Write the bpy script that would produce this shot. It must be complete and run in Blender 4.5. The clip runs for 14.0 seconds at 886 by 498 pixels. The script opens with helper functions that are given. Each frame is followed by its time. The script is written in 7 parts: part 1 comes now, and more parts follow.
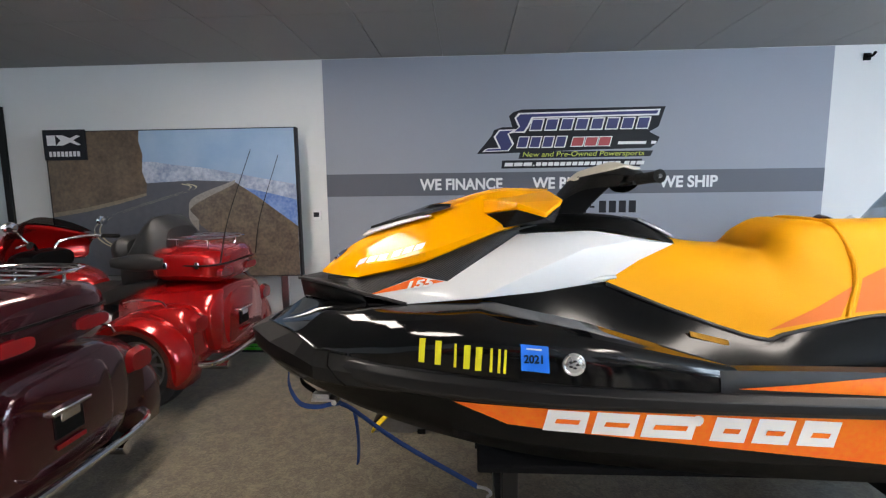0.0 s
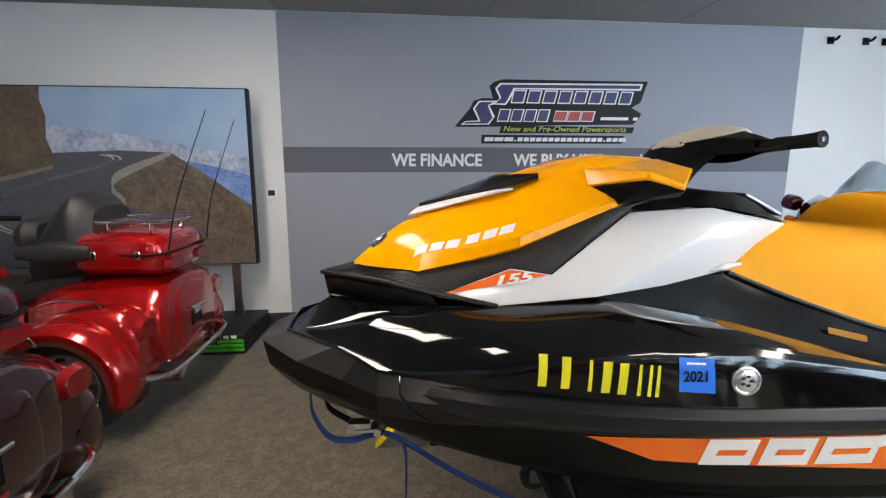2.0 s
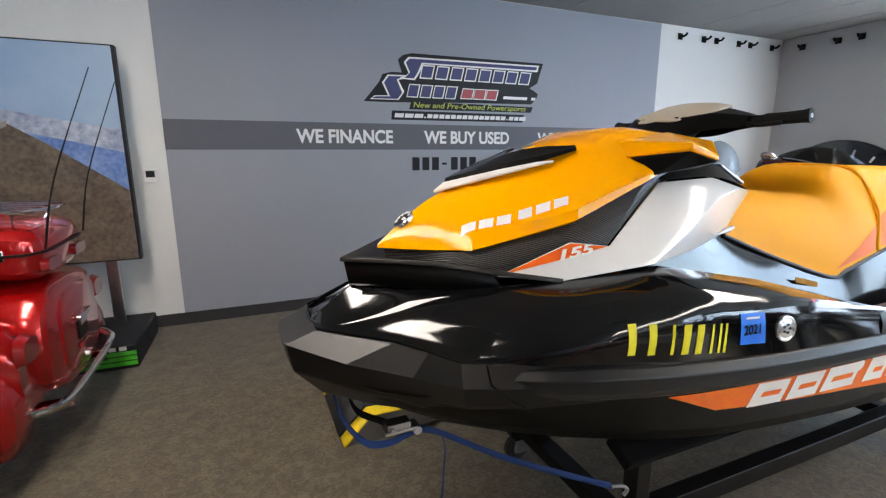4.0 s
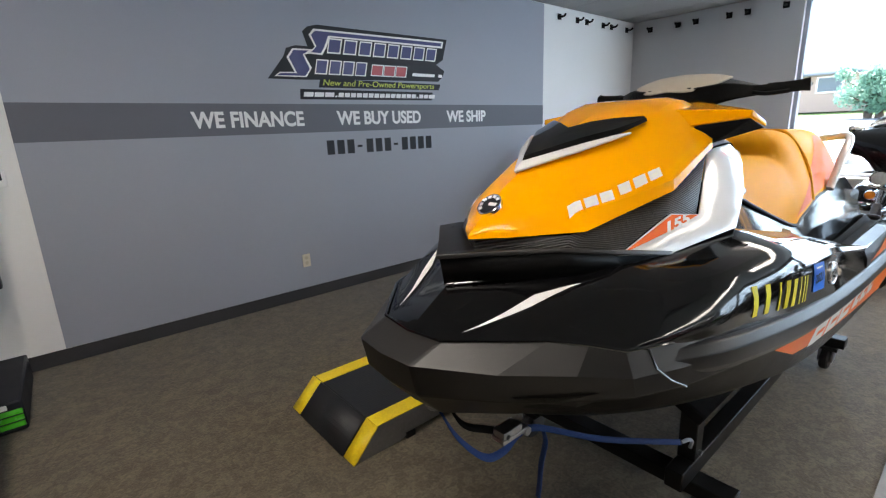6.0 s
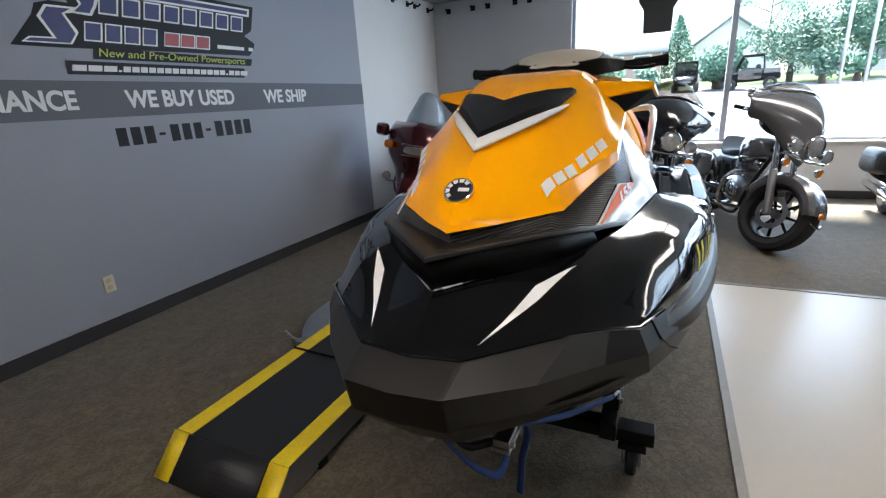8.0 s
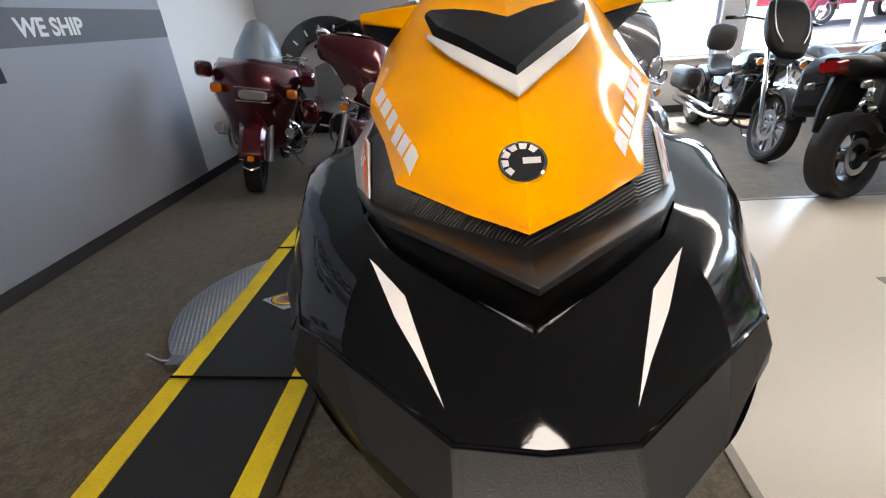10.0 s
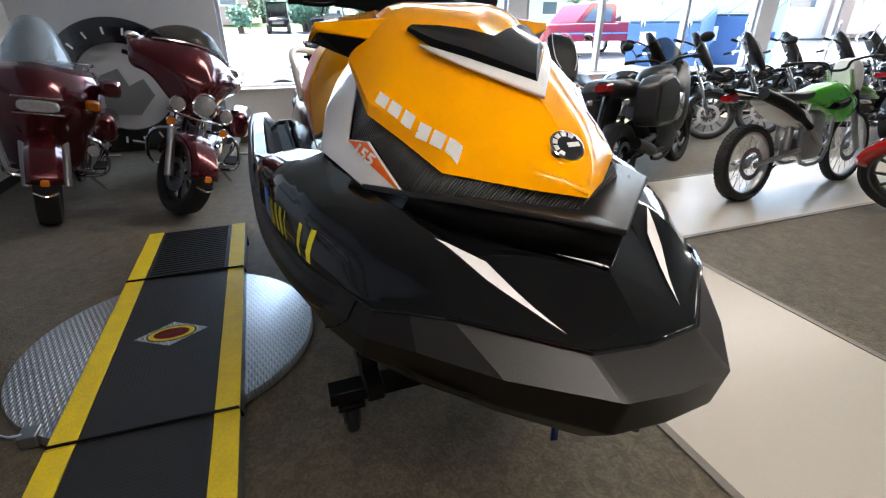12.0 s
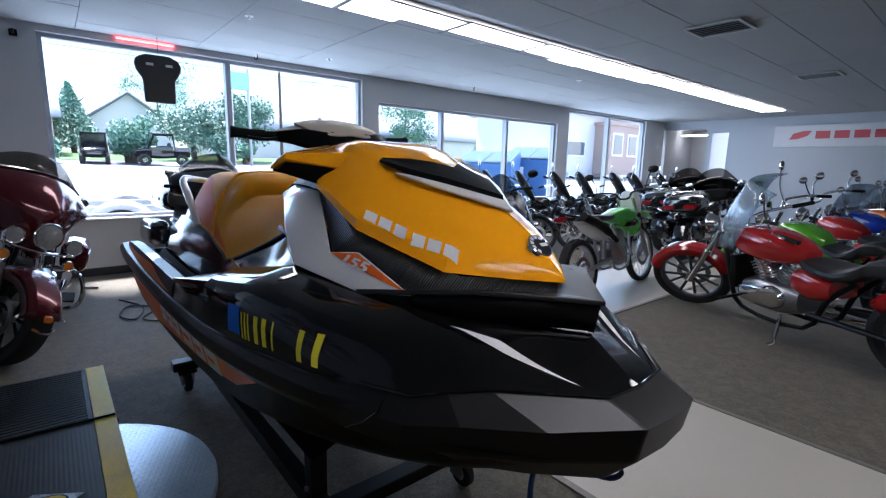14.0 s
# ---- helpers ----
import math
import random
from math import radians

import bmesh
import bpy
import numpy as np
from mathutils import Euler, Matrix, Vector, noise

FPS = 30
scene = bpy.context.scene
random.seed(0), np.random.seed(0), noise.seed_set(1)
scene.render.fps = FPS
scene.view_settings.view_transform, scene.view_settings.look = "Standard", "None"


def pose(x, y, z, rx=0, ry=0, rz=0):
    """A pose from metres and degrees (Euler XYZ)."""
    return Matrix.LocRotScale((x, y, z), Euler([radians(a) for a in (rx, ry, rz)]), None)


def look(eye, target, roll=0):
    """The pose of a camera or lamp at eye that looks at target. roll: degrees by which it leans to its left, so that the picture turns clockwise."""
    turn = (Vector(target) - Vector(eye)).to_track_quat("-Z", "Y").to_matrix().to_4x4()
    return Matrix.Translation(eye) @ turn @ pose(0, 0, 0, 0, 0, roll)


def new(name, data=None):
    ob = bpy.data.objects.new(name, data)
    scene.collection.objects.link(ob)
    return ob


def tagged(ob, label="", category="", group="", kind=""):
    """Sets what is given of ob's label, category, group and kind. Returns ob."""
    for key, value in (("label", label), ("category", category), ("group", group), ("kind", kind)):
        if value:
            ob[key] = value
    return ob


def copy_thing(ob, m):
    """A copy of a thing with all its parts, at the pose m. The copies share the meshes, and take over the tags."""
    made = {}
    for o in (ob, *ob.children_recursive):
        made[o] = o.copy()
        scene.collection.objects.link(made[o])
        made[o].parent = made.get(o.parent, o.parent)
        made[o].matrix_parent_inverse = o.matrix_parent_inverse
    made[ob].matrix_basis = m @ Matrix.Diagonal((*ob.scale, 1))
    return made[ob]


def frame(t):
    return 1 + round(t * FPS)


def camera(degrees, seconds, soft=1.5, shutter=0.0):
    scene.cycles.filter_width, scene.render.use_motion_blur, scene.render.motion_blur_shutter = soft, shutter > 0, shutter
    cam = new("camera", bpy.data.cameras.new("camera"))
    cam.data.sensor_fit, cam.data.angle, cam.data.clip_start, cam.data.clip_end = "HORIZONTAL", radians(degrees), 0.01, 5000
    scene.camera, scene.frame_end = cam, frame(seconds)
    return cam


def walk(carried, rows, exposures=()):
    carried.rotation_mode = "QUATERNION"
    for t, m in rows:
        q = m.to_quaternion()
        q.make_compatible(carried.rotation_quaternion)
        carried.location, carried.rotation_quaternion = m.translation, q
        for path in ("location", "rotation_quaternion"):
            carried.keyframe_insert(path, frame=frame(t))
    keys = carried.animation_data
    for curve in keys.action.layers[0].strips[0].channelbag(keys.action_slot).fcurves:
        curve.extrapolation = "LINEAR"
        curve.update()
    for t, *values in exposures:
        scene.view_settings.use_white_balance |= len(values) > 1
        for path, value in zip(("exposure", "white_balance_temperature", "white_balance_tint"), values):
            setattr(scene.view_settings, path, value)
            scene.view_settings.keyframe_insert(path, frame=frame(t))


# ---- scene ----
cam = camera(86.8, 14.0, 1.25)

PATH = [
    (0, (1.269, -4.946, 1.486), (1.165, -2.964, 1.24), -0.7),
    (0.5, (1.13, -4.861, 1.48), (1.103, -2.876, 1.238), -0.7),
    (1, (0.992, -4.751, 1.454), (1.045, -2.77, 1.185), 0.1),
    (1.5, (0.871, -4.606, 1.456), (0.981, -2.631, 1.161), -0.3),
    (2, (0.785, -4.521, 1.444), (0.991, -2.559, 1.118), -0.1),
    (2.5, (0.647, -4.46, 1.441), (0.967, -2.515, 1.103), -0.2),
    (3, (0.542, -4.407, 1.429), (1.01, -2.497, 1.068), -0.4),
    (5.5, (-0.058, -3.991, 1.419), (1.089, -2.421, 0.952), -1.1),
    (6, (-0.144, -3.846, 1.422), (1.108, -2.367, 0.928), -2.2),
    (6.5, (-0.19, -3.755, 1.409), (1.184, -2.401, 0.881), -1.8),
    (7, (-0.234, -3.639, 1.412), (1.277, -2.452, 0.858), -2.0),
    (7.5, (-0.258, -3.529, 1.421), (1.377, -2.527, 0.854), -2.3),
    (10, (0.071, -2.941, 1.422), (1.856, -2.773, 0.537), -4.5),
    (10.5, (0.054, -2.829, 1.399), (1.828, -2.875, 0.477), -1.9),
    (11, (0.028, -2.729, 1.403), (1.784, -2.976, 0.478), -1.3),
    (11.5, (0.016, -2.581, 1.402), (1.756, -3.019, 0.517), -0.2),
    (12, (-0.013, -2.476, 1.431), (1.682, -3.104, 0.576), -0.1),
    (12.5, (-0.064, -2.407, 1.435), (1.61, -3.217, 0.7), -0.1),
    (13, (-0.112, -2.32, 1.439), (1.538, -3.293, 0.864), -0.1),
    (13.5, (-0.091, -2.234, 1.42), (1.51, -3.355, 0.992), 1.0),
    (14, (0.008, -2.087, 1.417), (1.522, -3.347, 1.068), 1.3),
]
walk(cam, [(t, look(eye, target, roll)) for t, eye, target, roll in PATH], [(0, 3.97, 6800, 14), (3, 3.90, 6850, 14), (5.5, 3.78, 6850, 13), (7.5, 3.34, 6550, 12), (10, 3.70, 6950, 15), (11, 3.74, 6950, 15), (12.5, 3.46, 6550, 13), (13.2, 3.05, 6100, 13), (14, 2.82, 5700, 16)])

# World, daylight and the ceiling lights
world = bpy.data.worlds.new("sky")
scene.world = world
world.use_nodes = True
wn = world.node_tree
sky = wn.nodes.new("ShaderNodeTexSky")
sky.sky_type = "NISHITA"
sky.sun_disc = False
sky.sun_elevation = radians(48)
sky.sun_rotation = radians(200)
sky.air_density = 1.0
sky.dust_density = 1.5
wn.nodes["Background"].inputs["Strength"].default_value = 0.10
wn.links.new(sky.outputs["Color"], wn.nodes["Background"].inputs["Color"])
sun_data = bpy.data.lights.new("sun", "SUN")
sun_data.energy, sun_data.angle, sun_data.color = 3.4, radians(10), (1.0, 0.98, 0.95)
sun = new("sun", sun_data)
sun.matrix_world = look((30, -10, 40), (12, -14, 0))

# Helpers for materials and meshes
from mathutils.bvhtree import BVHTree


def mat(name, col, rough=0.5, metal=0.0, vary=0.12, scale=6.0, bump=0.0, bump_scale=60.0, coat=0.0, col2=None, rough_vary=0.08,
        spread=0.5, spec=0.5, stretch=(1, 1, 1), per_object=0.0, alpha=1.0, transmission=0.0, emit=0.0):
    """A surface with colour variation at two scales, uneven gloss and a fine bump."""
    m = bpy.data.materials.new(name)
    m.use_nodes = True
    nt = m.node_tree
    n, l = nt.nodes, nt.links
    b = n["Principled BSDF"]
    tc = n.new("ShaderNodeTexCoord")
    mp = n.new("ShaderNodeMapping")
    mp.inputs["Scale"].default_value = stretch
    l.new(tc.outputs["Object"], mp.inputs["Vector"])
    big = n.new("ShaderNodeTexNoise")
    big.inputs["Scale"].default_value, big.inputs["Detail"].default_value = scale, 5
    fine = n.new("ShaderNodeTexNoise")
    fine.inputs["Scale"].default_value, fine.inputs["Detail"].default_value = bump_scale, 3
    for t in (big, fine):
        l.new(mp.outputs["Vector"], t.inputs["Vector"])
    ramp = n.new("ShaderNodeValToRGB")
    c2 = col2 or tuple(c * (1 - vary) for c in col)
    ramp.color_ramp.elements[0].position, ramp.color_ramp.elements[1].position = 0.5 - spread / 2, 0.5 + spread / 2
    ramp.color_ramp.elements[0].color, ramp.color_ramp.elements[1].color = (*c2, 1), (*col, 1)
    mixn = n.new("ShaderNodeMath")
    mixn.operation = "MULTIPLY_ADD"
    mixn.inputs[1].default_value = 0.5
    half = n.new("ShaderNodeMath")
    half.operation = "MULTIPLY"
    half.inputs[1].default_value = 0.5
    l.new(fine.outputs["Fac"], half.inputs[0])
    l.new(big.outputs["Fac"], mixn.inputs[0])
    l.new(half.outputs[0], mixn.inputs[2])
    l.new(mixn.outputs[0], ramp.inputs["Fac"])
    out = ramp.outputs["Color"]
    if per_object:
        info = n.new("ShaderNodeObjectInfo")
        hsv = n.new("ShaderNodeHueSaturation")
        mr = n.new("ShaderNodeMapRange")
        mr.inputs["To Min"].default_value, mr.inputs["To Max"].default_value = 1 - per_object, 1 + per_object
        l.new(info.outputs["Random"], mr.inputs["Value"])
        l.new(mr.outputs["Result"], hsv.inputs["Value"])
        l.new(out, hsv.inputs["Color"])
        out = hsv.outputs["Color"]
    l.new(out, b.inputs["Base Color"])
    rr = n.new("ShaderNodeMapRange")
    rr.inputs["To Min"].default_value, rr.inputs["To Max"].default_value = max(rough - rough_vary, 0.02), min(rough + rough_vary, 1)
    l.new(big.outputs["Fac"], rr.inputs["Value"])
    l.new(rr.outputs["Result"], b.inputs["Roughness"])
    b.inputs["Metallic"].default_value = metal
    b.inputs["Specular IOR Level"].default_value = spec
    b.inputs["Coat Weight"].default_value, b.inputs["Coat Roughness"].default_value = coat, 0.04
    b.inputs["Transmission Weight"].default_value = transmission
    b.inputs["Alpha"].default_value = alpha
    if emit:
        b.inputs["Emission Strength"].default_value = emit
        b.inputs["Emission Color"].default_value = (*col, 1)
    if bump:
        bp = n.new("ShaderNodeBump")
        bp.inputs["Strength"].default_value, bp.inputs["Distance"].default_value = bump, 0.004
        l.new(fine.outputs["Fac"], bp.inputs["Height"])
        l.new(bp.outputs["Normal"], b.inputs["Normal"])
    return m


def carpet_material():
    """Low cut-pile carpet: mottled brown-grey tufts with trodden patches."""
    m = mat("carpet", (0.146, 0.121, 0.079), 0.78, col2=(0.087, 0.072, 0.047), scale=9, bump=0.7, bump_scale=85, spread=0.22, spec=0.4)
    nt = m.node_tree
    n, l = nt.nodes, nt.links
    vor = n.new("ShaderNodeTexVoronoi")
    vor.inputs["Scale"].default_value = 46
    warp = n.new("ShaderNodeTexNoise")
    warp.inputs["Scale"].default_value, warp.inputs["Distortion"].default_value = 22, 1.5
    tc = next(x for x in n if x.type == "TEX_COORD")
    l.new(tc.outputs["Object"], warp.inputs["Vector"])
    l.new(warp.outputs["Color"], vor.inputs["Vector"])
    ramp = next(x for x in n if x.type == "VALTORGB")
    mul = n.new("ShaderNodeMix")
    mul.data_type, mul.blend_type = "RGBA", "MULTIPLY"
    mul.inputs["Factor"].default_value = 0.62
    tone = n.new("ShaderNodeValToRGB")
    tone.color_ramp.elements[0].position, tone.color_ramp.elements[1].position = 0.42, 0.58
    tone.color_ramp.elements[0].color, tone.color_ramp.elements[1].color = (0.5, 0.48, 0.46, 1), (1, 0.98, 0.95, 1)
    l.new(warp.outputs["Fac"], tone.inputs["Fac"])
    l.new(ramp.outputs["Color"], mul.inputs["A"])
    l.new(tone.outputs["Color"], mul.inputs["B"])
    l.new(mul.outputs["Result"], n["Principled BSDF"].inputs["Base Color"])
    n["Principled BSDF"].inputs["Sheen Weight"].default_value = 0.22
    n["Principled BSDF"].inputs["Sheen Roughness"].default_value = 0.45
    return m


def weave_material():
    """Black plastic moulded with a fine ribbed weave."""
    m = mat("weave_plastic", (0.11, 0.11, 0.112), 0.42, vary=0.3, scale=10)
    nt = m.node_tree
    n, l = nt.nodes, nt.links
    tc = next(x for x in n if x.type == "TEX_COORD")
    wave = n.new("ShaderNodeTexWave")
    wave.inputs["Scale"].default_value, wave.bands_direction = 64, "DIAGONAL"
    l.new(tc.outputs["Object"], wave.inputs["Vector"])
    bp = n.new("ShaderNodeBump")
    bp.inputs["Strength"].default_value, bp.inputs["Distance"].default_value = 0.9, 0.004
    l.new(wave.outputs["Fac"], bp.inputs["Height"])
    l.new(bp.outputs["Normal"], n["Principled BSDF"].inputs["Normal"])
    # Groove shade: the rib wave also darkens the colour in the hollows
    ramp = next(x for x in n if x.type == "VALTORGB")
    mul = n.new("ShaderNodeMix")
    mul.data_type, mul.blend_type = "RGBA", "MULTIPLY"
    mul.inputs["Factor"].default_value = 0.95
    l.new(ramp.outputs["Color"], mul.inputs["A"])
    l.new(wave.outputs["Color"], mul.inputs["B"])
    l.new(mul.outputs["Result"], n["Principled BSDF"].inputs["Base Color"])
    return m


def plate_material():
    """Bright aluminium tread plate with raised crossed lozenges."""
    m = mat("tread_plate", (0.55, 0.57, 0.59), 0.34, metal=1.0, vary=0.25, scale=5)
    nt = m.node_tree
    n, l = nt.nodes, nt.links
    tc = next(x for x in n if x.type == "TEX_COORD")
    hs = []
    for turn in (45, -45):
        mp = n.new("ShaderNodeMapping")
        mp.inputs["Rotation"].default_value = (0, 0, radians(turn))
        mp.inputs["Scale"].default_value = (24, 58, 1)
        l.new(tc.outputs["Object"], mp.inputs["Vector"])
        vor = n.new("ShaderNodeTexVoronoi")
        vor.inputs["Scale"].default_value, vor.inputs["Randomness"].default_value = 1.0, 0.0
        l.new(mp.outputs["Vector"], vor.inputs["Vector"])
        hs.append(vor)
    mn = n.new("ShaderNodeMath")
    mn.operation = "MINIMUM"
    l.new(hs[0].outputs["Distance"], mn.inputs[0])
    l.new(hs[1].outputs["Distance"], mn.inputs[1])
    rmp = n.new("ShaderNodeMapRange")
    rmp.inputs["From Min"].default_value, rmp.inputs["From Max"].default_value = 0.38, 0.2
    l.new(mn.outputs[0], rmp.inputs["Value"])
    bp = n.new("ShaderNodeBump")
    bp.inputs["Strength"].default_value, bp.inputs["Distance"].default_value = 0.8, 0.004
    l.new(rmp.outputs["Result"], bp.inputs["Height"])
    l.new(bp.outputs["Normal"], n["Principled BSDF"].inputs["Normal"])
    return m


def studded(name, *a, **k):
    """Rubber matting with small raised studs in rows."""
    m = mat(name, *a, **k)
    n, l = m.node_tree.nodes, m.node_tree.links
    tc = next(x for x in n if x.type == "TEX_COORD")
    vor = n.new("ShaderNodeTexVoronoi")
    vor.inputs["Scale"].default_value, vor.inputs["Randomness"].default_value = 62, 0.0
    l.new(tc.outputs["Object"], vor.inputs["Vector"])
    mr = n.new("ShaderNodeMapRange")
    mr.inputs["From Min"].default_value, mr.inputs["From Max"].default_value = 0.42, 0.28
    l.new(vor.outputs["Distance"], mr.inputs["Value"])
    bp = n.new("ShaderNodeBump")
    bp.inputs["Strength"].default_value, bp.inputs["Distance"].default_value = 0.25, 0.0018
    l.new(mr.outputs["Result"], bp.inputs["Height"])
    l.new(bp.outputs["Normal"], n["Principled BSDF"].inputs["Normal"])
    return m


def metallic_paint(name, deep, light, rough=0.22):
    """Candy paint: flakes under a clear coat."""
    return mat(name, light, rough, metal=0.55, col2=deep, scale=4, bump_scale=900, spread=0.5, coat=1.0, rough_vary=0.05)


def glow(name, col, power):
    m = bpy.data.materials.new(name)
    m.use_nodes = True
    b = m.node_tree.nodes["Principled BSDF"]
    b.inputs["Base Color"].default_value = (0.9, 0.9, 0.88, 1)
    b.inputs["Emission Color"].default_value = (*col, 1)
    b.inputs["Emission Strength"].default_value = power
    return m


def clear(name, col=(1, 1, 1), rough=0.02, part_clear=0.9, base=0.03):
    """A thin clear sheet: mostly see-through, with a glossy skin."""
    m = bpy.data.materials.new(name)
    m.use_nodes = True
    n, l = m.node_tree.nodes, m.node_tree.links
    b = n["Principled BSDF"]
    b.inputs["Base Color"].default_value = (col[0] * base, col[1] * base, col[2] * base, 1)
    b.inputs["Roughness"].default_value = rough
    tr = n.new("ShaderNodeBsdfTransparent")
    tr.inputs["Color"].default_value = (*col, 1)
    mx = n.new("ShaderNodeMixShader")
    mx.inputs["Fac"].default_value = part_clear
    l.new(b.outputs["BSDF"], mx.inputs[1])
    l.new(tr.outputs["BSDF"], mx.inputs[2])
    l.new(mx.outputs["Shader"], n["Material Output"].inputs["Surface"])
    return m


CARPET = carpet_material()
VINYL_FLOOR = mat("polished_floor", (0.50, 0.462, 0.395), 0.30, vary=0.04, scale=2, rough_vary=0.02, spec=0.38)
WALL = mat("wall_paint", (0.74, 0.74, 0.73), 0.75, vary=0.06, scale=1.6, bump=0.12, bump_scale=220)
MURAL = mat("mural_paint", (0.295, 0.314, 0.362), 0.62, vary=0.08, scale=1.2, bump=0.1, bump_scale=220)
BAND = mat("band_paint", (0.105, 0.112, 0.136), 0.6, vary=0.1, scale=2, bump=0.1, bump_scale=220)
LETTER_WHITE = mat("white_vinyl", (0.78, 0.78, 0.78), 0.5, vary=0.06)
LETTER_DARK = mat("dark_vinyl", (0.014, 0.015, 0.02), 0.5, vary=0.2, spec=0.2)
LOGO_BLUE = mat("blue_vinyl", (0.03, 0.035, 0.16), 0.45, vary=0.25)
LOGO_RED = mat("red_vinyl", (0.45, 0.05, 0.06), 0.45, vary=0.2)
LOGO_LIME = mat("lime_vinyl", (0.55, 0.62, 0.08), 0.5, vary=0.15)
BASE = mat("baseboard_rubber", (0.035, 0.035, 0.038), 0.55, vary=0.3, scale=5)
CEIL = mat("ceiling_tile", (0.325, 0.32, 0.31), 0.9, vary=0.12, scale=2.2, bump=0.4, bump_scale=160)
CREAM = mat("cream_pad_vinyl", (0.62, 0.56, 0.46), 0.45, vary=0.08, bump=0.2, bump_scale=300)
TBAR = mat("ceiling_bar", (0.42, 0.415, 0.40), 0.5, vary=0.15)
ALU = mat("window_aluminium", (0.36, 0.39, 0.43), 0.45, metal=0.5, vary=0.1, scale=8)
GLASS = clear("window_glass", (0.97, 0.99, 1.0), 0.01, 0.93)
LIGHTBOX = glow("light_diffuser", (1.0, 0.95, 0.875), 1.45)
GELCOAT = mat("black_gelcoat", (0.004, 0.004, 0.0045), 0.07, vary=0.3, coat=0.2, rough_vary=0.025, scale=5)
MATTE = mat("matte_black_plastic", (0.005, 0.005, 0.005), 0.42, spec=0.10, vary=0.25, bump=0.25, bump_scale=420, scale=7)
BUMPER = mat("bumper_plastic", (0.0115, 0.0102, 0.0094), 0.40, spec=0.55, vary=0.2, bump=0.14, bump_scale=420, scale=6)
BUMPER_SIDE = mat("smooth_bumper_plastic", (0.0062, 0.0056, 0.0052), 0.38, spec=0.28, vary=0.2, bump=0.08, bump_scale=420, scale=6)
SIDE_GEL = mat("black_side_gelcoat", (0.003, 0.003, 0.0032), 0.11, spec=0.26, vary=0.2, scale=5)
WEAVE = weave_material()
YELLOW = mat("yellow_gelcoat", (1.0, 0.40, 0.001), 0.12, spec=0.24, vary=0.015, coat=0.0, scale=3, rough_vary=0.02)
WHITE_GEL = mat("white_gelcoat", (0.74, 0.74, 0.74), 0.20, vary=0.04, coat=0.4, scale=4)
DECAL_WHITE = mat("white_decal", (0.80, 0.79, 0.78), 0.35, vary=0.05)
SEAT_Y = mat("yellow_vinyl_seat", (0.96, 0.41, 0.006), 0.56, spec=0.14, vary=0.08, bump=0.3, bump_scale=330, scale=5)
SEAT_O = mat("orange_vinyl_seat", (0.88, 0.20, 0.03), 0.52, spec=0.2, vary=0.1, bump=0.3, bump_scale=330, scale=5)
ORANGE = mat("orange_decal", (0.86, 0.13, 0.012), 0.4, vary=0.1, spec=0.2, scale=3, col2=(0.84, 0.19, 0.012), spread=0.2)
REG_YELLOW = mat("yellow_decal", (0.80, 0.72, 0.02), 0.4, vary=0.12)
STICKER_BLUE = mat("blue_sticker", (0.01, 0.19, 0.85), 0.35, vary=0.1)
SILVER = mat("silver_badge_highlight", (0.6, 0.6, 0.6), 0.28, metal=0.8, vary=0.2, scale=20)
CHROME = mat("chrome", (0.78, 0.78, 0.79), 0.08, metal=1.0, vary=0.08, rough_vary=0.04)
STEEL = mat("brushed_steel", (0.42, 0.42, 0.43), 0.35, metal=1.0, vary=0.25, scale=12)
RUBBER = mat("tyre_rubber", (0.016, 0.016, 0.017), 0.8, vary=0.35, bump=0.5, bump_scale=120, scale=9)
BLACK_STEEL = mat("black_painted_steel", (0.007, 0.007, 0.0075), 0.36, spec=0.22, vary=0.35, scale=9)
STRAP = mat("blue_webbing", (0.004, 0.036, 0.16), 0.8, vary=0.25, bump=0.5, bump_scale=400)
GRIP = mat("grip_rubber", (0.012, 0.012, 0.012), 0.75, spec=0.12, vary=0.2, bump=0.8, bump_scale=250)
PLATE = plate_material()
MAT_BLACK = studded("ramp_rubber_deck", (0.020, 0.021, 0.024), 0.5, spec=0.42, vary=0.35, bump=0.7, bump_scale=75, scale=6)
RAMP_YELLOW = mat("worn_yellow_paint", (0.92, 0.68, 0.010), 0.5, col2=(0.76, 0.54, 0.02), scale=12, spread=0.3, bump=0.3, bump_scale=90)
RED = metallic_paint("candy_red_paint", (0.30, 0.003, 0.004), (0.58, 0.010, 0.010))
BURGUNDY = metallic_paint("burgundy_paint", (0.030, 0.003, 0.006), (0.065, 0.006, 0.010))
WINE = metallic_paint("wine_paint", (0.06, 0.003, 0.007), (0.125, 0.007, 0.012))
GREEN = mat("green_plastic", (0.06, 0.42, 0.03), 0.28, vary=0.1, coat=0.4)
BLUE = mat("blue_paint", (0.01, 0.04, 0.38), 0.2, vary=0.1, coat=0.8)
BRIGHT_RED = mat("red_gloss_paint", (0.45, 0.012, 0.012), 0.14, vary=0.12, coat=0.9)
GUNMETAL = mat("gunmetal_alloy", (0.16, 0.16, 0.165), 0.34, metal=1.0, vary=0.2, scale=12)
SATIN = mat("satin_black_plastic", (0.007, 0.007, 0.008), 0.36, spec=0.3, vary=0.25, scale=7, bump=0.1, bump_scale=300)
BLACK_PAINT = mat("black_gloss_paint", (0.008, 0.008, 0.009), 0.12, vary=0.3, coat=0.9)
GREY_PAINT = metallic_paint("grey_metal_paint", (0.10, 0.10, 0.11), (0.2, 0.2, 0.21))
LEATHER = mat("black_seat_vinyl", (0.018, 0.017, 0.017), 0.5, vary=0.3, bump=0.4, bump_scale=260)
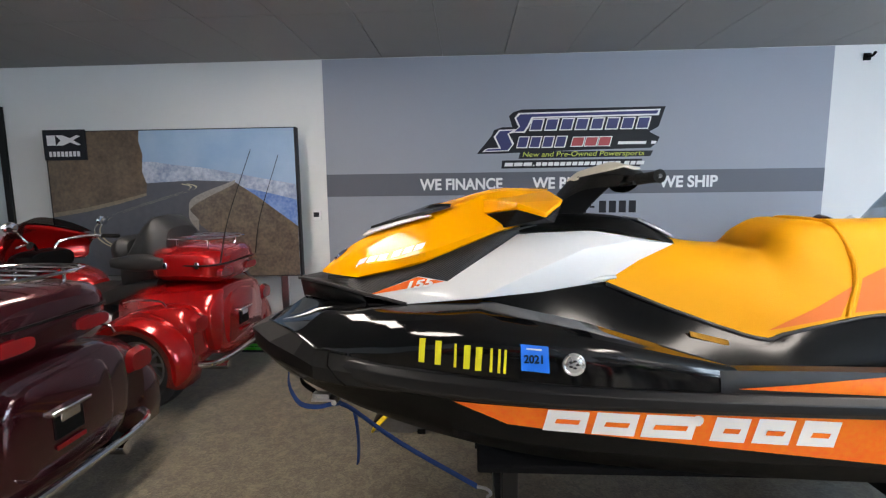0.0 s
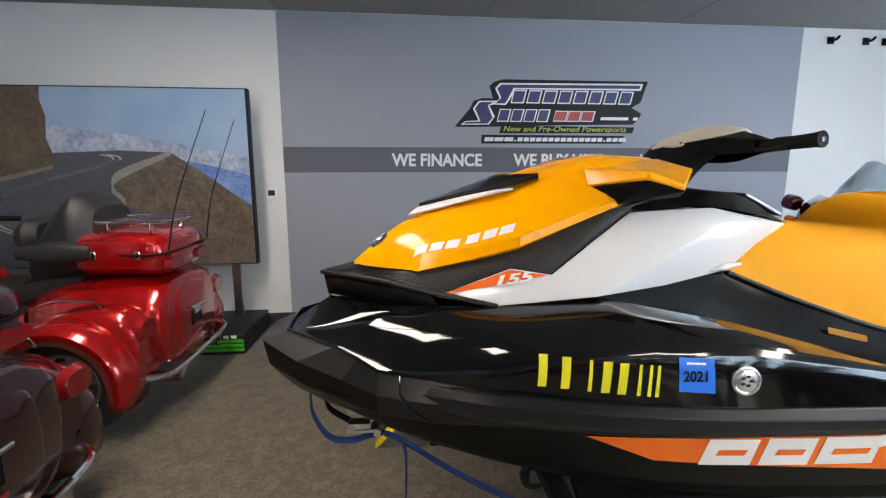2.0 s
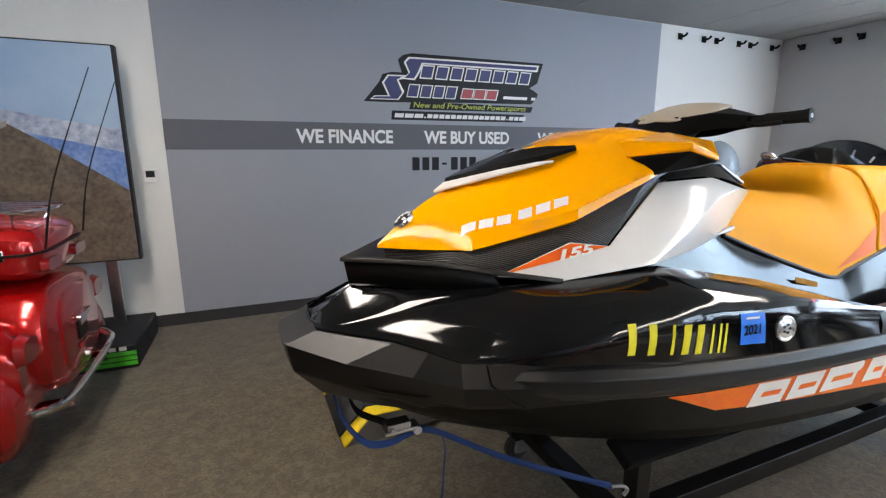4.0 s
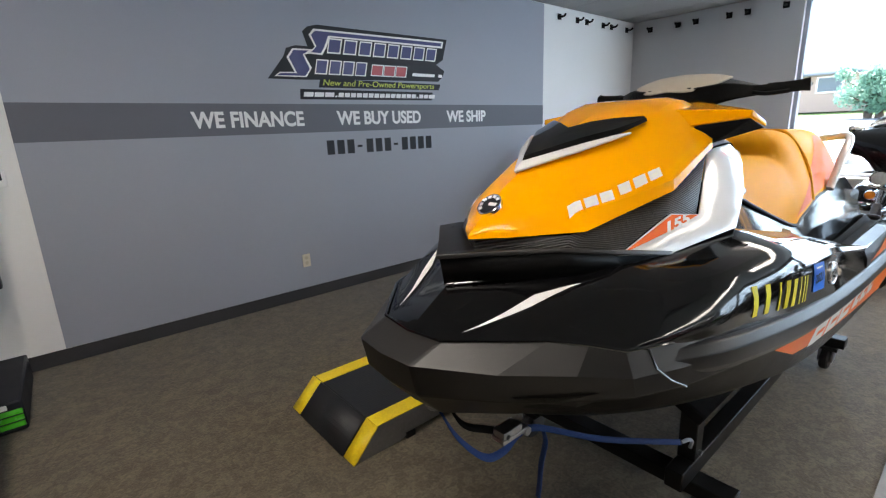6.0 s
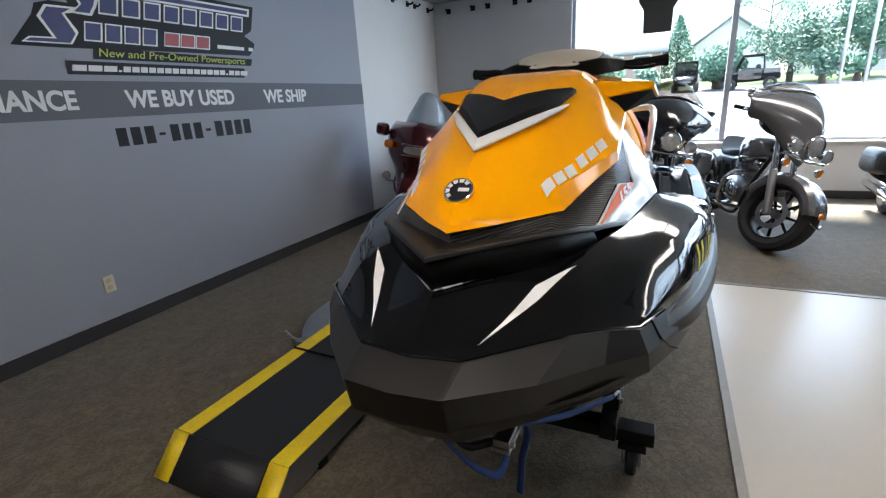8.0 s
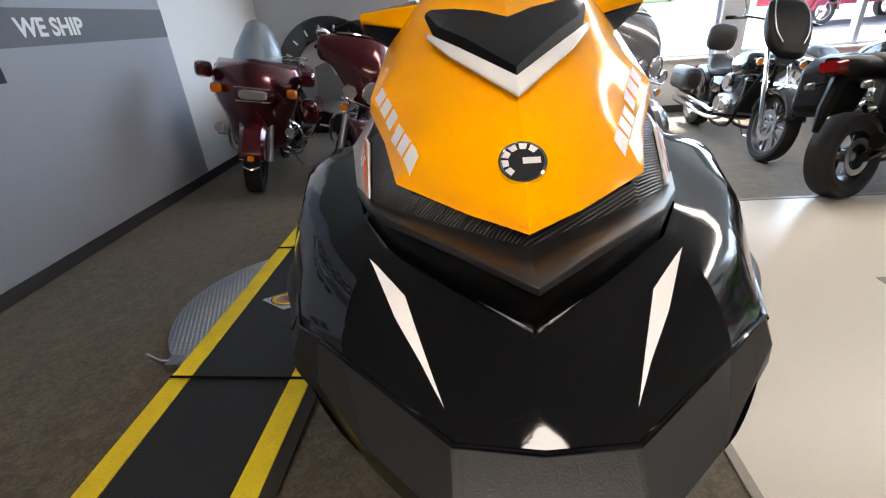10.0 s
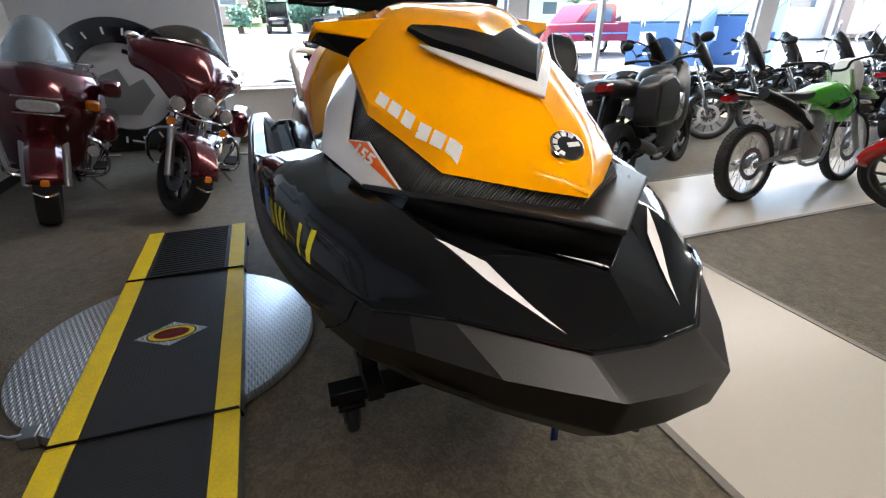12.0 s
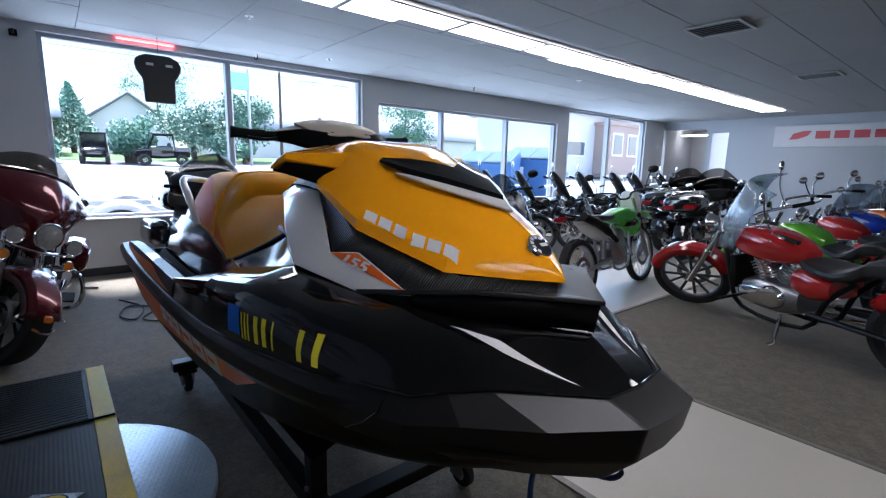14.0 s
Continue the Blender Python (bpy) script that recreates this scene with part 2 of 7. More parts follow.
LENS_RED = mat("red_lens", (0.24, 0.006, 0.008), 0.12, vary=0.1, coat=0.6)
LENS_AMBER = mat("amber_lens", (0.75, 0.2, 0.01), 0.15, vary=0.1, coat=0.6)
LENS_CLEAR = mat("headlamp_lens", (0.55, 0.56, 0.58), 0.12, metal=0.5, vary=0.35, scale=40, coat=1.0)
# Clear windshield; its bluish reflections are put into a pale, half-opaque base colour
SHIELD = clear("windshield_sheen_sheet", (0.84, 0.93, 1.0), 0.03, 0.50, 0.34)
SMOKE = clear("smoked_sheet", (0.50, 0.48, 0.45), 0.03, 0.80)


def smooth_edges(bm, angle=32):
    lim = radians(angle)
    for f in bm.faces:
        f.smooth = True
    for e in bm.edges:
        if len(e.link_faces) == 2:
            e.smooth = e.calc_face_angle(0) < lim


def part(name, bm, material, parent=None, label="", bevel=0.0, seg=2, subsurf=0, thick=0.0, angle=32, keep=False):
    """Links a bmesh as one mesh object under a thing or a part."""
    bmesh.ops.recalc_face_normals(bm, faces=bm.faces) if not keep else None
    smooth_edges(bm, angle)
    me = bpy.data.meshes.new(name)
    bm.to_mesh(me)
    bm.free()
    for m in material if isinstance(material, (list, tuple)) else [material]:
        me.materials.append(m)
    ob = new(name, me)
    if parent is not None:
        ob.parent = parent
    if label:
        ob["label"] = label
    if thick:
        s = ob.modifiers.new("thickness", "SOLIDIFY")
        s.thickness, s.offset = thick, -1
    if subsurf:
        s = ob.modifiers.new("round", "SUBSURF")
        s.levels = s.render_levels = subsurf
    if bevel:
        b = ob.modifiers.new("edge", "BEVEL")
        b.width, b.segments, b.limit_method, b.angle_limit = bevel, seg, "ANGLE", radians(28)
        b.harden_normals = False
    return ob


def thing(name, label, category, at=None, group="", kind=""):
    e = new(name)
    e.empty_display_size = 0.1
    if at is not None:
        e.matrix_world = at
    return tagged(e, label, category, group, kind)


def box(bm, c, s, m=None):
    """A box of centre c and size s, turned by m."""
    t = Matrix.Translation(c) @ Matrix.Diagonal((*s, 1))
    bmesh.ops.create_cube(bm, size=1, matrix=(m @ t) if m else t)
    return bm


def boxes(*cs):
    bm = bmesh.new()
    for c, s in cs:
        box(bm, c, s)
    return bm


def span(bm, x0, x1, y0, y1, z0, z1):
    return box(bm, ((x0 + x1) / 2, (y0 + y1) / 2, (z0 + z1) / 2), (x1 - x0, y1 - y0, z1 - z0))


def grid(bm, rows, closed=False, loop=False):
    """Faces between rows of points. closed joins a row's ends, loop the last row with the first."""
    vs = [[bm.verts.new(p) for p in r] for r in rows]
    for a, b in list(zip(vs, vs[1:])) + ([(vs[-1], vs[0])] if loop else []):
        k = len(a)
        for i in range(k if closed else k - 1):
            q = [a[i], a[(i + 1) % k], b[(i + 1) % k], b[i]]
            if len({v.co.to_tuple(5) for v in q}) > 2:
                bm.faces.new(q)
    return vs


def curve_points(pts, n=6, loop=False):
    """A smooth line through points."""
    p = [Vector(q) for q in pts]
    out = []
    k = len(p)
    for i in range(k if loop else k - 1):
        a, b = p[i], p[(i + 1) % k]
        pa = p[i - 1] if (i > 0 or loop) else a - (b - a)
        pb = p[(i + 2) % k] if (i + 2 < k or loop) else b + (b - a)
        for j in range(n):
            t = j / n
            out.append(0.5 * (2 * a + (b - pa) * t + (2 * pa - 5 * a + 4 * b - pb) * t * t + (3 * a - pa - 3 * b + pb) * t ** 3))
    if not loop:
        out.append(p[-1])
    return out


def loft(rows, n=5, mirror=False, bm=None):
    """A skin through rows of points, smooth from row to row, with plain edges along each row."""
    bm = bm or bmesh.new()
    cols = [curve_points(c, n) for c in zip(*rows)]
    lines = list(zip(*cols))
    grid(bm, lines)
    if mirror:
        grid(bm, [[(p[0], -p[1], p[2]) for p in r] for r in lines])
        bmesh.ops.remove_doubles(bm, verts=bm.verts, dist=0.0006)
    return bm


def tube(bm, pts, r, seg=10, smooth=0, loop=False, cap=True, flat=1.0):
    """A round bar along points; r may be a list of radii."""
    ps = curve_points(pts, smooth, loop) if smooth else [Vector(p) for p in pts]
    rs = r if isinstance(r, (list, tuple)) else None
    rows = []
    up = None
    k = len(ps)
    for i, p in enumerate(ps):
        d = (ps[(i + 1) % k] - ps[i - 1]) if (loop or 0 < i < k - 1) else (ps[min(i + 1, k - 1)] - ps[max(i - 1, 0)])
        d.normalize()
        if up is None:
            up = d.orthogonal().normalized()
        up = (up - d * up.dot(d))
        up = up.normalized() if up.length > 1e-6 else d.orthogonal().normalized()
        side = d.cross(up)
        rr = r if rs is None else rs[min(int(i * len(rs) / k), len(rs) - 1)] if len(rs) != k else rs[i]
        rows.append([p + (up * math.cos(a) * flat + side * math.sin(a)) * rr for a in (2 * math.pi * j / seg for j in range(seg))])
    vs = grid(bm, rows, closed=True, loop=loop)
    if cap and not loop:
        bm.faces.new(vs[0][::-1])
        bm.faces.new(vs[-1])
    return bm


def lathe(bm, prof, seg=32, m=None, close=False):
    """A turned body: prof holds (radius, height) along local z."""
    rows = []
    for j in range(seg):
        a = 2 * math.pi * j / seg
        rows.append([Vector((r * math.cos(a), r * math.sin(a), h)) for r, h in prof])
    if m:
        rows = [[m @ p for p in r] for r in rows]
    grid(bm, rows, closed=close, loop=True)
    bmesh.ops.remove_doubles(bm, verts=bm.verts, dist=1e-5)
    return bm


def ball(bm, c, s, m=None, u=16, v=10):
    t = Matrix.Translation(c) @ Matrix.Diagonal((*s, 1))
    bmesh.ops.create_uvsphere(bm, u_segments=u, v_segments=v, radius=1, matrix=(m @ t) if m else t)
    return bm


def plate(outline, depth, m=None, bm=None):
    """A flat plate: outline in local x, y, raised by depth along z."""
    bm = bm or bmesh.new()
    m = m or Matrix()
    lo = [bm.verts.new(m @ Vector((x, y, 0))) for x, y in outline]
    hi = [bm.verts.new(m @ Vector((x, y, depth))) for x, y in outline]
    bm.faces.new(lo[::-1])
    bm.faces.new(hi)
    k = len(lo)
    for i in range(k):
        bm.faces.new((lo[i], lo[(i + 1) % k], hi[(i + 1) % k], hi[i]))
    return bm


def lettering(text, size, m, depth=0.002, align="LEFT", shear=0.0, weight=0.0, widen=1.0):
    """Letters as a mesh, in the local x, y plane of m."""
    c = bpy.data.curves.new("letters", "FONT")
    c.body, c.size, c.extrude, c.align_x, c.shear, c.offset = text, size, depth / 2, align, shear, weight
    o = new("letters", c)
    me = bpy.data.meshes.new_from_object(o.evaluated_get(bpy.context.evaluated_depsgraph_get()))
    bm = bmesh.new()
    bm.from_mesh(me)
    bmesh.ops.transform(bm, verts=bm.verts, matrix=m @ Matrix.Diagonal((widen, 1, 1, 1)) @ Matrix.Translation((0, 0, depth / 2)))
    bpy.data.objects.remove(o)
    bpy.data.curves.remove(c)
    bpy.data.meshes.remove(me)
    return bm


def draped(outline, tree, way, plane, lift=0.0015, step=0.04, bm=None):
    """A thin film cut to an outline and laid on a body: plane maps (u, v) to a start point outside it, way points at it."""
    bm = bm or bmesh.new()
    one = bmesh.new()
    one.faces.new([one.verts.new((u, v, 0)) for u, v in outline])
    us, vs = [p[0] for p in outline], [p[1] for p in outline]
    for lo, hi, no in ((min(us), max(us), (1, 0, 0)), (min(vs), max(vs), (0, 1, 0))):
        k = int((hi - lo) / step)
        for i in range(1, k + 1):
            q = lo + (hi - lo) * i / (k + 1)
            bmesh.ops.bisect_plane(one, geom=list(one.verts) + list(one.edges) + list(one.faces), plane_co=[q * n for n in no], plane_no=no)
    way = Vector(way).normalized()
    done = {}
    for v in one.verts:
        start = Vector(plane(v.co.x, v.co.y))
        hit, no, _, _ = tree.ray_cast(start, way)
        if hit is None:
            hit, no, _, _ = tree.find_nearest(start)
        if no.dot(way) > 0:
            no = -no
        done[v] = bm.verts.new(hit + no * lift)
    for f in one.faces:
        bm.faces.new([done[v] for v in f.verts])
    one.free()
    return bm


def tree_of(*obs):
    vs, fs = [], []
    for o in obs:
        k = len(vs)
        vs += [v.co.copy() for v in o.data.vertices]
        fs += [[k + i for i in p.vertices] for p in o.data.polygons]
    return BVHTree.FromPolygons(vs, fs)

# The showroom
CEILING, EAST, SOUTH, WEST = 2.84, 7.0, -16.5, -5.2


def structure(name, bm, material, label, bevel=0.0, category="", **more):
    return tagged(part(name, bm, material, bevel=bevel, **more), label, category or name.split("_")[0], kind="structure")


structure("floor", span(bmesh.new(), WEST - 0.2, EAST + 0.2, SOUTH - 0.2, 0.2, -0.12, 0.0), CARPET, "mottled brown grey low pile carpet floor", category="floor")
bm = bmesh.new()
outline = [(WEST, -5.06), (2.37, -5.06), (2.37, SOUTH), (3.59, SOUTH), (3.59, -3.77), (WEST, -3.77)]
structure("walkway", plate(outline, 0.004, pose(0, 0, 0.001)), VINYL_FLOOR, "polished cream vinyl walkway crossing the carpet", category="floor")
bm = bmesh.new()
for a, b in zip(outline, outline[1:]):
    if a[1] == b[1] or (a[0] == b[0] and a[0] > WEST):
        x0, x1 = sorted((a[0], b[0]))
        y0, y1 = sorted((a[1], b[1]))
        side = a[1] == b[1]
        span(bm, x0 - 0.018 * (x0 > WEST or not side), x1 + 0.018, y0 - 0.018 if side else y0 + 0.0185, y1 + 0.018 if side else y1 - 0.0185, 0.0, 0.0095)
structure("floor_trim", bm, mat("edge_strip", (0.22, 0.20, 0.17), 0.4, metal=0.3, vary=0.3), "dark metal edging strip between carpet and vinyl", category="trim")

structure("wall_north", span(bmesh.new(), WEST - 0.2, EAST + 0.2, 0.0, 0.2, 0.0, CEILING + 0.1), WALL, "white painted showroom wall", category="wall")
structure("wall_west", span(bmesh.new(), WEST - 0.2, WEST, SOUTH, 0.0, 0.0, CEILING + 0.1), WALL, "white painted end wall", category="wall")
bm = bmesh.new()
span(bm, WEST - 0.2, 5.20, SOUTH - 0.2, SOUTH, 0, CEILING + 0.1)
span(bm, 5.62, 5.75, SOUTH - 0.2, SOUTH, 0, CEILING + 0.1)
span(bm, 5.20, 5.62, SOUTH - 0.2, SOUTH, 2.5, CEILING + 0.1)
span(bm, 5.20, 5.62, SOUTH - 0.2, SOUTH, 0, 0.9)
span(bm, 5.75, EAST + 0.2, SOUTH - 0.2, SOUTH, 2.62, CEILING + 0.1)
span(bm, 5.55, EAST + 0.2, SOUTH - 2.2, SOUTH - 2.0, 0, CEILING + 0.1)
span(bm, 5.63, 5.74, SOUTH - 2.0, SOUTH - 0.2, 0, CEILING + 0.1)
span(bm, EAST + 0.01, EAST + 0.2, SOUTH - 2.0, SOUTH - 0.2, 0, CEILING + 0.1)
span(bm, 5.55, EAST + 0.2, SOUTH - 2.2, SOUTH - 0.2, CEILING + 0.1, CEILING + 0.2)
span(bm, 5.55, EAST + 0.2, SOUTH - 2.2, SOUTH - 0.2, -0.1, -0.002)
structure("wall_south", bm, mat("grey_wall_paint", (0.38, 0.395, 0.42), 0.75, vary=0.06, scale=1.6, bump=0.12, bump_scale=220), "far pale grey wall with a doorway to a back room", category="wall")

# Wall paint darkened: the backlit side's shade is put into its colour
EAST_SHADE_PAINT = mat("shaded_wall_paint", (0.56, 0.57, 0.59), 0.75, vary=0.06, scale=1.6, bump=0.12, bump_scale=220)
# East wall: three shop windows with piers between
WINS = [(-6.12, -2.10, 0.70, 2.765, [-4.07]), (-11.30, -6.43, 0.72, 2.45, [-7.87, -9.65]), (-15.40, -11.73, 0.72, 2.80, [-13.55])]
bm = bmesh.new()
edges = [0.0] + [v for w in WINS for v in (w[1], w[0])] + [SOUTH]
for a, b in zip(edges[::2], edges[1::2]):
    span(bm, EAST, EAST + 0.22, b, a, 0, CEILING + 0.1)
for y0, y1, z0, z1, _ in WINS:
    span(bm, EAST, EAST + 0.22, y0, y1, 0, z0)
    span(bm, EAST, EAST + 0.22, y0, y1, z1, CEILING + 0.1)
structure("wall_east", bm, EAST_SHADE_PAINT, "pale grey painted front wall with large shop windows", category="wall")
for k, (y0, y1, z0, z1, bars) in enumerate(WINS):
    bm = bmesh.new()
    f = 0.045
    for a, b in ((y0, y0 + f), (y1 - f, y1)):
        span(bm, EAST + 0.06, EAST + 0.16, a, b, z0, z1)
    for a, b in ((z0, z0 + f), (z1 - f, z1)):
        span(bm, EAST + 0.063, EAST + 0.157, y0 + f, y1 - f, a, b)
    win = tagged(part(f"window_{k + 1}", bm, ALU, bevel=0.004), "large shop window in a pale aluminium frame", "window", kind="structure")
    stops = [y0 + f] + sorted(bars) + [y1 - f]
    for y in bars:
        part("mullion", span(bmesh.new(), EAST + 0.05, EAST + 0.17, y - 0.032, y + 0.032, z0 + f, z1 - f), ALU, win, bevel=0.004)
    for a, b in zip(stops, stops[1:]):
        pane = part("pane", span(bmesh.new(), EAST + 0.108, EAST + 0.114, a + 0.004, b - 0.004, z0 + f, z1 - f), GLASS, win)
        pane.visible_shadow = False
    sky_data = bpy.data.lights.new("window_daylight", "AREA")
    sky_data.shape, sky_data.size, sky_data.size_y = "RECTANGLE", y1 - y0 - 0.1, z1 - z0 - 0.1
    sky_data.energy, sky_data.color = 1.6 * (y1 - y0) * (z1 - z0), (0.57, 0.79, 1.0)
    sky_lamp = new("window_daylight", sky_data)
    sky_lamp.matrix_world = look((EAST + 0.03, (y0 + y1) / 2, (z0 + z1) / 2), (0, (y0 + y1) / 2, (z0 + z1) / 2))
    part("window_sill", span(bmesh.new(), EAST - 0.05, EAST + 0.06, y0 - 0.02, y1 + 0.02, z0 - 0.03, z0 + 0.006), mat("sill_stone", (0.55, 0.55, 0.54), 0.3, vary=0.12), win, bevel=0.008)

bm = bmesh.new()
span(bm, WEST, EAST - 0.012, -0.012, -0.001, 0, 0.10)
span(bm, EAST - 0.012, EAST - 0.001, SOUTH, -0.001, 0, 0.10)
span(bm, WEST, 5.2, SOUTH + 0.001, SOUTH + 0.012, 0, 0.10)
span(bm, WEST + 0.001, WEST + 0.012, SOUTH + 0.012, -0.012, 0, 0.10)
structure("baseboard", bm, BASE, "black rubber baseboard along the walls", category="baseboard", bevel=0.004)

# Hung ceiling: plank tiles with dark joints, one mesh
bm = bmesh.new()
y = -0.003
x_lines = [WEST + (-0.205 - WEST) % 0.617 + 0.617 * i for i in range(20)]
x_lines = [WEST] + [x for x in x_lines if WEST + 0.05 < x < EAST - 0.05] + [EAST]
while y > SOUTH:
    y1 = max(y - 1.22, SOUTH)
    for a, b in zip(x_lines, x_lines[1:]):
        if 3.6 < (a + b) / 2 < 4.4 and -15.3 < (y + y1) / 2 < -2.9:
            continue
        span(bm, a + 0.0035, b - 0.0035, y1 + 0.003, y - 0.003, CEILING + random.uniform(-0.0015, 0.0015), CEILING + 0.02)
    y = y1
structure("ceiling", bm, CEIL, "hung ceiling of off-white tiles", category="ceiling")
bm = span(bmesh.new(), WEST, EAST, SOUTH, 0.0, CEILING + 0.03, CEILING + 0.06)
structure("ceiling_grid", bm, TBAR, "grey ceiling grid above the tiles", category="ceiling")


def ceiling_light(name_at, length=1.185, width=0.50):
    lamp = thing("ceiling_light", "recessed fluorescent ceiling light with a milky diffuser", "ceiling light", group="ceiling light row")
    bm = bmesh.new()
    for s in (-1, 1):
        box(bm, (s * (width / 2 + 0.012), 0, 0.004), (0.024, length + 0.03, 0.012))
        box(bm, (0, s * (length / 2 + 0.003), 0.003), (width, 0.024, 0.014))
    part("frame", bm, mat("light_frame", (0.16, 0.155, 0.15), 0.6, vary=0.15), lamp, bevel=0.002)
    part("diffuser", boxes(((0, 0, 0.004), (width - 0.004, length - 0.022, 0.008))), LIGHTBOX, lamp)
    part("housing", boxes(((0, 0, 0.05), (width + 0.15, length + 0.04, 0.06))), TBAR, lamp)
    lamp.matrix_world = name_at
    return lamp


first = ceiling_light(pose(4.03, -3.65, CEILING))
for i in range(1, 10):
    copy_thing(first, pose(4.03 - 0.02 * i, -3.65 - 1.22 * i, CEILING))
for i in (0, 1, 3):
    copy_thing(first, pose(-.52, -2.3 - 1.22 * i, CEILING - 0.012))

# Painted mural with its lettering
mural = structure("mural", span(bmesh.new(), -0.214, 4.847, -0.003, -0.0005, 0.10, CEILING - 0.002), MURAL, "blue grey painted advertising panel on the wall", category="mural")
part("band", span(bmesh.new(), -0.214, 4.847, -0.006, -0.003, 1.438, 1.671), BAND, mural, "darker grey painted band")
for words, x, w in (("WE FINANCE", 0.775, 0.862), ("WE BUY USED", 1.945, 0.935), ("WE SHIP", 3.225, 0.585)):
    bm = lettering(words, 0.16, Matrix(), weight=0.0048)
    x0, x1 = min(v.co.x for v in bm.verts), max(v.co.x for v in bm.verts)
    h = max(v.co.y for v in bm.verts)
    fix = pose(x, -0.0065, 1.499, 90) @ Matrix.Diagonal((w / (x1 - x0), 0.115 / h, 1, 1)) @ Matrix.Translation((-x0, 0, 0))
    bmesh.ops.transform(bm, verts=bm.verts, matrix=fix)
    part("lettering", bm, LETTER_WHITE, mural, "white block lettering")


def wall_plate(pts, out, thick=0.002):
    """A flat shape on the north wall from (x, z) corners, out metres in front of it."""
    return plate([(x, z) for x, z in pts], thick, pose(0, -out, 0, 90))


# telephone line: plain bars
for i in range(12):
    if i not in (3, 7):
        x = 1.825 + i * 0.1008
        part("number_bar", wall_plate([(x, 1.243), (x + 0.072, 1.243), (x + 0.072, 1.366), (x, 1.366)], 0.0035), LETTER_DARK, mural)
    else:
        x = 1.825 + i * 0.1008
        part("number_bar", wall_plate([(x + 0.005, 1.294), (x + 0.055, 1.294), (x + 0.055, 1.314), (x + 0.005, 1.314)], 0.0035), LETTER_DARK, mural)

# Dealer emblem: plain swooshes and blocks in its colours
logo = structure("wall_emblem", wall_plate([(1.372, 1.862), (1.52, 2.035), (1.55, 2.10), (1.63, 2.125), (1.735, 2.125), (1.70, 2.235), (1.745, 2.275), (1.83, 2.298),
                 (3.262, 2.302), (3.20, 2.105), (3.11, 2.055), (3.215, 2.0), (3.19, 1.945), (3.13, 1.895), (2.45, 1.885), (1.62, 1.862)], 0.0036),
                 LETTER_DARK, "dealer emblem in dark blue and white on the wall", category="emblem")
part("swoosh", wall_plate([(1.735, 2.07), (1.80, 2.125), (1.755, 2.215), (1.80, 2.265), (3.215, 2.278), (3.195, 2.215), (1.95, 2.21), (1.90, 2.12), (1.86, 2.065)], 0.0042), DECAL_WHITE, logo)
part("swoosh", wall_plate([(1.76, 2.08), (1.815, 2.13), (1.775, 2.215), (1.815, 2.25), (3.19, 2.263), (3.178, 2.232), (1.93, 2.222), (1.885, 2.13), (1.85, 2.08)], 0.0048), LOGO_BLUE, logo)
part("swoosh", wall_plate([(1.43, 1.882), (1.475, 1.915), (1.60, 1.92), (1.545, 2.03), (1.60, 2.10), (1.80, 2.105), (1.82, 2.085), (1.70, 2.06), (1.755, 1.96), (1.70, 1.885)], 0.0042), DECAL_WHITE, logo)
part("swoosh", wall_plate([(1.45, 1.889), (1.48, 1.907), (1.62, 1.912), (1.565, 2.03), (1.61, 2.088), (1.74, 2.092), (1.685, 2.06), (1.735, 1.95), (1.69, 1.893)], 0.0048), LOGO_BLUE, logo)


def slanted(x, z, w, h, out, lean=0.25):
    return wall_plate([(x, z), (x + w, z), (x + w + h * lean, z + h), (x + h * lean, z + h)], out)


for i in range(8):
    part("letter_block", slanted(1.905 + i * 0.152, 2.083, 0.128, 0.122, 0.0042), DECAL_WHITE, logo)
    part("letter_block", slanted(1.917 + i * 0.152, 2.094, 0.106, 0.100, 0.0050), LOGO_BLUE, logo)
for i in range(4):
    part("letter_block", slanted(1.775 + i * 0.128, 1.912, 0.112, 0.118, 0.0042), DECAL_WHITE, logo)
    part("letter_block", slanted(1.785 + i * 0.128, 1.921, 0.092, 0.100, 0.0050), LOGO_BLUE, logo)
for i in range(3):
    part("letter_block", slanted(2.325 + i * 0.135, 1.918, 0.128, 0.10, 0.0042), DECAL_WHITE, logo)
    part("letter_block", slanted(2.333 + i * 0.135, 1.926, 0.112, 0.084, 0.0050), LOGO_RED, logo)
part("town_bar", slanted(2.80, 1.935, 0.28, 0.028, 0.0044), DECAL_WHITE, logo)
part("town_bar", slanted(3.13, 1.935, 0.05, 0.028, 0.0044), DECAL_WHITE, logo)
part("tagline_panel", wall_plate([(1.80, 1.805), (3.13, 1.812), (3.155, 1.868), (1.82, 1.878)], 0.0052), LETTER_DARK, logo)
bm = lettering("New and Pre-Owned Powersports", 0.072, pose(1.835, -0.0076, 1.823, 90), shear=0.2, widen=1.205)
part("tagline", bm, LOGO_LIME, logo, "lime lettering")
part("address_panel", wall_plate([(1.625, 1.708), (3.03, 1.712), (3.05, 1.788), (1.632, 1.790)], 0.0052), LETTER_DARK, logo)
widths = [0.085, 0.085, 0.085, 0.02] + [0.05] * 14 + [0.02, 0.05, 0.05, 0.075]
for i, w in enumerate(widths):
    x = 1.655 + sum(widths[:i]) + 0.0115 * i
    part("address_bar", slanted(x, 1.73, w, 0.036 if w > 0.03 else 0.012, 0.0072), LETTER_WHITE, logo)

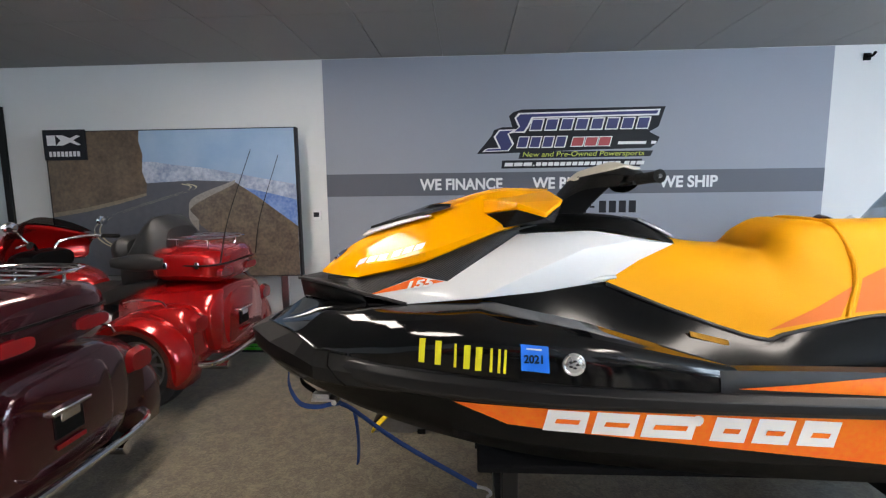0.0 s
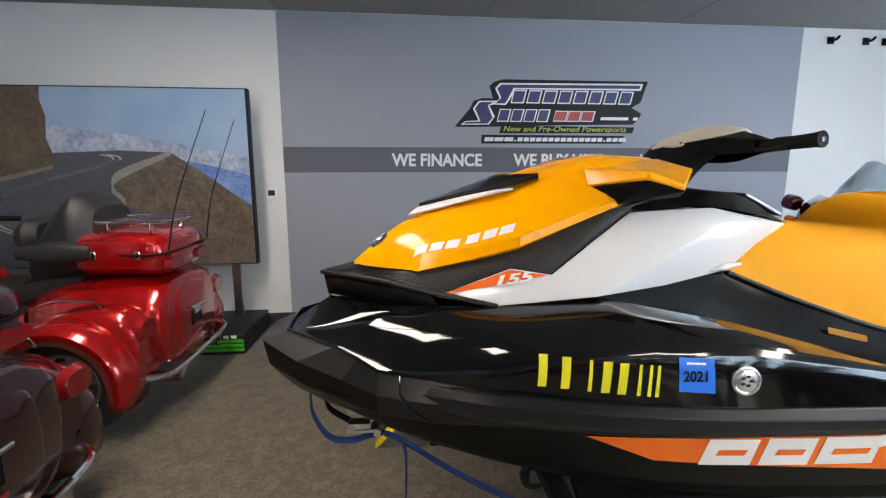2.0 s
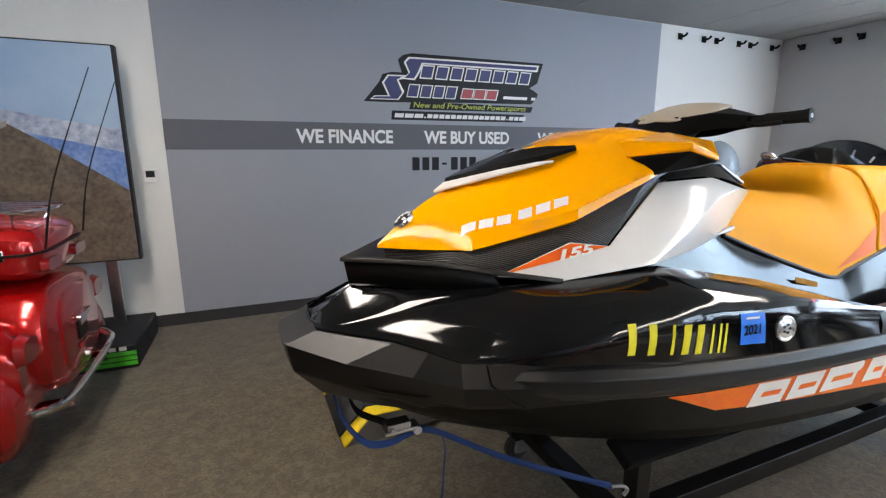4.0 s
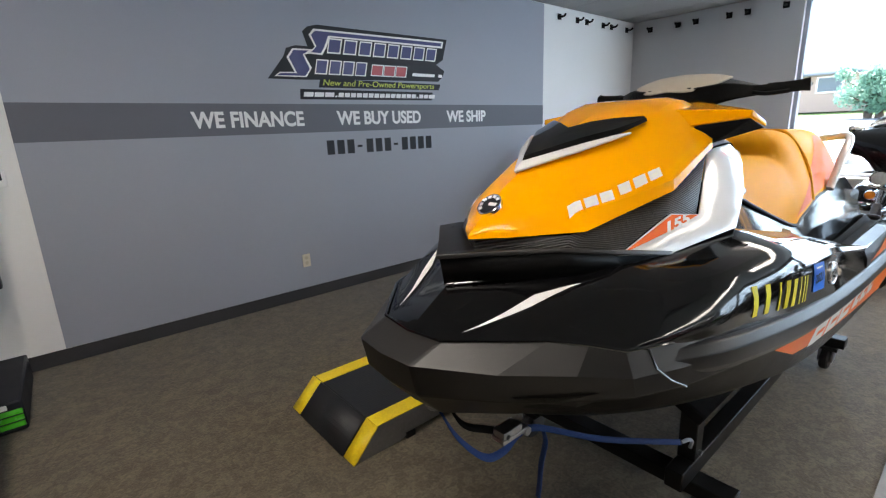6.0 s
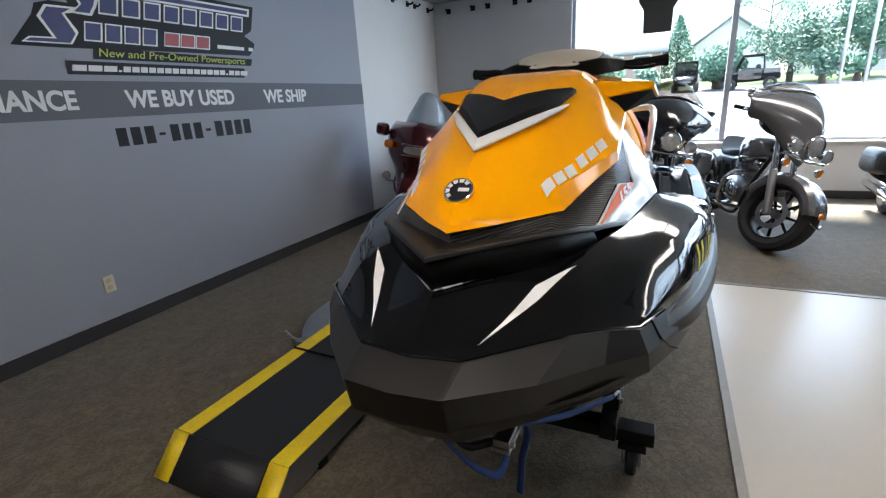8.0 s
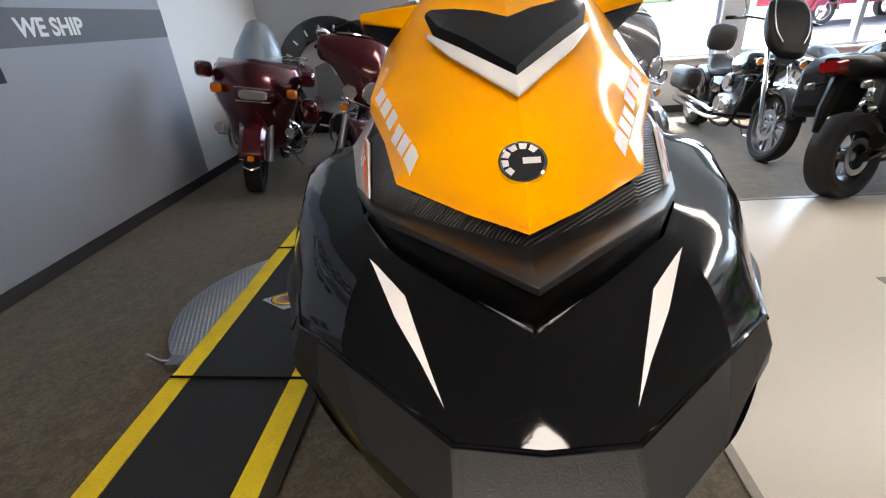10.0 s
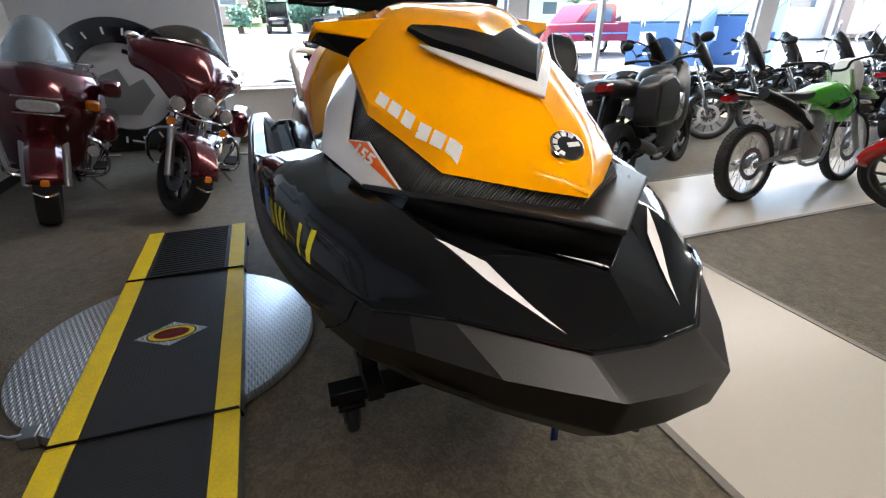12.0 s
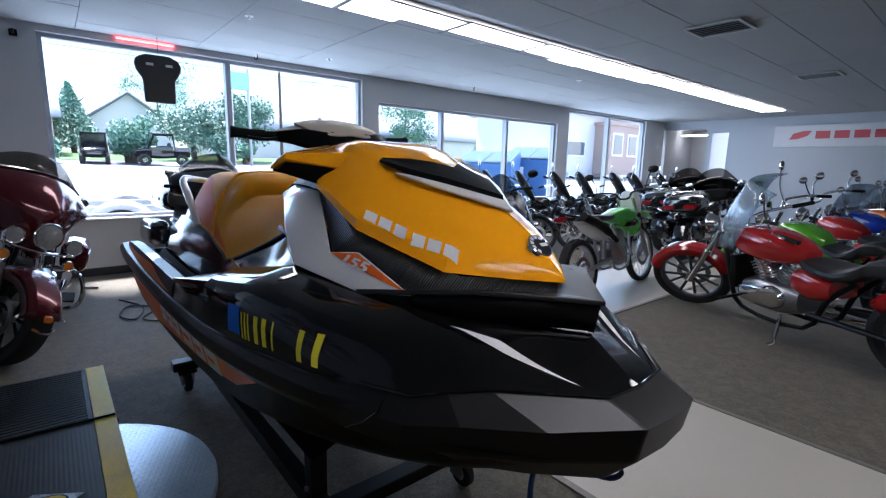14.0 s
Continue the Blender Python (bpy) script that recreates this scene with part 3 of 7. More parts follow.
# Dark framed door at the far end of the mural wall
bm = bmesh.new()
for a, b in ((-3.79, -3.715), (-4.72, -4.645)):
    span(bm, a, b, -0.03, -0.001, 0.0, 2.44)
span(bm, -4.645, -3.79, -0.03, -0.001, 2.36, 2.44)
door = structure("door_1", bm, BLACK_STEEL, "black framed glass door in the white wall", category="door", bevel=0.004)
part("pane", span(bmesh.new(), -4.645, -3.79, -0.02, -0.012, 0.02, 2.36), mat("door_glass", (0.45, 0.5, 0.52), 0.08, vary=0.1), door)

# The personal watercraft: x runs aft from the bow, w is half breadth, built on its centre line
CL = -3.005
craft = thing("personal_watercraft", "black yellow and white personal watercraft standing on a wheeled cart", "watercraft", pose(0, CL, 0))

HULL = [(0.47, [(0, .775), (.045, .79), (.10, .815), (.14, .84), (.165, .86)]),
        (0.60, [(0, .70), (.10, .735), (.19, .775), (.27, .815), (.31, .86)]),
        (0.80, [(0, .605), (.16, .655), (.28, .71), (.38, .775), (.435, .865)]),
        (1.10, [(0, .50), (.22, .575), (.38, .655), (.475, .735), (.525, .845)]),
        (1.50, [(0, .425), (.26, .51), (.46, .605), (.548, .69), (.577, .831)]),
        (2.10, [(0, .385), (.28, .47), (.52, .585), (.578, .665), (.598, .826)]),
        (2.90, [(0, .37), (.28, .455), (.535, .575), (.588, .655), (.602, .822)]),
        (3.62, [(0, .37), (.27, .455), (.52, .58), (.562, .655), (.576, .818)])]
hull_rows = [[(x, w, z) for w, z in sec] for x, sec in HULL]
bm = loft(hull_rows, 6, mirror=True)
bmesh.ops.contextual_create(bm, geom=[e for e in bm.edges if e.is_boundary and all(v.co.x > 3.6 for v in e.verts)])
hull = part("hull", bm, MATTE, craft, "black moulded hull", bevel=0.004)

RAIL = [(0.83, .425, .858, .928), (1.0, .500, .852, .928), (1.30, .556, .836, .914), (1.60, .585, .830, .902), (2.05, .606, .826, .893),
        (2.6, .616, .823, .888), (3.2, .616, .82, .886), (3.62, .600, .818, .884)]
for s in (1, -1):
    rows = [[(x, s * (w - .01), lo), (x, s * (w + .012), lo + .004), (x, s * (w + .022), lo + .022), (x, s * (w + .02), hi - .02), (x, s * (w + .004), hi), (x, s * (w - .03), hi + .002)] for x, w, lo, hi in RAIL]
    part("rub_rail", loft(rows, 6), SATIN, craft, "semi-gloss black rail round the gunwale", bevel=0.003)

# Bumper: top edge, ridge, lower lip, underside
BUMP = [[(.452, 0, .964), (.370, 0, .936), (.386, 0, .860), (.46, 0, .778)],
        [(.460, .106, .969), (.378, .100, .938), (.394, .10, .860), (.465, .09, .782)],
        [(.616, .278, .974), (.506, .232, .918), (.524, .231, .846), (.575, .215, .787)],
        [(.680, .338, .962), (.640, .338, .905), (.648, .338, .842), (.672, .314, .800)],
        [(.738, .392, .946), (.733, .414, .893), (.738, .420, .846), (.76, .39, .825)],
        [(.86, .438, .940), (.86, .466, .892), (.864, .474, .846), (.88, .43, .828)],
        [(1.03, .490, .930), (1.05, .520, .896), (1.05, .522, .848), (1.06, .49, .834)]]
bm = bmesh.new()
for s in (1, -1):
    grid(bm, [[(x, s * w, z) for x, w, z in r[:2]] for r in BUMP[:4]])
bmesh.ops.remove_doubles(bm, verts=bm.verts, dist=0.001)
part("bow_bumper", bm, BUMPER, craft, "dark grey textured bow bumper", bevel=0.005, angle=10)
bm = bmesh.new()
for s in (1, -1):
    grid(bm, [[(x, s * w, z) for x, w, z in r[1:]] for r in BUMP[:4]])
    grid(bm, [[(x, s * w, z) for x, w, z in r] for r in BUMP[3:]])
bmesh.ops.remove_doubles(bm, verts=bm.verts, dist=0.001)
part("bumper_side", bm, BUMPER_SIDE, craft, "smooth black lower bumper", bevel=0.005, angle=10)
for s in (1, -1):
    part("bumper_seam", tube(bmesh.new(), [(.792, s * .414, .943), (.792, s * .436, .903), (.825, s * .454, .870), (.862, s * .4735, .848)], .0025, 6), GELCOAT, craft)

# Glossy foredeck
DECK = [[(.452, 0, .962), (.460, .106, .967), (.612, .277, .975), (.738, .392, .944), (1.0, .490, .930), (1.30, .552, .916), (1.60, .588, .904), (2.05, .606, .895)],
        [(.484, 0, .986), (.492, .112, .970), (.654, .288, .986), (.800, .403, .968), (1.02, .492, .985), (1.30, .548, 1.028), (1.62, .572, 1.022), (2.05, .592, .957)],
        [(.556, 0, 1.034), (.606, .145, 1.004), (.722, .274, 1.040), (.862, .376, 1.044), (1.05, .455, 1.064), (1.30, .503, 1.088), (1.62, .520, 1.052), (2.03, .572, .965)],
        [(.640, 0, 1.086), (.692, .125, 1.060), (.795, .236, 1.072), (.905, .292, 1.085), (1.06, .336, 1.092), (1.318, .388, 1.120), (1.64, .448, 1.062), (2.02, .545, .965)]]
cols = [curve_points(c, 4) for c in zip(*DECK)]
rows = [[a.lerp(b, k / 4) for a, b in zip(r, r[1:]) for k in range(4)] + [r[-1]] for r in zip(*cols)]
bm = bmesh.new()
for s in (1, -1):
    grid(bm, [[(p.x, s * p.y, p.z) for p in r] for r in rows])
bmesh.ops.remove_doubles(bm, verts=bm.verts, dist=0.0008)
deck = part("foredeck", bm, GELCOAT, craft, "glossy black foredeck", angle=15)

lip = [(x - .001, w, z + .003) for (x, w, z), *_ in BUMP[:6]]
part("deck_lip", tube(bmesh.new(), [(x, -w, z) for x, w, z in lip[:0:-1]] + lip, .0042, 8), GELCOAT, craft)

# Body below the seat, footwells and gunwale tops
BODY = [(1.30, (.378, 1.116), (.40, 1.04), (.42, .97), (.46, .94), (.52, .93), (.545, .93)),
        (1.55, (.318, 1.135), (.37, 1.02), (.40, .92), (.46, .88), (.54, .90), (.575, .905)),
        (1.78, (.238, 1.148), (.33, 1.02), (.385, .87), (.46, .83), (.55, .90), (.59, .91)),
        (2.02, (.282, 1.052), (.33, .98), (.39, .83), (.47, .80), (.545, .94), (.592, .955)),
        (2.27, (.314, .975), (.345, .93), (.395, .81), (.47, .79), (.545, .95), (.592, .956)),
        (2.45, (.318, 1.008), (.345, .95), (.395, .805), (.47, .79), (.545, .95), (.592, .955)),
        (2.70, (.306, 1.048), (.340, .99), (.395, .80), (.47, .79), (.545, .95), (.592, .952)),
        (3.15, (.285, 1.078), (.330, 1.0), (.385, .80), (.46, .79), (.535, .93), (.585, .935)),
        (3.60, (.255, 1.05), (.31, .97), (.37, .80), (.44, .79), (.51, .89), (.565, .892))]
for s in (1, -1):
    part("side_body", loft([[(x, s * w, z) for w, z in sec] for x, *sec in BODY], 5), SIDE_GEL, craft, "glossy black body side and footwell", angle=40)
    part("gunwale", loft([[(x, s * .545 if x < 3 else s * .53, z - .002), (x, s * w, z), (x, s * (w + .012), z - .03), (x, s * (w + .014), lo)] for x, w, z, lo in
         ((2.0, .592, .957, .893), (2.3, .594, .957, .889), (2.9, .592, .947, .886), (3.3, .58, .925, .884), (3.61, .568, .892, .88))], 4), SATIN, craft)
    mat_rows = [[(x, s * (a + .006), .03 + b), (x, s * .405, b - .004), (x, s * .465, c + .004), (x, s * .50, c + .05), (x, s * .538, d)] for x, a, b, c, d in
                ((1.85, .375, .865, .825, .905), (2.05, .385, .835, .805, .935), (2.3, .388, .815, .795, .945), (2.8, .388, .805, .795, .943), (3.3, .38, .805, .795, .915), (3.58, .372, .805, .795, .888))]
    part("foot_mat", loft(mat_rows, 3), GRIP, craft, "black ribbed footwell mat", thick=-0.006)
part("stern_deck", boxes(((3.45, 0, .93), (.36, .66, .10)), ((3.62, 0, .70), (.06, .9, .26))), MATTE, craft, bevel=0.02)

# Beak flap over the foredeck
FLAP = [[(.545, 0, 1.131), (.600, 0, 1.128), (.70, 0, 1.118)],
        [(.640, .100, 1.139), (.690, .095, 1.131), (.76, .08, 1.12)],
        [(.736, .207, 1.147), (.780, .190, 1.133), (.84, .16, 1.12)],
        [(.865, .272, 1.128), (.880, .255, 1.118), (.92, .23, 1.11)],
        [(1.055, .338, 1.098), (1.06, .325, 1.096), (1.07, .31, 1.094)]]
bm = bmesh.new()
for s in (1, -1):
    grid(bm, [[(x, s * w, z) for x, w, z in r] for r in FLAP])
bmesh.ops.remove_doubles(bm, verts=bm.verts, dist=0.001)
flap = part("bow_flap", bm, BUMPER, craft, "black textured flap under the hood", thick=0.012, bevel=0.002, angle=6)
LIP = [[(.562, 0, 1.118), (.574, 0, 1.050)], [(.655, .103, 1.130), (.668, .106, 1.064)], [(.752, .205, 1.135), (.788, .216, 1.066)], [(.88, .27, 1.112), (.91, .28, 1.074)]]
bm = bmesh.new()
for s in (1, -1):
    grid(bm, [[(x, s * w, z) for x, w, z in r] for r in LIP])
bmesh.ops.remove_doubles(bm, verts=bm.verts, dist=0.001)
part("flap_skirt", bm, MATTE, craft, thick=0.006, angle=4)

# Ribbed panels between hood and side panels
def facets(pts, faces, s):
    """Flat polygons between named corners, mirrored for the other side."""
    bm = bmesh.new()
    vs = {k: bm.verts.new((x, s * w, z)) for k, (x, w, z) in pts.items()}
    for f in faces:
        bm.faces.new([vs[k] for k in (f[::-1] if s > 0 else f)])
    return bm


for s in (1, -1):
    up = [(.675, 0, 1.150), (.82, .185, 1.158), (.90, .21, 1.171), (1.06, .25, 1.216), (1.125, .286, 1.238), (1.375, .272, 1.338), (1.52, .22, 1.36)]
    lo = [(.675, 0, 1.110), (.80, .195, 1.112), (.893, .270, 1.106), (1.094, .300, 1.184), (1.197, .331, 1.173), (1.450, .246, 1.326), (1.53, .22, 1.335)]
    bm = bmesh.new()
    grid(bm, [[(x, s * w, z) for x, w, z in r] for r in ((up, lo) if s > 0 else (lo, up))])
    part("ribbed_panel", bm, WEAVE, craft, "black ribbed plastic panel", thick=0.006, keep=True)

# White side panels with flat faces and a crisp crease running up from the deck corner
PANEL = dict(a=(.893, .277, 1.107), b=(1.05, .337, 1.092), c=(1.302, .400, 1.128), q=(1.094, .308, 1.187), t=(1.198, .339, 1.174),
             d=(1.450, .250, 1.330), o=(1.49, .352, 1.206), e=(1.68, .279, 1.276), f=(1.72, .218, 1.338), g=(1.52, .334, 1.134), h=(1.768, .246, 1.154),
             m=(1.90, .190, 1.220), n=(2.06, .118, 1.276), k=(1.86, .214, 1.296))
for s in (1, -1):
    bm = facets(PANEL, ("abq", "btq", "bct", "codt", "oed", "efd", "cgo", "ghe", "geo", "hmke", "kfe", "mnk", "nfk"), s)
    part("side_panel", bm, WHITE_GEL, craft, "glossy white side panel with a crease", angle=5, thick=0.006, bevel=0.002, keep=True)
    tip = [(1.66, s * .268, 1.150), (1.74, s * .272, 1.168), (1.80, s * .252, 1.172)]
    part("seat_latch", tube(bmesh.new(), tip, [.004, .010, .007], 8, 3), WHITE_GEL, craft)

# Hood
HC = [(.653, 0, 1.158), (.70, 0, 1.199), (.78, 0, 1.262), (.86, 0, 1.306), (1.0, 0, 1.374), (1.09, 0, 1.412), (1.36, 0, 1.490), (1.60, 0, 1.494)]
HI = [(.654, 0, 1.157), (.712, .045, 1.188), (.79, .080, 1.234), (.87, .106, 1.272), (1.0, .133, 1.327), (1.150, .160, 1.388), (1.36, .170, 1.478), (1.57, .14, 1.478)]
HO = [(.655, 0, 1.155), (.722, .078, 1.166), (.797, .140, 1.188), (.865, .186, 1.210), (1.0, .238, 1.236), (1.123, .296, 1.272), (1.371, .290, 1.358), (1.54, .22, 1.420)]
HE = [(.653, 0, 1.150), (.72, .082, 1.155), (.79, .150, 1.160), (.852, .211, 1.165), (1.0, .252, 1.204), (1.121, .300, 1.244), (1.372, .292, 1.342), (1.53, .235, 1.385)]
HL = [(.675, 0, 1.148), (.735, .07, 1.152), (.80, .135, 1.156), (.862, .192, 1.160), (1.0, .235, 1.195), (1.12, .28, 1.232), (1.36, .275, 1.332), (1.52, .22, 1.375)]


def straight(pts, n=4):
    """Points along straight stretches, n to each."""
    p = [Vector(q) for q in pts]
    return [a.lerp(b, k / n) for a, b in zip(p, p[1:]) for k in range(n)] + [p[-1]]


lines = [[curve_points(HC, 4), curve_points(HI, 4), straight(HO), straight(HE), straight(HL)]]
rows = [curve_points([lines[0][k][i] for k in range(3)], 4) + [lines[0][3][i], lines[0][4][i]] for i in range(len(lines[0][0]))]
bm = bmesh.new()
for s in (1, -1):
    grid(bm, [[(p.x, s * p.y, p.z) for p in r] for r in rows])
bmesh.ops.remove_doubles(bm, verts=bm.verts, dist=0.001)
hood = part("hood", bm, YELLOW, craft, "glossy yellow hood", angle=13)

# Trim and smoked windscreen on the hood
bm = bmesh.new()
for s in (1, -1):
    grid(bm, [[(x, s * w, z) for x, w, z in r] for r in
              ([(.832, 0, 1.300), (.866, 0, 1.326)], [(.990, .107, 1.351), (1.005, .092, 1.366)], [(1.087, .154, 1.379), (1.092, .148, 1.388)], [(1.135, .160, 1.388), (1.136, .158, 1.392)])])
bmesh.ops.remove_doubles(bm, verts=bm.verts, dist=0.001)
part("windscreen_trim", bm, WHITE_GEL, craft, "white trim under the windscreen", thick=-0.008, bevel=0.002)
LOW = [(.862, 0, 1.322), (1.005, .090, 1.366), (1.092, .147, 1.390), (1.206, .172, 1.424)]
BAND = [(.868, 0, 1.344), (1.012, .084, 1.386), (1.096, .136, 1.406), (1.207, .168, 1.432)]
MID = [(.965, 0, 1.378), (1.045, .055, 1.402), (1.115, .100, 1.419), (1.208, .160, 1.436)]
BACK = [(1.07, 0, 1.414), (1.105, .05, 1.428), (1.15, .105, 1.436), (1.214, .156, 1.438)]
bm = bmesh.new()
for s in (1, -1):
    grid(bm, [[(x, s * w, z) for x, w, z in r] for r in zip(LOW, BAND)])
bmesh.ops.remove_doubles(bm, verts=bm.verts, dist=0.001)
screen = part("windscreen", bm, MATTE, craft, "black tinted low windscreen", angle=15)
bm = bmesh.new()
for s in (1, -1):
    grid(bm, [[(x, s * w, z) for x, w, z in r] for r in zip(BAND, MID, BACK)])
bmesh.ops.remove_doubles(bm, verts=bm.verts, dist=0.001)
part("tinted_sheet", bm, GELCOAT, screen, angle=12)
part("hood_vent", boxes(((1.44, 0, 1.488), (.05, .07, .006)), ((1.40, .045, 1.484), (.02, .02, .006)), ((1.40, -.045, 1.484), (.02, .02, .006))), MATTE, craft, bevel=0.002)

# Mirror pods at either side of the hood
for s in (1, -1):
    up = [(1.318, .178, 1.454), (1.436, .366, 1.446), (1.530, .377, 1.408), (1.60, .30, 1.452), (1.58, .15, 1.482)]
    mid = [(1.284, .188, 1.394), (1.434, .366, 1.424), (1.529, .379, 1.392), (1.59, .30, 1.430), (1.57, .15, 1.445)]
    low = [(1.268, .193, 1.366), (1.400, .282, 1.352), (1.524, .366, 1.390), (1.575, .28, 1.370), (1.56, .15, 1.375)]

    def prism(a, b):
        bm = bmesh.new()
        va = [bm.verts.new((x, s * w, z)) for x, w, z in a]
        vb = [bm.verts.new((x, s * w, z)) for x, w, z in b]
        bm.faces.new(va)
        bm.faces.new(vb[::-1])
        for i in range(5):
            bm.faces.new((va[i], vb[i], vb[(i + 1) % 5], va[(i + 1) % 5]))
        bmesh.ops.recalc_face_normals(bm, faces=bm.faces)
        return bm

    pod = part("mirror_pod", prism(up, mid), YELLOW, craft, "yellow mirror pod with a black lower shell", bevel=0.005, angle=20)
    part("pod_shell", prism([(x + .004, w - .004, z - .002) for x, w, z in mid], low), MATTE, pod, bevel=0.004, angle=20)

# Console and steering
CON = [[(1.46, 0, 1.44), (1.47, .18, 1.40), (1.455, .252, 1.334)], [(1.60, 0, 1.40), (1.60, .15, 1.388), (1.58, .238, 1.340)], [(1.78, 0, 1.388), (1.78, .13, 1.382), (1.73, .219, 1.339)],
       [(1.92, 0, 1.366), (1.91, .11, 1.361), (1.90, .176, 1.312)], [(2.07, 0, 1.290), (2.07, .07, 1.284), (2.06, .12, 1.273)]]
bm = bmesh.new()
for s in (1, -1):
    loft([[(x, s * w, z) for x, w, z in r] for r in CON], 4, bm=bm)
bmesh.ops.remove_doubles(bm, verts=bm.verts, dist=0.001)
part("console", bm, MATTE, craft, "black console between hood and seat", bevel=0.003)
gauge = part("gauge", box(bmesh.new(), (0, 0, 0), (.15, .19, .012), pose(1.992, 0, 1.336, 0, 27)), STEEL, craft, "gauge panel in a silver frame", bevel=0.004)
for w in (-.055, .01, .065):
    part("gauge_glass", box(bmesh.new(), (0, w, .0065), (.11, .05, .004), pose(1.992, 0, 1.336, 0, 27)), GELCOAT, gauge, bevel=0.002)
bm = loft([[(1.60, -.07, 1.39), (1.60, .07, 1.39), (1.72, .08, 1.385), (1.72, -.08, 1.385), (1.60, -.07, 1.39)],
           [(1.66, -.06, 1.46), (1.66, .06, 1.46), (1.78, .07, 1.45), (1.78, -.07, 1.45), (1.66, -.06, 1.46)],
           [(1.70, -.08, 1.535), (1.70, .08, 1.535), (1.85, .09, 1.52), (1.85, -.09, 1.52), (1.70, -.08, 1.535)]], 3)
part("steering_neck", bm, MATTE, craft, bevel=0.006)
PAD = [[(1.62, 0, 1.43), (1.70, 0, 1.540), (1.82, 0, 1.582), (1.95, 0, 1.558), (1.90, 0, 1.47)],
       [(1.63, .10, 1.44), (1.705, .10, 1.532), (1.82, .10, 1.577), (1.94, .09, 1.552), (1.89, .09, 1.475)],
       [(1.70, .175, 1.484), (1.755, .17, 1.543), (1.85, .17, 1.560), (1.92, .16, 1.538), (1.89, .16, 1.49)],
       [(1.81, .245, 1.496), (1.82, .245, 1.532), (1.86, .245, 1.536), (1.885, .24, 1.528), (1.87, .24, 1.498)]]
bm = bmesh.new()
for s in (1, -1):
    loft([[(x, s * w, z) for x, w, z in r] for r in PAD], 4, bm=bm)
bmesh.ops.remove_doubles(bm, verts=bm.verts, dist=0.001)
part("handlebar_cover", bm, MATTE, craft, "black handlebar cover", bevel=0.004)
TOP = [[(1.68, 0, 1.528), (1.715, 0, 1.556), (1.83, 0, 1.592), (1.945, 0, 1.572)], [(1.69, .085, 1.522), (1.725, .09, 1.550), (1.84, .095, 1.587), (1.935, .08, 1.566)],
       [(1.745, .150, 1.543), (1.775, .160, 1.555), (1.85, .165, 1.572), (1.89, .14, 1.562)]]
bm = bmesh.new()
for s in (1, -1):
    loft([[(x, s * w, z) for x, w, z in r] for r in TOP], 3, bm=bm)
bmesh.ops.remove_doubles(bm, verts=bm.verts, dist=0.001)
part("handlebar_pad", bm, CREAM, craft, "cream pad on the handlebar", thick=0.008, bevel=0.003)
for s in (1, -1):
    part("handlebar_arm", tube(bmesh.new(), [(1.85, s * .18, 1.52), (1.845, s * .24, 1.517), (1.86, s * .29, 1.518)], .017, 10, 3), MATTE, craft)
    grip = tube(bmesh.new(), [(1.858, s * .275, 1.518), (1.872, s * .335, 1.521), (1.885, s * .392, 1.525)], [.0195, .0185, .019, .0225], 14, 3)
    part("grip", grip, GRIP, craft, "black ribbed rubber grip")
    part("lever", tube(bmesh.new(), [(1.82, s * .24, 1.508), (1.80, s * .29, 1.50), (1.82, s * .35, 1.505)], .007, 8, 3), MATTE, craft)
part("grip_cap", lathe(bmesh.new(), [(0, 0), (.006, .001), (.007, .003)], 14, pose(1.8855, -.3925, 1.525, 90, 0, -12)), STEEL, craft)

# Seat
SEAT = [[(2.085, 0, 1.288), (2.05, .10, 1.277), (1.90, .188, 1.218), (1.768, .245, 1.152)],
        [(2.17, 0, 1.272), (2.16, .145, 1.256), (2.07, .245, 1.165), (2.01, .288, 1.058)],
        [(2.30, 0, 1.257), (2.31, .180, 1.242), (2.28, .282, 1.12), (2.268, .320, .974)],
        [(2.36, 0, 1.258), (2.37, .185, 1.248), (2.36, .284, 1.12), (2.35, .321, .988)],
        [(2.415, 0, 1.318), (2.43, .175, 1.310), (2.48, .276, 1.16), (2.46, .320, 1.014)],
        [(2.49, 0, 1.358), (2.51, .160, 1.346), (2.57, .268, 1.18), (2.555, .316, 1.036)],
        [(2.60, 0, 1.357), (2.60, .172, 1.340), (2.64, .262, 1.19), (2.64, .311, 1.050)],
        [(2.80, 0, 1.350), (2.80, .172, 1.336), (2.81, .262, 1.19), (2.81, .306, 1.060)],
        [(3.18, 0, 1.345), (3.18, .150, 1.33), (3.18, .245, 1.20), (3.18, .290, 1.080)],
        [(3.30, 0, 1.25), (3.29, .13, 1.24), (3.27, .20, 1.15), (3.26, .25, 1.085)]]
bm = bmesh.new()
for s in (1, -1):
    cols = [curve_points(c, 4) for c in zip(*[[(x, s * w, z) for x, w, z in r] for r in SEAT])]
    grid(bm, [curve_points(r, 4) for r in zip(*cols)])
bmesh.ops.remove_doubles(bm, verts=bm.verts, dist=0.001)
seat = part("seat", bm, SEAT_Y, craft, "yellow vinyl two-step seat with orange flashes", angle=60)
seat_skin = tree_of(seat)
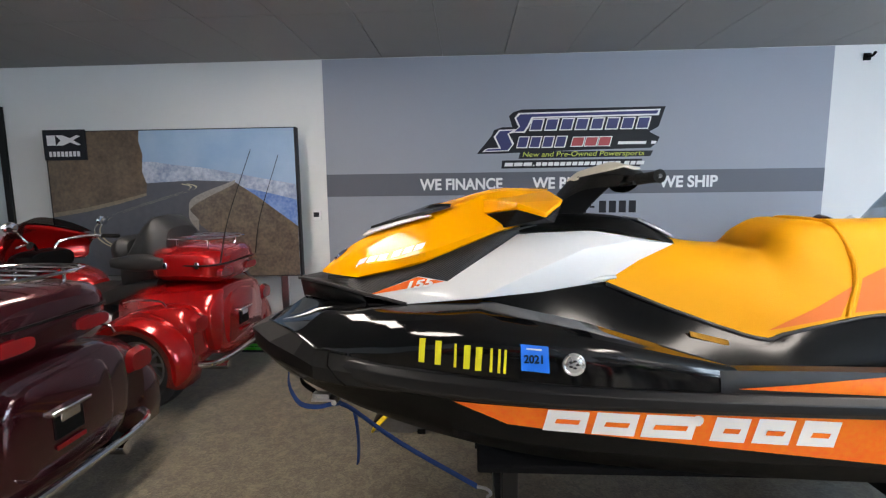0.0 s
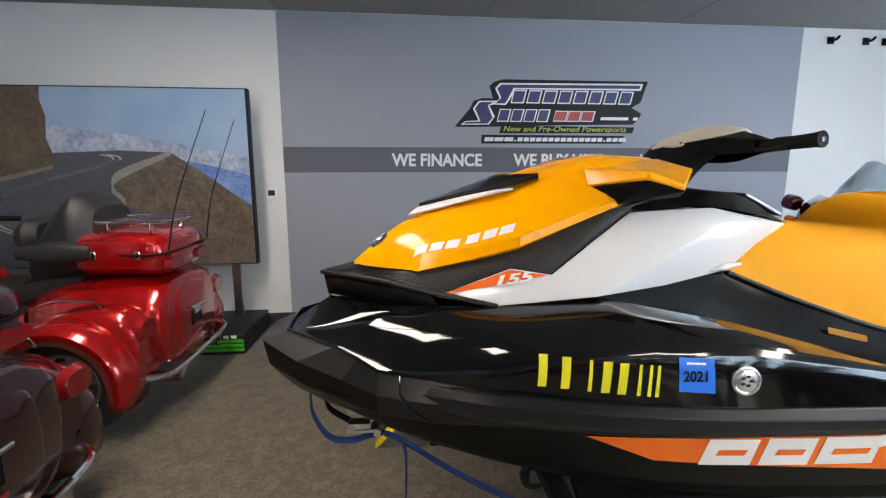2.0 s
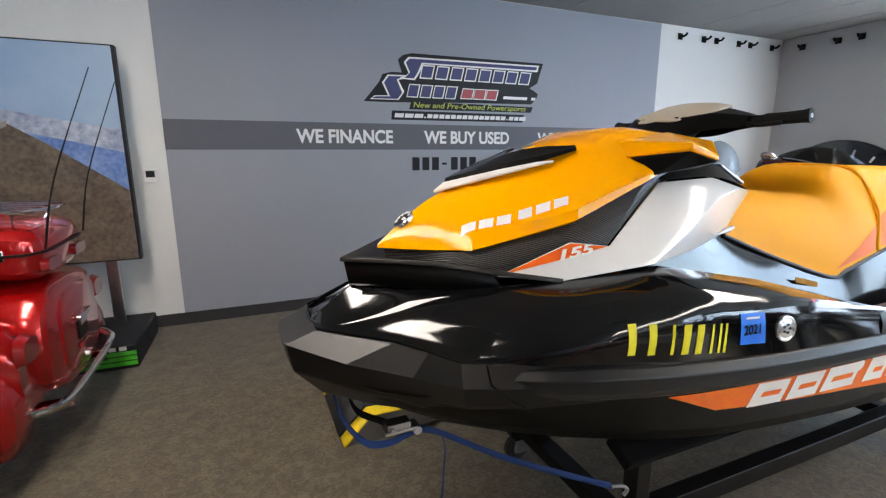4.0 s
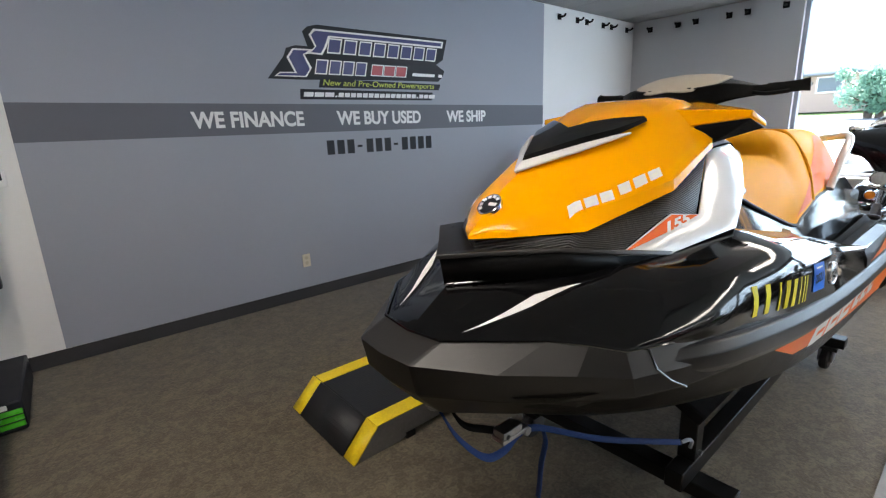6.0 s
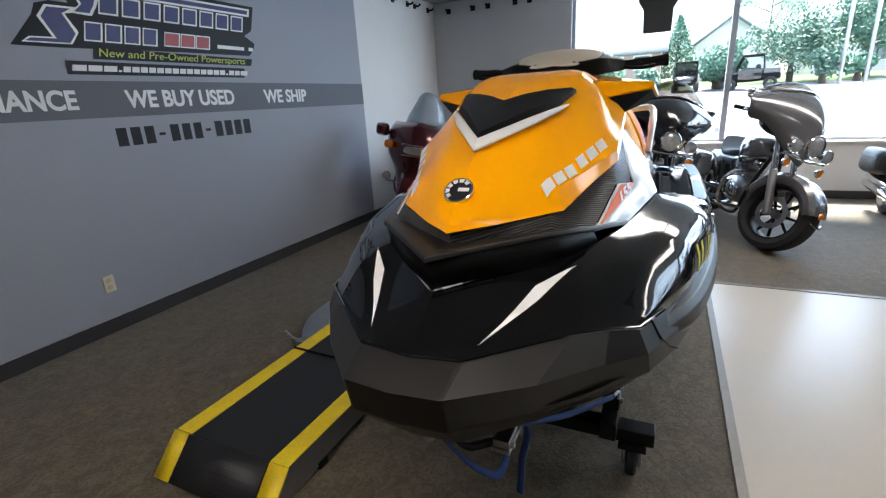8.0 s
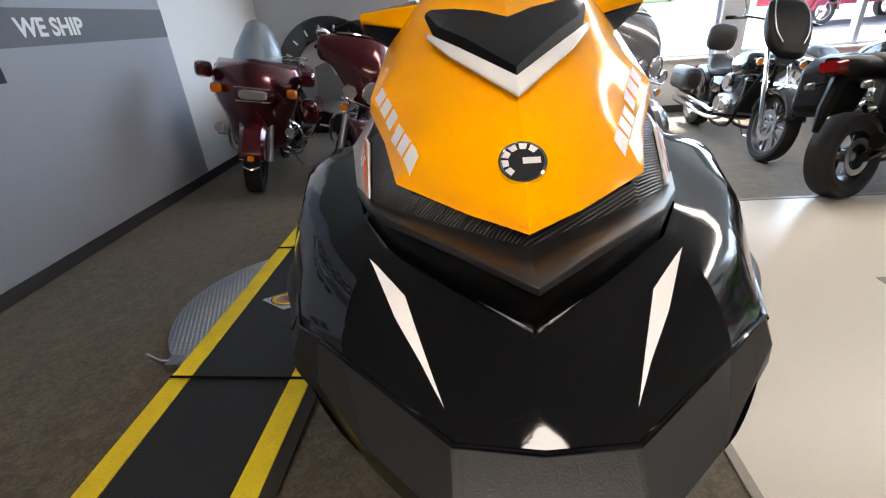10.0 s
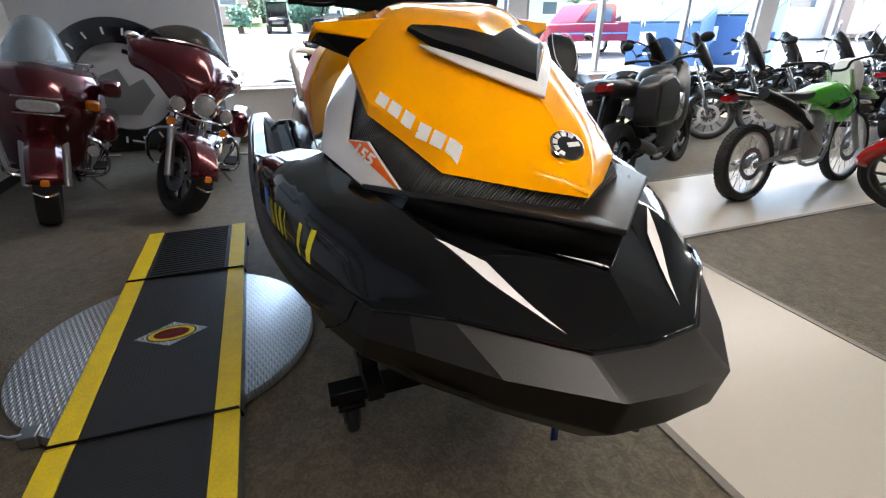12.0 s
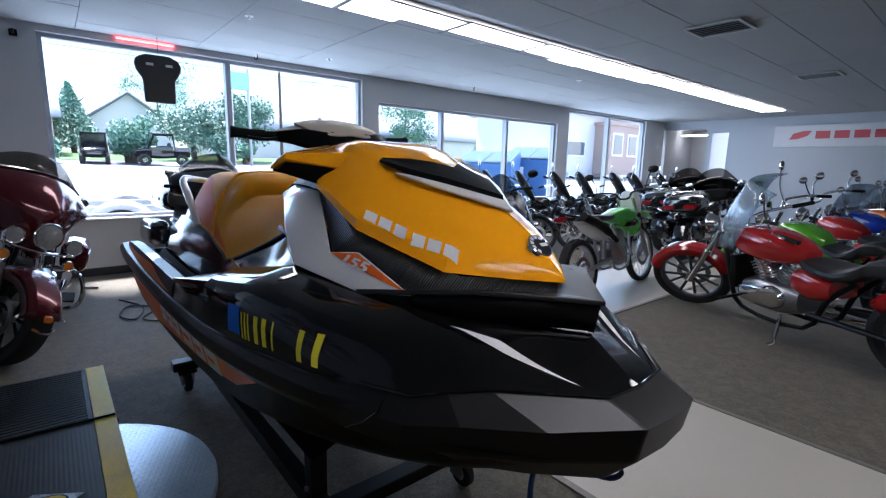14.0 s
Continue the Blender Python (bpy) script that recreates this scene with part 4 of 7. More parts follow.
for s in (1, -1):
    for shape in ([(2.30, .994), (2.45, 1.065), (2.598, 1.145), (2.540, 1.042)], [(2.634, 1.168), (2.98, 1.318), (3.12, 1.318), (3.18, 1.11), (2.590, 1.056)]):
        part("seat_flash", draped(shape, seat_skin, (0, -s, 0), lambda u, v: (u, s * .8, v), .0022, .03), SEAT_O, seat, "orange vinyl flash")
    part("seat_piping", tube(bmesh.new(), [(2.575, 0, 1.362), (2.585, s * .10, 1.358), (2.60, s * .176, 1.338), (2.617, s * .262, 1.20), (2.565, s * .314, 1.042)], .009, 8, 5), SEAT_Y, seat)
    part("seat_edge", tube(bmesh.new(), [(1.77, s * .246, 1.146), (2.01, s * .287, 1.052), (2.268, s * .321, .968), (2.35, s * .322, .982), (2.46, s * .321, 1.008), (2.64, s * .312, 1.044), (2.81, s * .307, 1.054), (3.18, s * .291, 1.075)], .007, 8, 4), LEATHER, seat)
    part("grab_handle", tube(bmesh.new(), [(2.86, s * .318, 1.06), (2.98, s * .325, 1.20), (3.16, s * .315, 1.30), (3.30, s * .22, 1.30), (3.34, s * .06, 1.27)], [.018, .021, .020, .019, .019], 12, 4), WHITE_GEL, craft, "white grab handle behind the seat")
    part("body_badge", plate([(0, 0), (.13, -.032), (.135, -.052), (.005, -.02)], .002, pose(2.03, -.3365 * -s, .998, 90) if s < 0 else pose(2.165, .337, .998, 90, 0, 180)), mat("amber_badge", (.55, .25, .02), .4), craft)

# Decals laid on the skin
skin = tree_of(hull, deck)
hood_skin = tree_of(hood)
deck_skin = tree_of(deck)


def onto(body, start, way):
    """Where a ray meets a body, or else the body's nearest point."""
    got = body.ray_cast(Vector(start), Vector(way))
    return got if got[0] is not None else body.find_nearest(Vector(start) + Vector(way) * .6)



def on_side(s, outline, lift=0.0018, step=0.04, bm=None):
    return draped(outline, skin, (0, -s, 0), lambda u, v: (u, s * 1.0, v), lift, step, bm)


def from_above(s, outline, body, lift=0.0018, step=0.03, bm=None):
    return draped(outline, body, (0, 0, -1), lambda u, v: (u, s * v, 2.0), lift, step, bm)


for s in (1, -1):
    part("hull_flash", on_side(s, [(1.221, .834), (1.50, .828), (2.48, .822), (3.55, .812), (3.55, .70), (3.1, .60), (2.50, .672), (1.9, .725), (1.39, .764)]), ORANGE, craft, "orange flash along the hull")
    for x, w in zip((1.497, 1.642, 1.785, 1.985, 2.105, 2.232), (.125, .125, .15, .10, .105, .105)):
        zb, zt = .752 - (x - 1.5) * .03, .826 - (x - 1.5) * .018
        part("hull_letter_block", on_side(s, [(x, zb), (x + w, zb - .004), (x + w + .012, zt - .004), (x + .014, zt)], .0032, .05), DECAL_WHITE, craft)
        part("hull_letter_slot", on_side(s, [(x + .035, zb + .028), (x + w - .02, zb + .026), (x + w - .014, zb + .042), (x + .041, zb + .044)], .0046, .05), ORANGE, craft)
    part("hull_letter_dot", on_side(s, [(1.945 + .018 * math.cos(a), .803 + .018 * math.sin(a)) for a in [math.pi * k / 6 for k in range(12)]], .0032), DECAL_WHITE, craft)
    # registration: plain yellow bars
    start = 1.112 if s < 0 else 0.978
    for k, x in enumerate((0, .052, .112, .142, .178, .222, .246, .264) if s < 0 else (0, .054, .172, .204, .242, .286, .302, .318)):
        x = start + x
        top = 1.024 - (x - 1.1) * .07 if s < 0 else 1.018 - (x - 1.1) * .03
        w = .024 if k in (0, 1, 3, 4) else .011
        part("registration_bar", on_side(s, [(x, top - .075), (x + w * .8, top - .075), (x + w, top), (x + .004, top)], .0018, .03), REG_YELLOW, craft)
    part("gunwale_flash", draped([(2.047, .908), (2.47, .945), (3.5, .9), (3.5, .885), (2.47, .892)], tree_of(*[o for o in craft.children if o.name.startswith("gunwale")]), (0, -s, 0), lambda u, v: (u, s * 1.0, v), .003, .05), ORANGE, craft)
    # white slash and its raised rib on the foredeck
    part("deck_slash", from_above(s, [(.512, .119), (.60, .153), (.685, .186), (.770, .256), (.655, .200), (.58, .155)], deck_skin, .003, .02), DECAL_WHITE, craft, "white slash on the foredeck")
    # moulded edge of the scoop under the flap, its highlight painted in silver
    edge = [(.571, s * .002, 1.050), (.616, s * .052, 1.058), (.664, s * .106, 1.065), (.712, s * .150, 1.067)]
    part("scoop_edge", tube(bmesh.new(), edge, [.0034, .0030, .0024, .0014], 8), SILVER, craft)
    # hood lettering: slanted blocks
    for k in range(6):
        u0, v0 = .838 + k * .0445, (.172 if s < 0 else .182) + k * .0172
        if k > 2:
            u0 += .012
        du, dv = (.036, .014) if k != 3 else (.034, .013)
        a = [(u0, v0), (u0 + du, v0 + dv), (u0 + du + .012, v0 + dv - .017), (u0 + .012, v0 - .017)]
        part("hood_letter_block", from_above(s, a, hood_skin, .002, .02), DECAL_WHITE, craft)
    # orange number tag on the white panel
    panels = tree_of(*[o for o in craft.children if o.name.startswith("side_panel")])
    tag = [(.902, 1.1095), (1.092, 1.183), (1.190, 1.1725), (1.05, 1.1415)]
    part("number_tag", draped(tag, panels, (0, -s, 0), lambda u, v: (u, s * .8, v), .003, .03), ORANGE, craft, "orange number tag")
    bm = lettering("155", .05, Matrix(), depth=.0005, shear=.25, widen=1.35, weight=.0018)
    for v in bm.verts:
        u, h = v.co.x, v.co.y
        px = (1.045 + u) if s < 0 else (1.145 - u)
        pz = 1.140 + h * .66 + (px - 1.045) * .17
        hit, no, _, _ = panels.ray_cast(Vector((px, s * .8, pz)), Vector((0, -s, 0)))
        if hit is None:
            hit, no, _, _ = panels.find_nearest(Vector((px, s * .34, pz)))
        v.co = hit + (no if no.y * s > 0 else -no) * (.0045 + v.co.z)
    part("number", bm, DECAL_WHITE, craft)

flap_skin = tree_of(flap)
for s in (1, -1):
    for x, w in ((.775, .196), (.885, .252)):
        slot = [(x + .014 * math.cos(a) + .004 * math.sin(a), w + .006 * math.sin(a) + .009 * math.cos(a)) for a in [math.pi * k / 6 for k in range(12)]]
        part("flap_slot", from_above(s, slot, flap_skin, .0016, .02), LETTER_DARK, flap)
# Port side sticker and round badge
part("sticker", on_side(1, [(1.318, 1.022), (1.398, 1.017), (1.398, .937), (1.318, .942)], .0022, .02), STICKER_BLUE, craft, "blue year sticker")
part("sticker", on_side(-1, [(1.428, 1.023), (1.510, 1.018), (1.514, .938), (1.430, .943)], .0022, .02), STICKER_BLUE, craft, "blue year sticker")
bm = lettering("2021", .034, pose(1.4375, 0, .968, 90), depth=.0004, weight=.001, widen=.9)
for v in bm.verts:
    hit, no, _, _ = onto(skin, (v.co.x, -1, v.co.z), (0, 1, 0))
    v.co = hit + (no if no.y < 0 else -no) * .004
part("sticker_year", bm, LETTER_DARK, craft)
part("sticker_line", on_side(-1, [(1.445, 1.012), (1.49, 1.010), (1.49, 1.005), (1.445, 1.007)], .0035), DECAL_WHITE, craft)
hit, no, _, _ = onto(skin, (1.584, -1, .968), (0, 1, 0))
turn = no.to_track_quat("Z", "Y").to_matrix().to_4x4()
if no.y > 0:
    turn = (-no).to_track_quat("Z", "Y").to_matrix().to_4x4()
badge = lathe(bmesh.new(), [(0, .004), (.022, .005), (.026, .003), (.030, .005), (.034, .004), (.034, -.01)], 32, Matrix.Translation(hit) @ turn)
badge = part("round_badge", badge, SILVER, craft, "round silver badge")
bm = bmesh.new()
for k in range(5):
    ball(bm, (.011 * math.cos(k * 1.256), .011 * math.sin(k * 1.256), .004), (.0065, .004, .003), Matrix.Translation(hit) @ turn, 8, 6)
part("badge_mark", bm, LETTER_DARK, badge)
# Round maker's badge on the nose
hit, no, _, _ = onto(hood_skin, (.735, .002, 1.8), (0, 0, -1))
no = no if no.z > 0 else -no
no = Vector((no.x, 0, no.z)).normalized()
M = Matrix.Translation(hit) @ no.to_track_quat("Z", "Y").to_matrix().to_4x4()
badge = part("nose_badge", lathe(bmesh.new(), [(0, .002), (.029, .002), (.0325, .0045), (.035, .003), (.036, -.006)], 40, M), CHROME, craft, "round chrome nose badge")
part("badge_ground", lathe(bmesh.new(), [(0, .0035), (.0315, .0035)], 36, M), LETTER_DARK, badge)
bm = bmesh.new()
for k in range(6):
    a0, a1 = radians(40 + k * 34), radians(40 + k * 34 + 24)
    plate([(r * math.cos(a), r * math.sin(a)) for r, a in ((.021, a0), (.0305, a0), (.0305, a1), (.021, a1))], .001, M @ pose(0, 0, .0038), bm)
part("badge_teeth", bm, DECAL_WHITE, badge)
part("badge_bar", plate([(.0, -.005), (.0255, -.005), (.0255, .005), (.0, .005)], .001, M @ pose(0, 0, .0042)), DECAL_WHITE, badge)

# Cart on castors
cart = thing("watercraft_cart", "black steel cart on four castors under the watercraft", "cart", pose(0, CL, 0))
bm = bmesh.new()
for s in (1, -1):
    span(bm, 1.30, 3.25, s * .30 - .03, s * .30 + .03, .20, .27)
part("frame_rail", bm, BLACK_STEEL, cart, bevel=0.004)
for x in (1.42, 3.12):
    part("cross_beam", span(bmesh.new(), x - .04, x + .04, -.46, .46, .145, .20), BLACK_STEEL, cart, bevel=0.004)
    for s in (1, -1):
        cast = part("castor", boxes(((x, s * .385, .135), (.12, .10, .02))), BLACK_STEEL, cart, bevel=0.003)
        part("castor_wheel", lathe(bmesh.new(), [(.018, -.02), (.055, -.02), (.062, -.012), (.062, .012), (.055, .02), (.018, .02)], 24, pose(x - .02, s * .385, .064, 90), True), RUBBER, cast)
        part("castor_hub", lathe(bmesh.new(), [(0, -.026), (.02, -.026), (.03, -.021), (.03, .021), (.02, .026), (0, .026)], 16, pose(x - .02, s * .385, .064, 90)), CHROME, cast)
        for t in (-.032, .032):
            part("castor_fork", span(bmesh.new(), x - .045, x + .03, s * .385 + t - .003, s * .385 + t + .003, .05, .128), STEEL, cast, bevel=0.002)
        post = part("post", span(bmesh.new(), x - .03, x + .03, s * .30 - .03, s * .30 + .03, .27, .47), BLACK_STEEL, cart, bevel=0.004)
        part("bolt", lathe(bmesh.new(), [(0, .01), (.010, .01), (.010, 0)], 6, pose(x, s * .331, .30, -90 * s)), STEEL, post)
for s in (1, -1):
    m = pose(2.25, s * .325, .515, -26 * s)
    part("bunk", box(bmesh.new(), (0, 0, 0), (1.9, .10, .045), m), mat("bunk_carpet", (.007, .007, .008), .95, spec=.1, bump=.6), cart, bevel=0.008)

# Tie-down strap with its ratchet
strap = thing("tie_down_strap", "blue webbing tie-down strap with a steel ratchet under the bow", "strap", pose(0, CL, 0))


def webbing(pts, width=.028, n=5, across=(0, 1, 0)):
    bm = bmesh.new()
    ps = curve_points(pts, n)
    rows = []
    for i, p in enumerate(ps):
        a = Vector(across).normalized() * width / 2
        rows.append([p - a, p + a])
    grid(bm, rows)
    return bm


part("webbing", webbing([(.74, -.125, .622), (.80, -.14, .60), (1.0, -.21, .50), (1.30, -.315, .392)], .02, 4, (0, .3, 1)), STRAP, strap, thick=0.003)
part("webbing", webbing([(.80, -.13, .60), (.81, -.135, .55), (.812, -.12, .47), (.81, -.117, .40), (.805, -.115, .35)], .02, 4, (.3, 1, 0)), STRAP, strap, thick=0.003)
part("webbing", webbing([(.50, -.03, .76), (.515, -.09, .69), (.57, -.13, .625), (.64, -.13, .607), (.70, -.12, .615), (.74, -.12, .622)], .02, 5, (.2, .5, .8)), STRAP, strap, thick=0.003)
part("webbing", webbing([(.54, -.02, .755), (.56, -.06, .69), (.62, -.09, .66), (.66, -.11, .645)], .02, 4, (.2, .5, .8)), MATTE, strap, thick=0.004)
bm = boxes(((.675, -.12, .640), (.10, .045, .012)), ((.665, -.12, .655), (.07, .04, .02)))
tube(bm, [(.72, -.145, .632), (.72, -.095, .632)], .013, 12)
tube(bm, [(.645, -.15, .65), (.645, -.09, .65)], .008, 10)
part("ratchet", bm, STEEL, strap, "steel ratchet buckle", bevel=0.003)
part("hook", tube(bmesh.new(), [(1.30, -.315, .392), (1.335, -.325, .39), (1.35, -.33, .375), (1.335, -.33, .36)], .006, 8, 4), STEEL, strap)
part("bow_eye", tube(bmesh.new(), [(.51, 0, .775), (.50, 0, .745), (.525, 0, .725), (.55, 0, .745), (.545, 0, .77)], .008, 8, 4), STEEL, craft)

# Tyre-warm-up ramp on a round tread-plate turntable
turntable = tagged(part("turntable", lathe(bmesh.new(), [(0, .055), (.64, .055), (.655, .052), (.66, .04), (.66, .012), (0, .012)], 72, pose(2.2435, -1.896, 0)), PLATE, angle=40),
                   "round bright tread-plate turntable lying on the carpet", "turntable")
part("turntable_base", lathe(bmesh.new(), [(0, .012), (.60, .012), (.60, 0), (0, 0)], 48, pose(2.2435, -1.896, 0)), BLACK_STEEL, turntable)
bm = boxes(((1.745, -1.465, .036), (.07, .06, .05)))
tube(bm, [(1.745, -1.45, .05), (1.715, -1.415, .075), (1.70, -1.38, .13)], .008, 8)
part("lock_handle", bm, STEEL, turntable, bevel=0.003)
ramp = thing("motorcycle_ramp", "black motorcycle ramp with worn yellow edges lying across the turntable", "ramp")
Y0, Y1 = -2.225, -1.610
segs = [(.80, 1.513), (1.517, 2.738), (2.742, 3.475)]
for x0, x1 in segs:
    rib = x1 > 3
    deckp = part("deck_section", span(bmesh.new(), x0, x1, Y0 + .09, Y1 - .09, .10, .142), MAT_BLACK, ramp, "black gritty deck plate", bevel=0.003)
    if rib:
        for i in range(22):
            x = x0 + .03 + i * (x1 - x0 - .06) / 21
            part("rib", span(bmesh.new(), x - .006, x + .006, Y0 + .11, Y1 - .11, .1425, .147), MAT_BLACK, deckp)
    for a, b in ((Y0, Y0 + .0885), (Y1 - .0885, Y1)):
        part("edge_strip", span(bmesh.new(), x0, x1, a, b, .1375, .1435), RAMP_YELLOW, ramp, "worn yellow edge", bevel=0.0015)
for a, b, m in ((Y0 + .09, Y1 - .09, 0), (Y0, Y0 + .0885, 1), (Y1 - .0885, Y1, 1)):
    bm = bmesh.new()
    grid(bm, [[(.665, a, .006), (.797, a, .141)], [(.665, b, .006), (.797, b, .141)]])
    part("approach" if not m else "approach_edge", bm, RAMP_YELLOW if m else MAT_BLACK, ramp, thick=0.012)
RAMP_SIDE = studded("ramp_side_plate", (.30, .30, .31), .36, metal=.8, vary=.3, bump=.6, bump_scale=60)
for y in (Y0 + .009, Y1 - .001):
    bm = bmesh.new()
    plate([(.682, .004), (.806, .137), (3.47, .137), (3.47, .06), (1.0, .03), (.92, .004)], .008, pose(0, y, 0, 90), bm)
    part("side_plate", bm, RAMP_SIDE, ramp)
    part("foot", boxes(((3.40, y, .03), (.05, .03, .06))), BLACK_STEEL, ramp)
    part("foot", boxes(((.98, y, .015), (.05, .03, .03))), BLACK_STEEL, ramp)
for x in (1.515, 2.74):
    part("bungee", tube(bmesh.new(), [(x - .02, Y0 - .005, .11), (x - .01, Y0 + .005, .148), (x + .0, (Y0 + Y1) / 2, .149), (x + .01, Y1 - .005, .148), (x + .01, Y1 + .005, .11)], .006, 8), MATTE, ramp)
dm = pose(2.12, -1.918, .1435, 0, 0, 90)
sticker = part("round_sticker", plate([(-.155, 0), (0, -.10), (.155, 0), (0, .10)], .0012, dm), PLATE, ramp, "lozenge sticker with a red and yellow oval")
for r1, r2, z, m in ((.105, .062, .0016, LETTER_DARK), (.098, .056, .0022, RAMP_YELLOW), (.075, .040, .0028, LENS_RED)):
    part("oval", plate([(r1 * math.cos(a), r2 * math.sin(a)) for a in [math.pi * k / 16 for k in range(32)]], .0006, dm @ pose(0, 0, z)), m, sticker)
part("oval_bar", plate([(-.04, -.012), (.05, .002), (.04, .014), (-.05, 0)], .0006, dm @ pose(0, 0, .0036)), LETTER_DARK, sticker)

# Motorcycles: local x points forward, the origin lies on the floor midway between the wheels


def wheel(parent, x, r, w, y=0.0, spokes=10, wire=False, rim_mat=None, disc=True, turn=0.0, name="wheel", knobs=False):
    m = pose(x, y, r, 90, 0, turn)
    rim_mat = rim_mat or CHROME
    h = w / 2
    hub = part(name, lathe(bmesh.new(), [(0, -h * .7), (.03, -h * .7), (.045, -h * .3), (.045, h * .3), (.03, h * .7), (0, h * .7)], 16, m), STEEL, parent)
    rr = r - w * (.62 if not knobs else .55)
    tread = [(rr, -h * .72), (rr + (r - rr) * .45, -h), (r * .955, -h * .88), (r * .992, -h * .4), (r, 0), (r * .992, h * .4), (r * .955, h * .88), (rr + (r - rr) * .45, h), (rr, h * .72)]
    bm = lathe(bmesh.new(), tread, 48, m)
    if knobs:
        for k in range(52):
            a = 2 * math.pi * k / 52
            for t in (-.62, 0, .62):
                lug = m @ Matrix.Rotation(a + (.06 if t else 0), 4, "Z")
                box(bm, (r - .003 - .012 * abs(t), 0, t * h), (.016, .019, h * .36), lug)
    part("tyre", bm, RUBBER, hub)
    part("rim", lathe(bmesh.new(), [(rr + .006, -h * .75), (rr - .012, -h * .7), (rr - .022, -h * .35), (rr - .022, h * .35), (rr - .012, h * .7), (rr + .006, h * .75)], 40, m), rim_mat, hub)
    bm = bmesh.new()
    n = 32 if wire else spokes
    for k in range(n):
        a = 2 * math.pi * k / n
        s = (1 if k % 2 else -1)
        b = a + (.35 * (1 if (k // 2) % 2 else -1) if wire else 0)
        p0 = m @ Vector((.035 * math.cos(b), .035 * math.sin(b), s * h * (.55 if wire else .25)))
        p1 = m @ Vector(((rr - .015) * math.cos(a), (rr - .015) * math.sin(a), s * h * .15))
        tube(bm, [p0, p1], .0022 if wire else .013, 5 if wire else 8, cap=False)
    part("spokes", bm, CHROME if wire else rim_mat, hub)
    if disc:
        part("brake_disc", lathe(bmesh.new(), [(r * .30, h * .95), (r * .43, h * .95), (r * .43, h * 1.02), (r * .30, h * 1.02)], 32, m, True), STEEL, hub)
    return hub


def fender(x, r, w, a0, a1, y=0.0, z=None, flare=.0, deep=.10):
    """A mudguard over a wheel from angle a0 to a1 (degrees, from ahead, upwards)."""
    z = r if z is None else z
    rows = []
    for i in range(17):
        a = radians(a0 + (a1 - a0) * i / 16)
        rr = r + .03 + flare * (i / 16)
        c, s = math.cos(a), math.sin(a)
        rows.append([Vector((x + (rr - d) * c, y + t, z + (rr - d) * s)) for t, d in ((-w * .56, deep), (-w * .55, .04), (-w * .38, .008), (0, 0), (w * .38, .008), (w * .55, .04), (w * .56, deep))])
    bm = bmesh.new()
    grid(bm, rows)
    return bm


def pillow(rows, n=4):
    """A rounded body from sections of (x, half width, bottom, top)."""
    secs = []
    for x, w, lo, hi in rows:
        m, h = (lo + hi) / 2, (hi - lo) / 2
        secs.append([(x, w * math.copysign(abs(math.cos(a)) ** .55, math.cos(a)), m + h * math.copysign(abs(math.sin(a)) ** .65, math.sin(a))) for a in [2 * math.pi * k / 16 for k in range(17)]])
    bm = loft(secs, n)
    for end in (secs[0], secs[-1]):
        bm.faces.new([bm.verts.new(p) for p in end[:-1]])
    bmesh.ops.remove_doubles(bm, verts=bm.verts, dist=.0008)
    return bm


def lamp(parent, p, r, lens=None, name="headlamp", face=(1, 0, 0), shell=None):
    m = Matrix.Translation(p) @ Vector(face).to_track_quat("Z", "Y").to_matrix().to_4x4()
    ob = part(name, lathe(bmesh.new(), [(0, -r * 1.0), (r * .6, -r * .85), (r * .98, -r * .25), (r * 1.08, 0), (r * 1.02, .012), (r * .92, .008)], 24, m), shell or CHROME, parent)
    part("lens", lathe(bmesh.new(), [(0, r * .22), (r * .5, r * .17), (r * .95, .004)], 24, m), lens or LENS_CLEAR, ob)
    return ob


def bars(parent, x, z, half=.40, rise=.12, back=.22, turn=0.0, mirrors=True, mat_=None, tall_mirror=.16):
    m = Matrix.Translation((x, 0, 0)) @ Matrix.Rotation(radians(turn), 4, "Z") @ Matrix.Translation((-x, 0, 0))
    pts = [(x - back, -half, z + rise * .85), (x - back * .55, -half * .72, z + rise), (x, -half * .28, z + rise * .75), (x + .02, -.06, z), (x + .02, .06, z), (x, half * .28, z + rise * .75), (x - back * .55, half * .72, z + rise), (x - back, half, z + rise * .85)]
    part("handlebar", tube(bmesh.new(), [m @ Vector(p) for p in pts], .0125, 8, 3), mat_ or CHROME, parent)
    for s in (-1, 1):
        part("grip", tube(bmesh.new(), [m @ Vector((x - back * .72, s * half * .80, z + rise * .93)), m @ Vector((x - back * 1.06, s * half * 1.05, z + rise * .83))], .018, 10), GRIP, parent)
        part("lever", tube(bmesh.new(), [m @ Vector((x - back * .5, s * half * .72, z + rise * .9)), m @ Vector((x - back * .6, s * half * 1.0, z + rise * .78))], .006, 6), mat_ or CHROME, parent)
        if mirrors:
            a = m @ Vector((x - back * .6, s * half * .78, z + rise))
            b = a + Vector((.02, s * .07, tall_mirror))
            mir = part("mirror", tube(bmesh.new(), [a, a + Vector((.03, s * .02, tall_mirror * .5)), b], .006, 6, 3), mat_ or CHROME, parent)
            part("mirror_head", ball(bmesh.new(), b + Vector((0, s * .03, .02)), (.018, .065, .042)), mat_ or CHROME, mir)


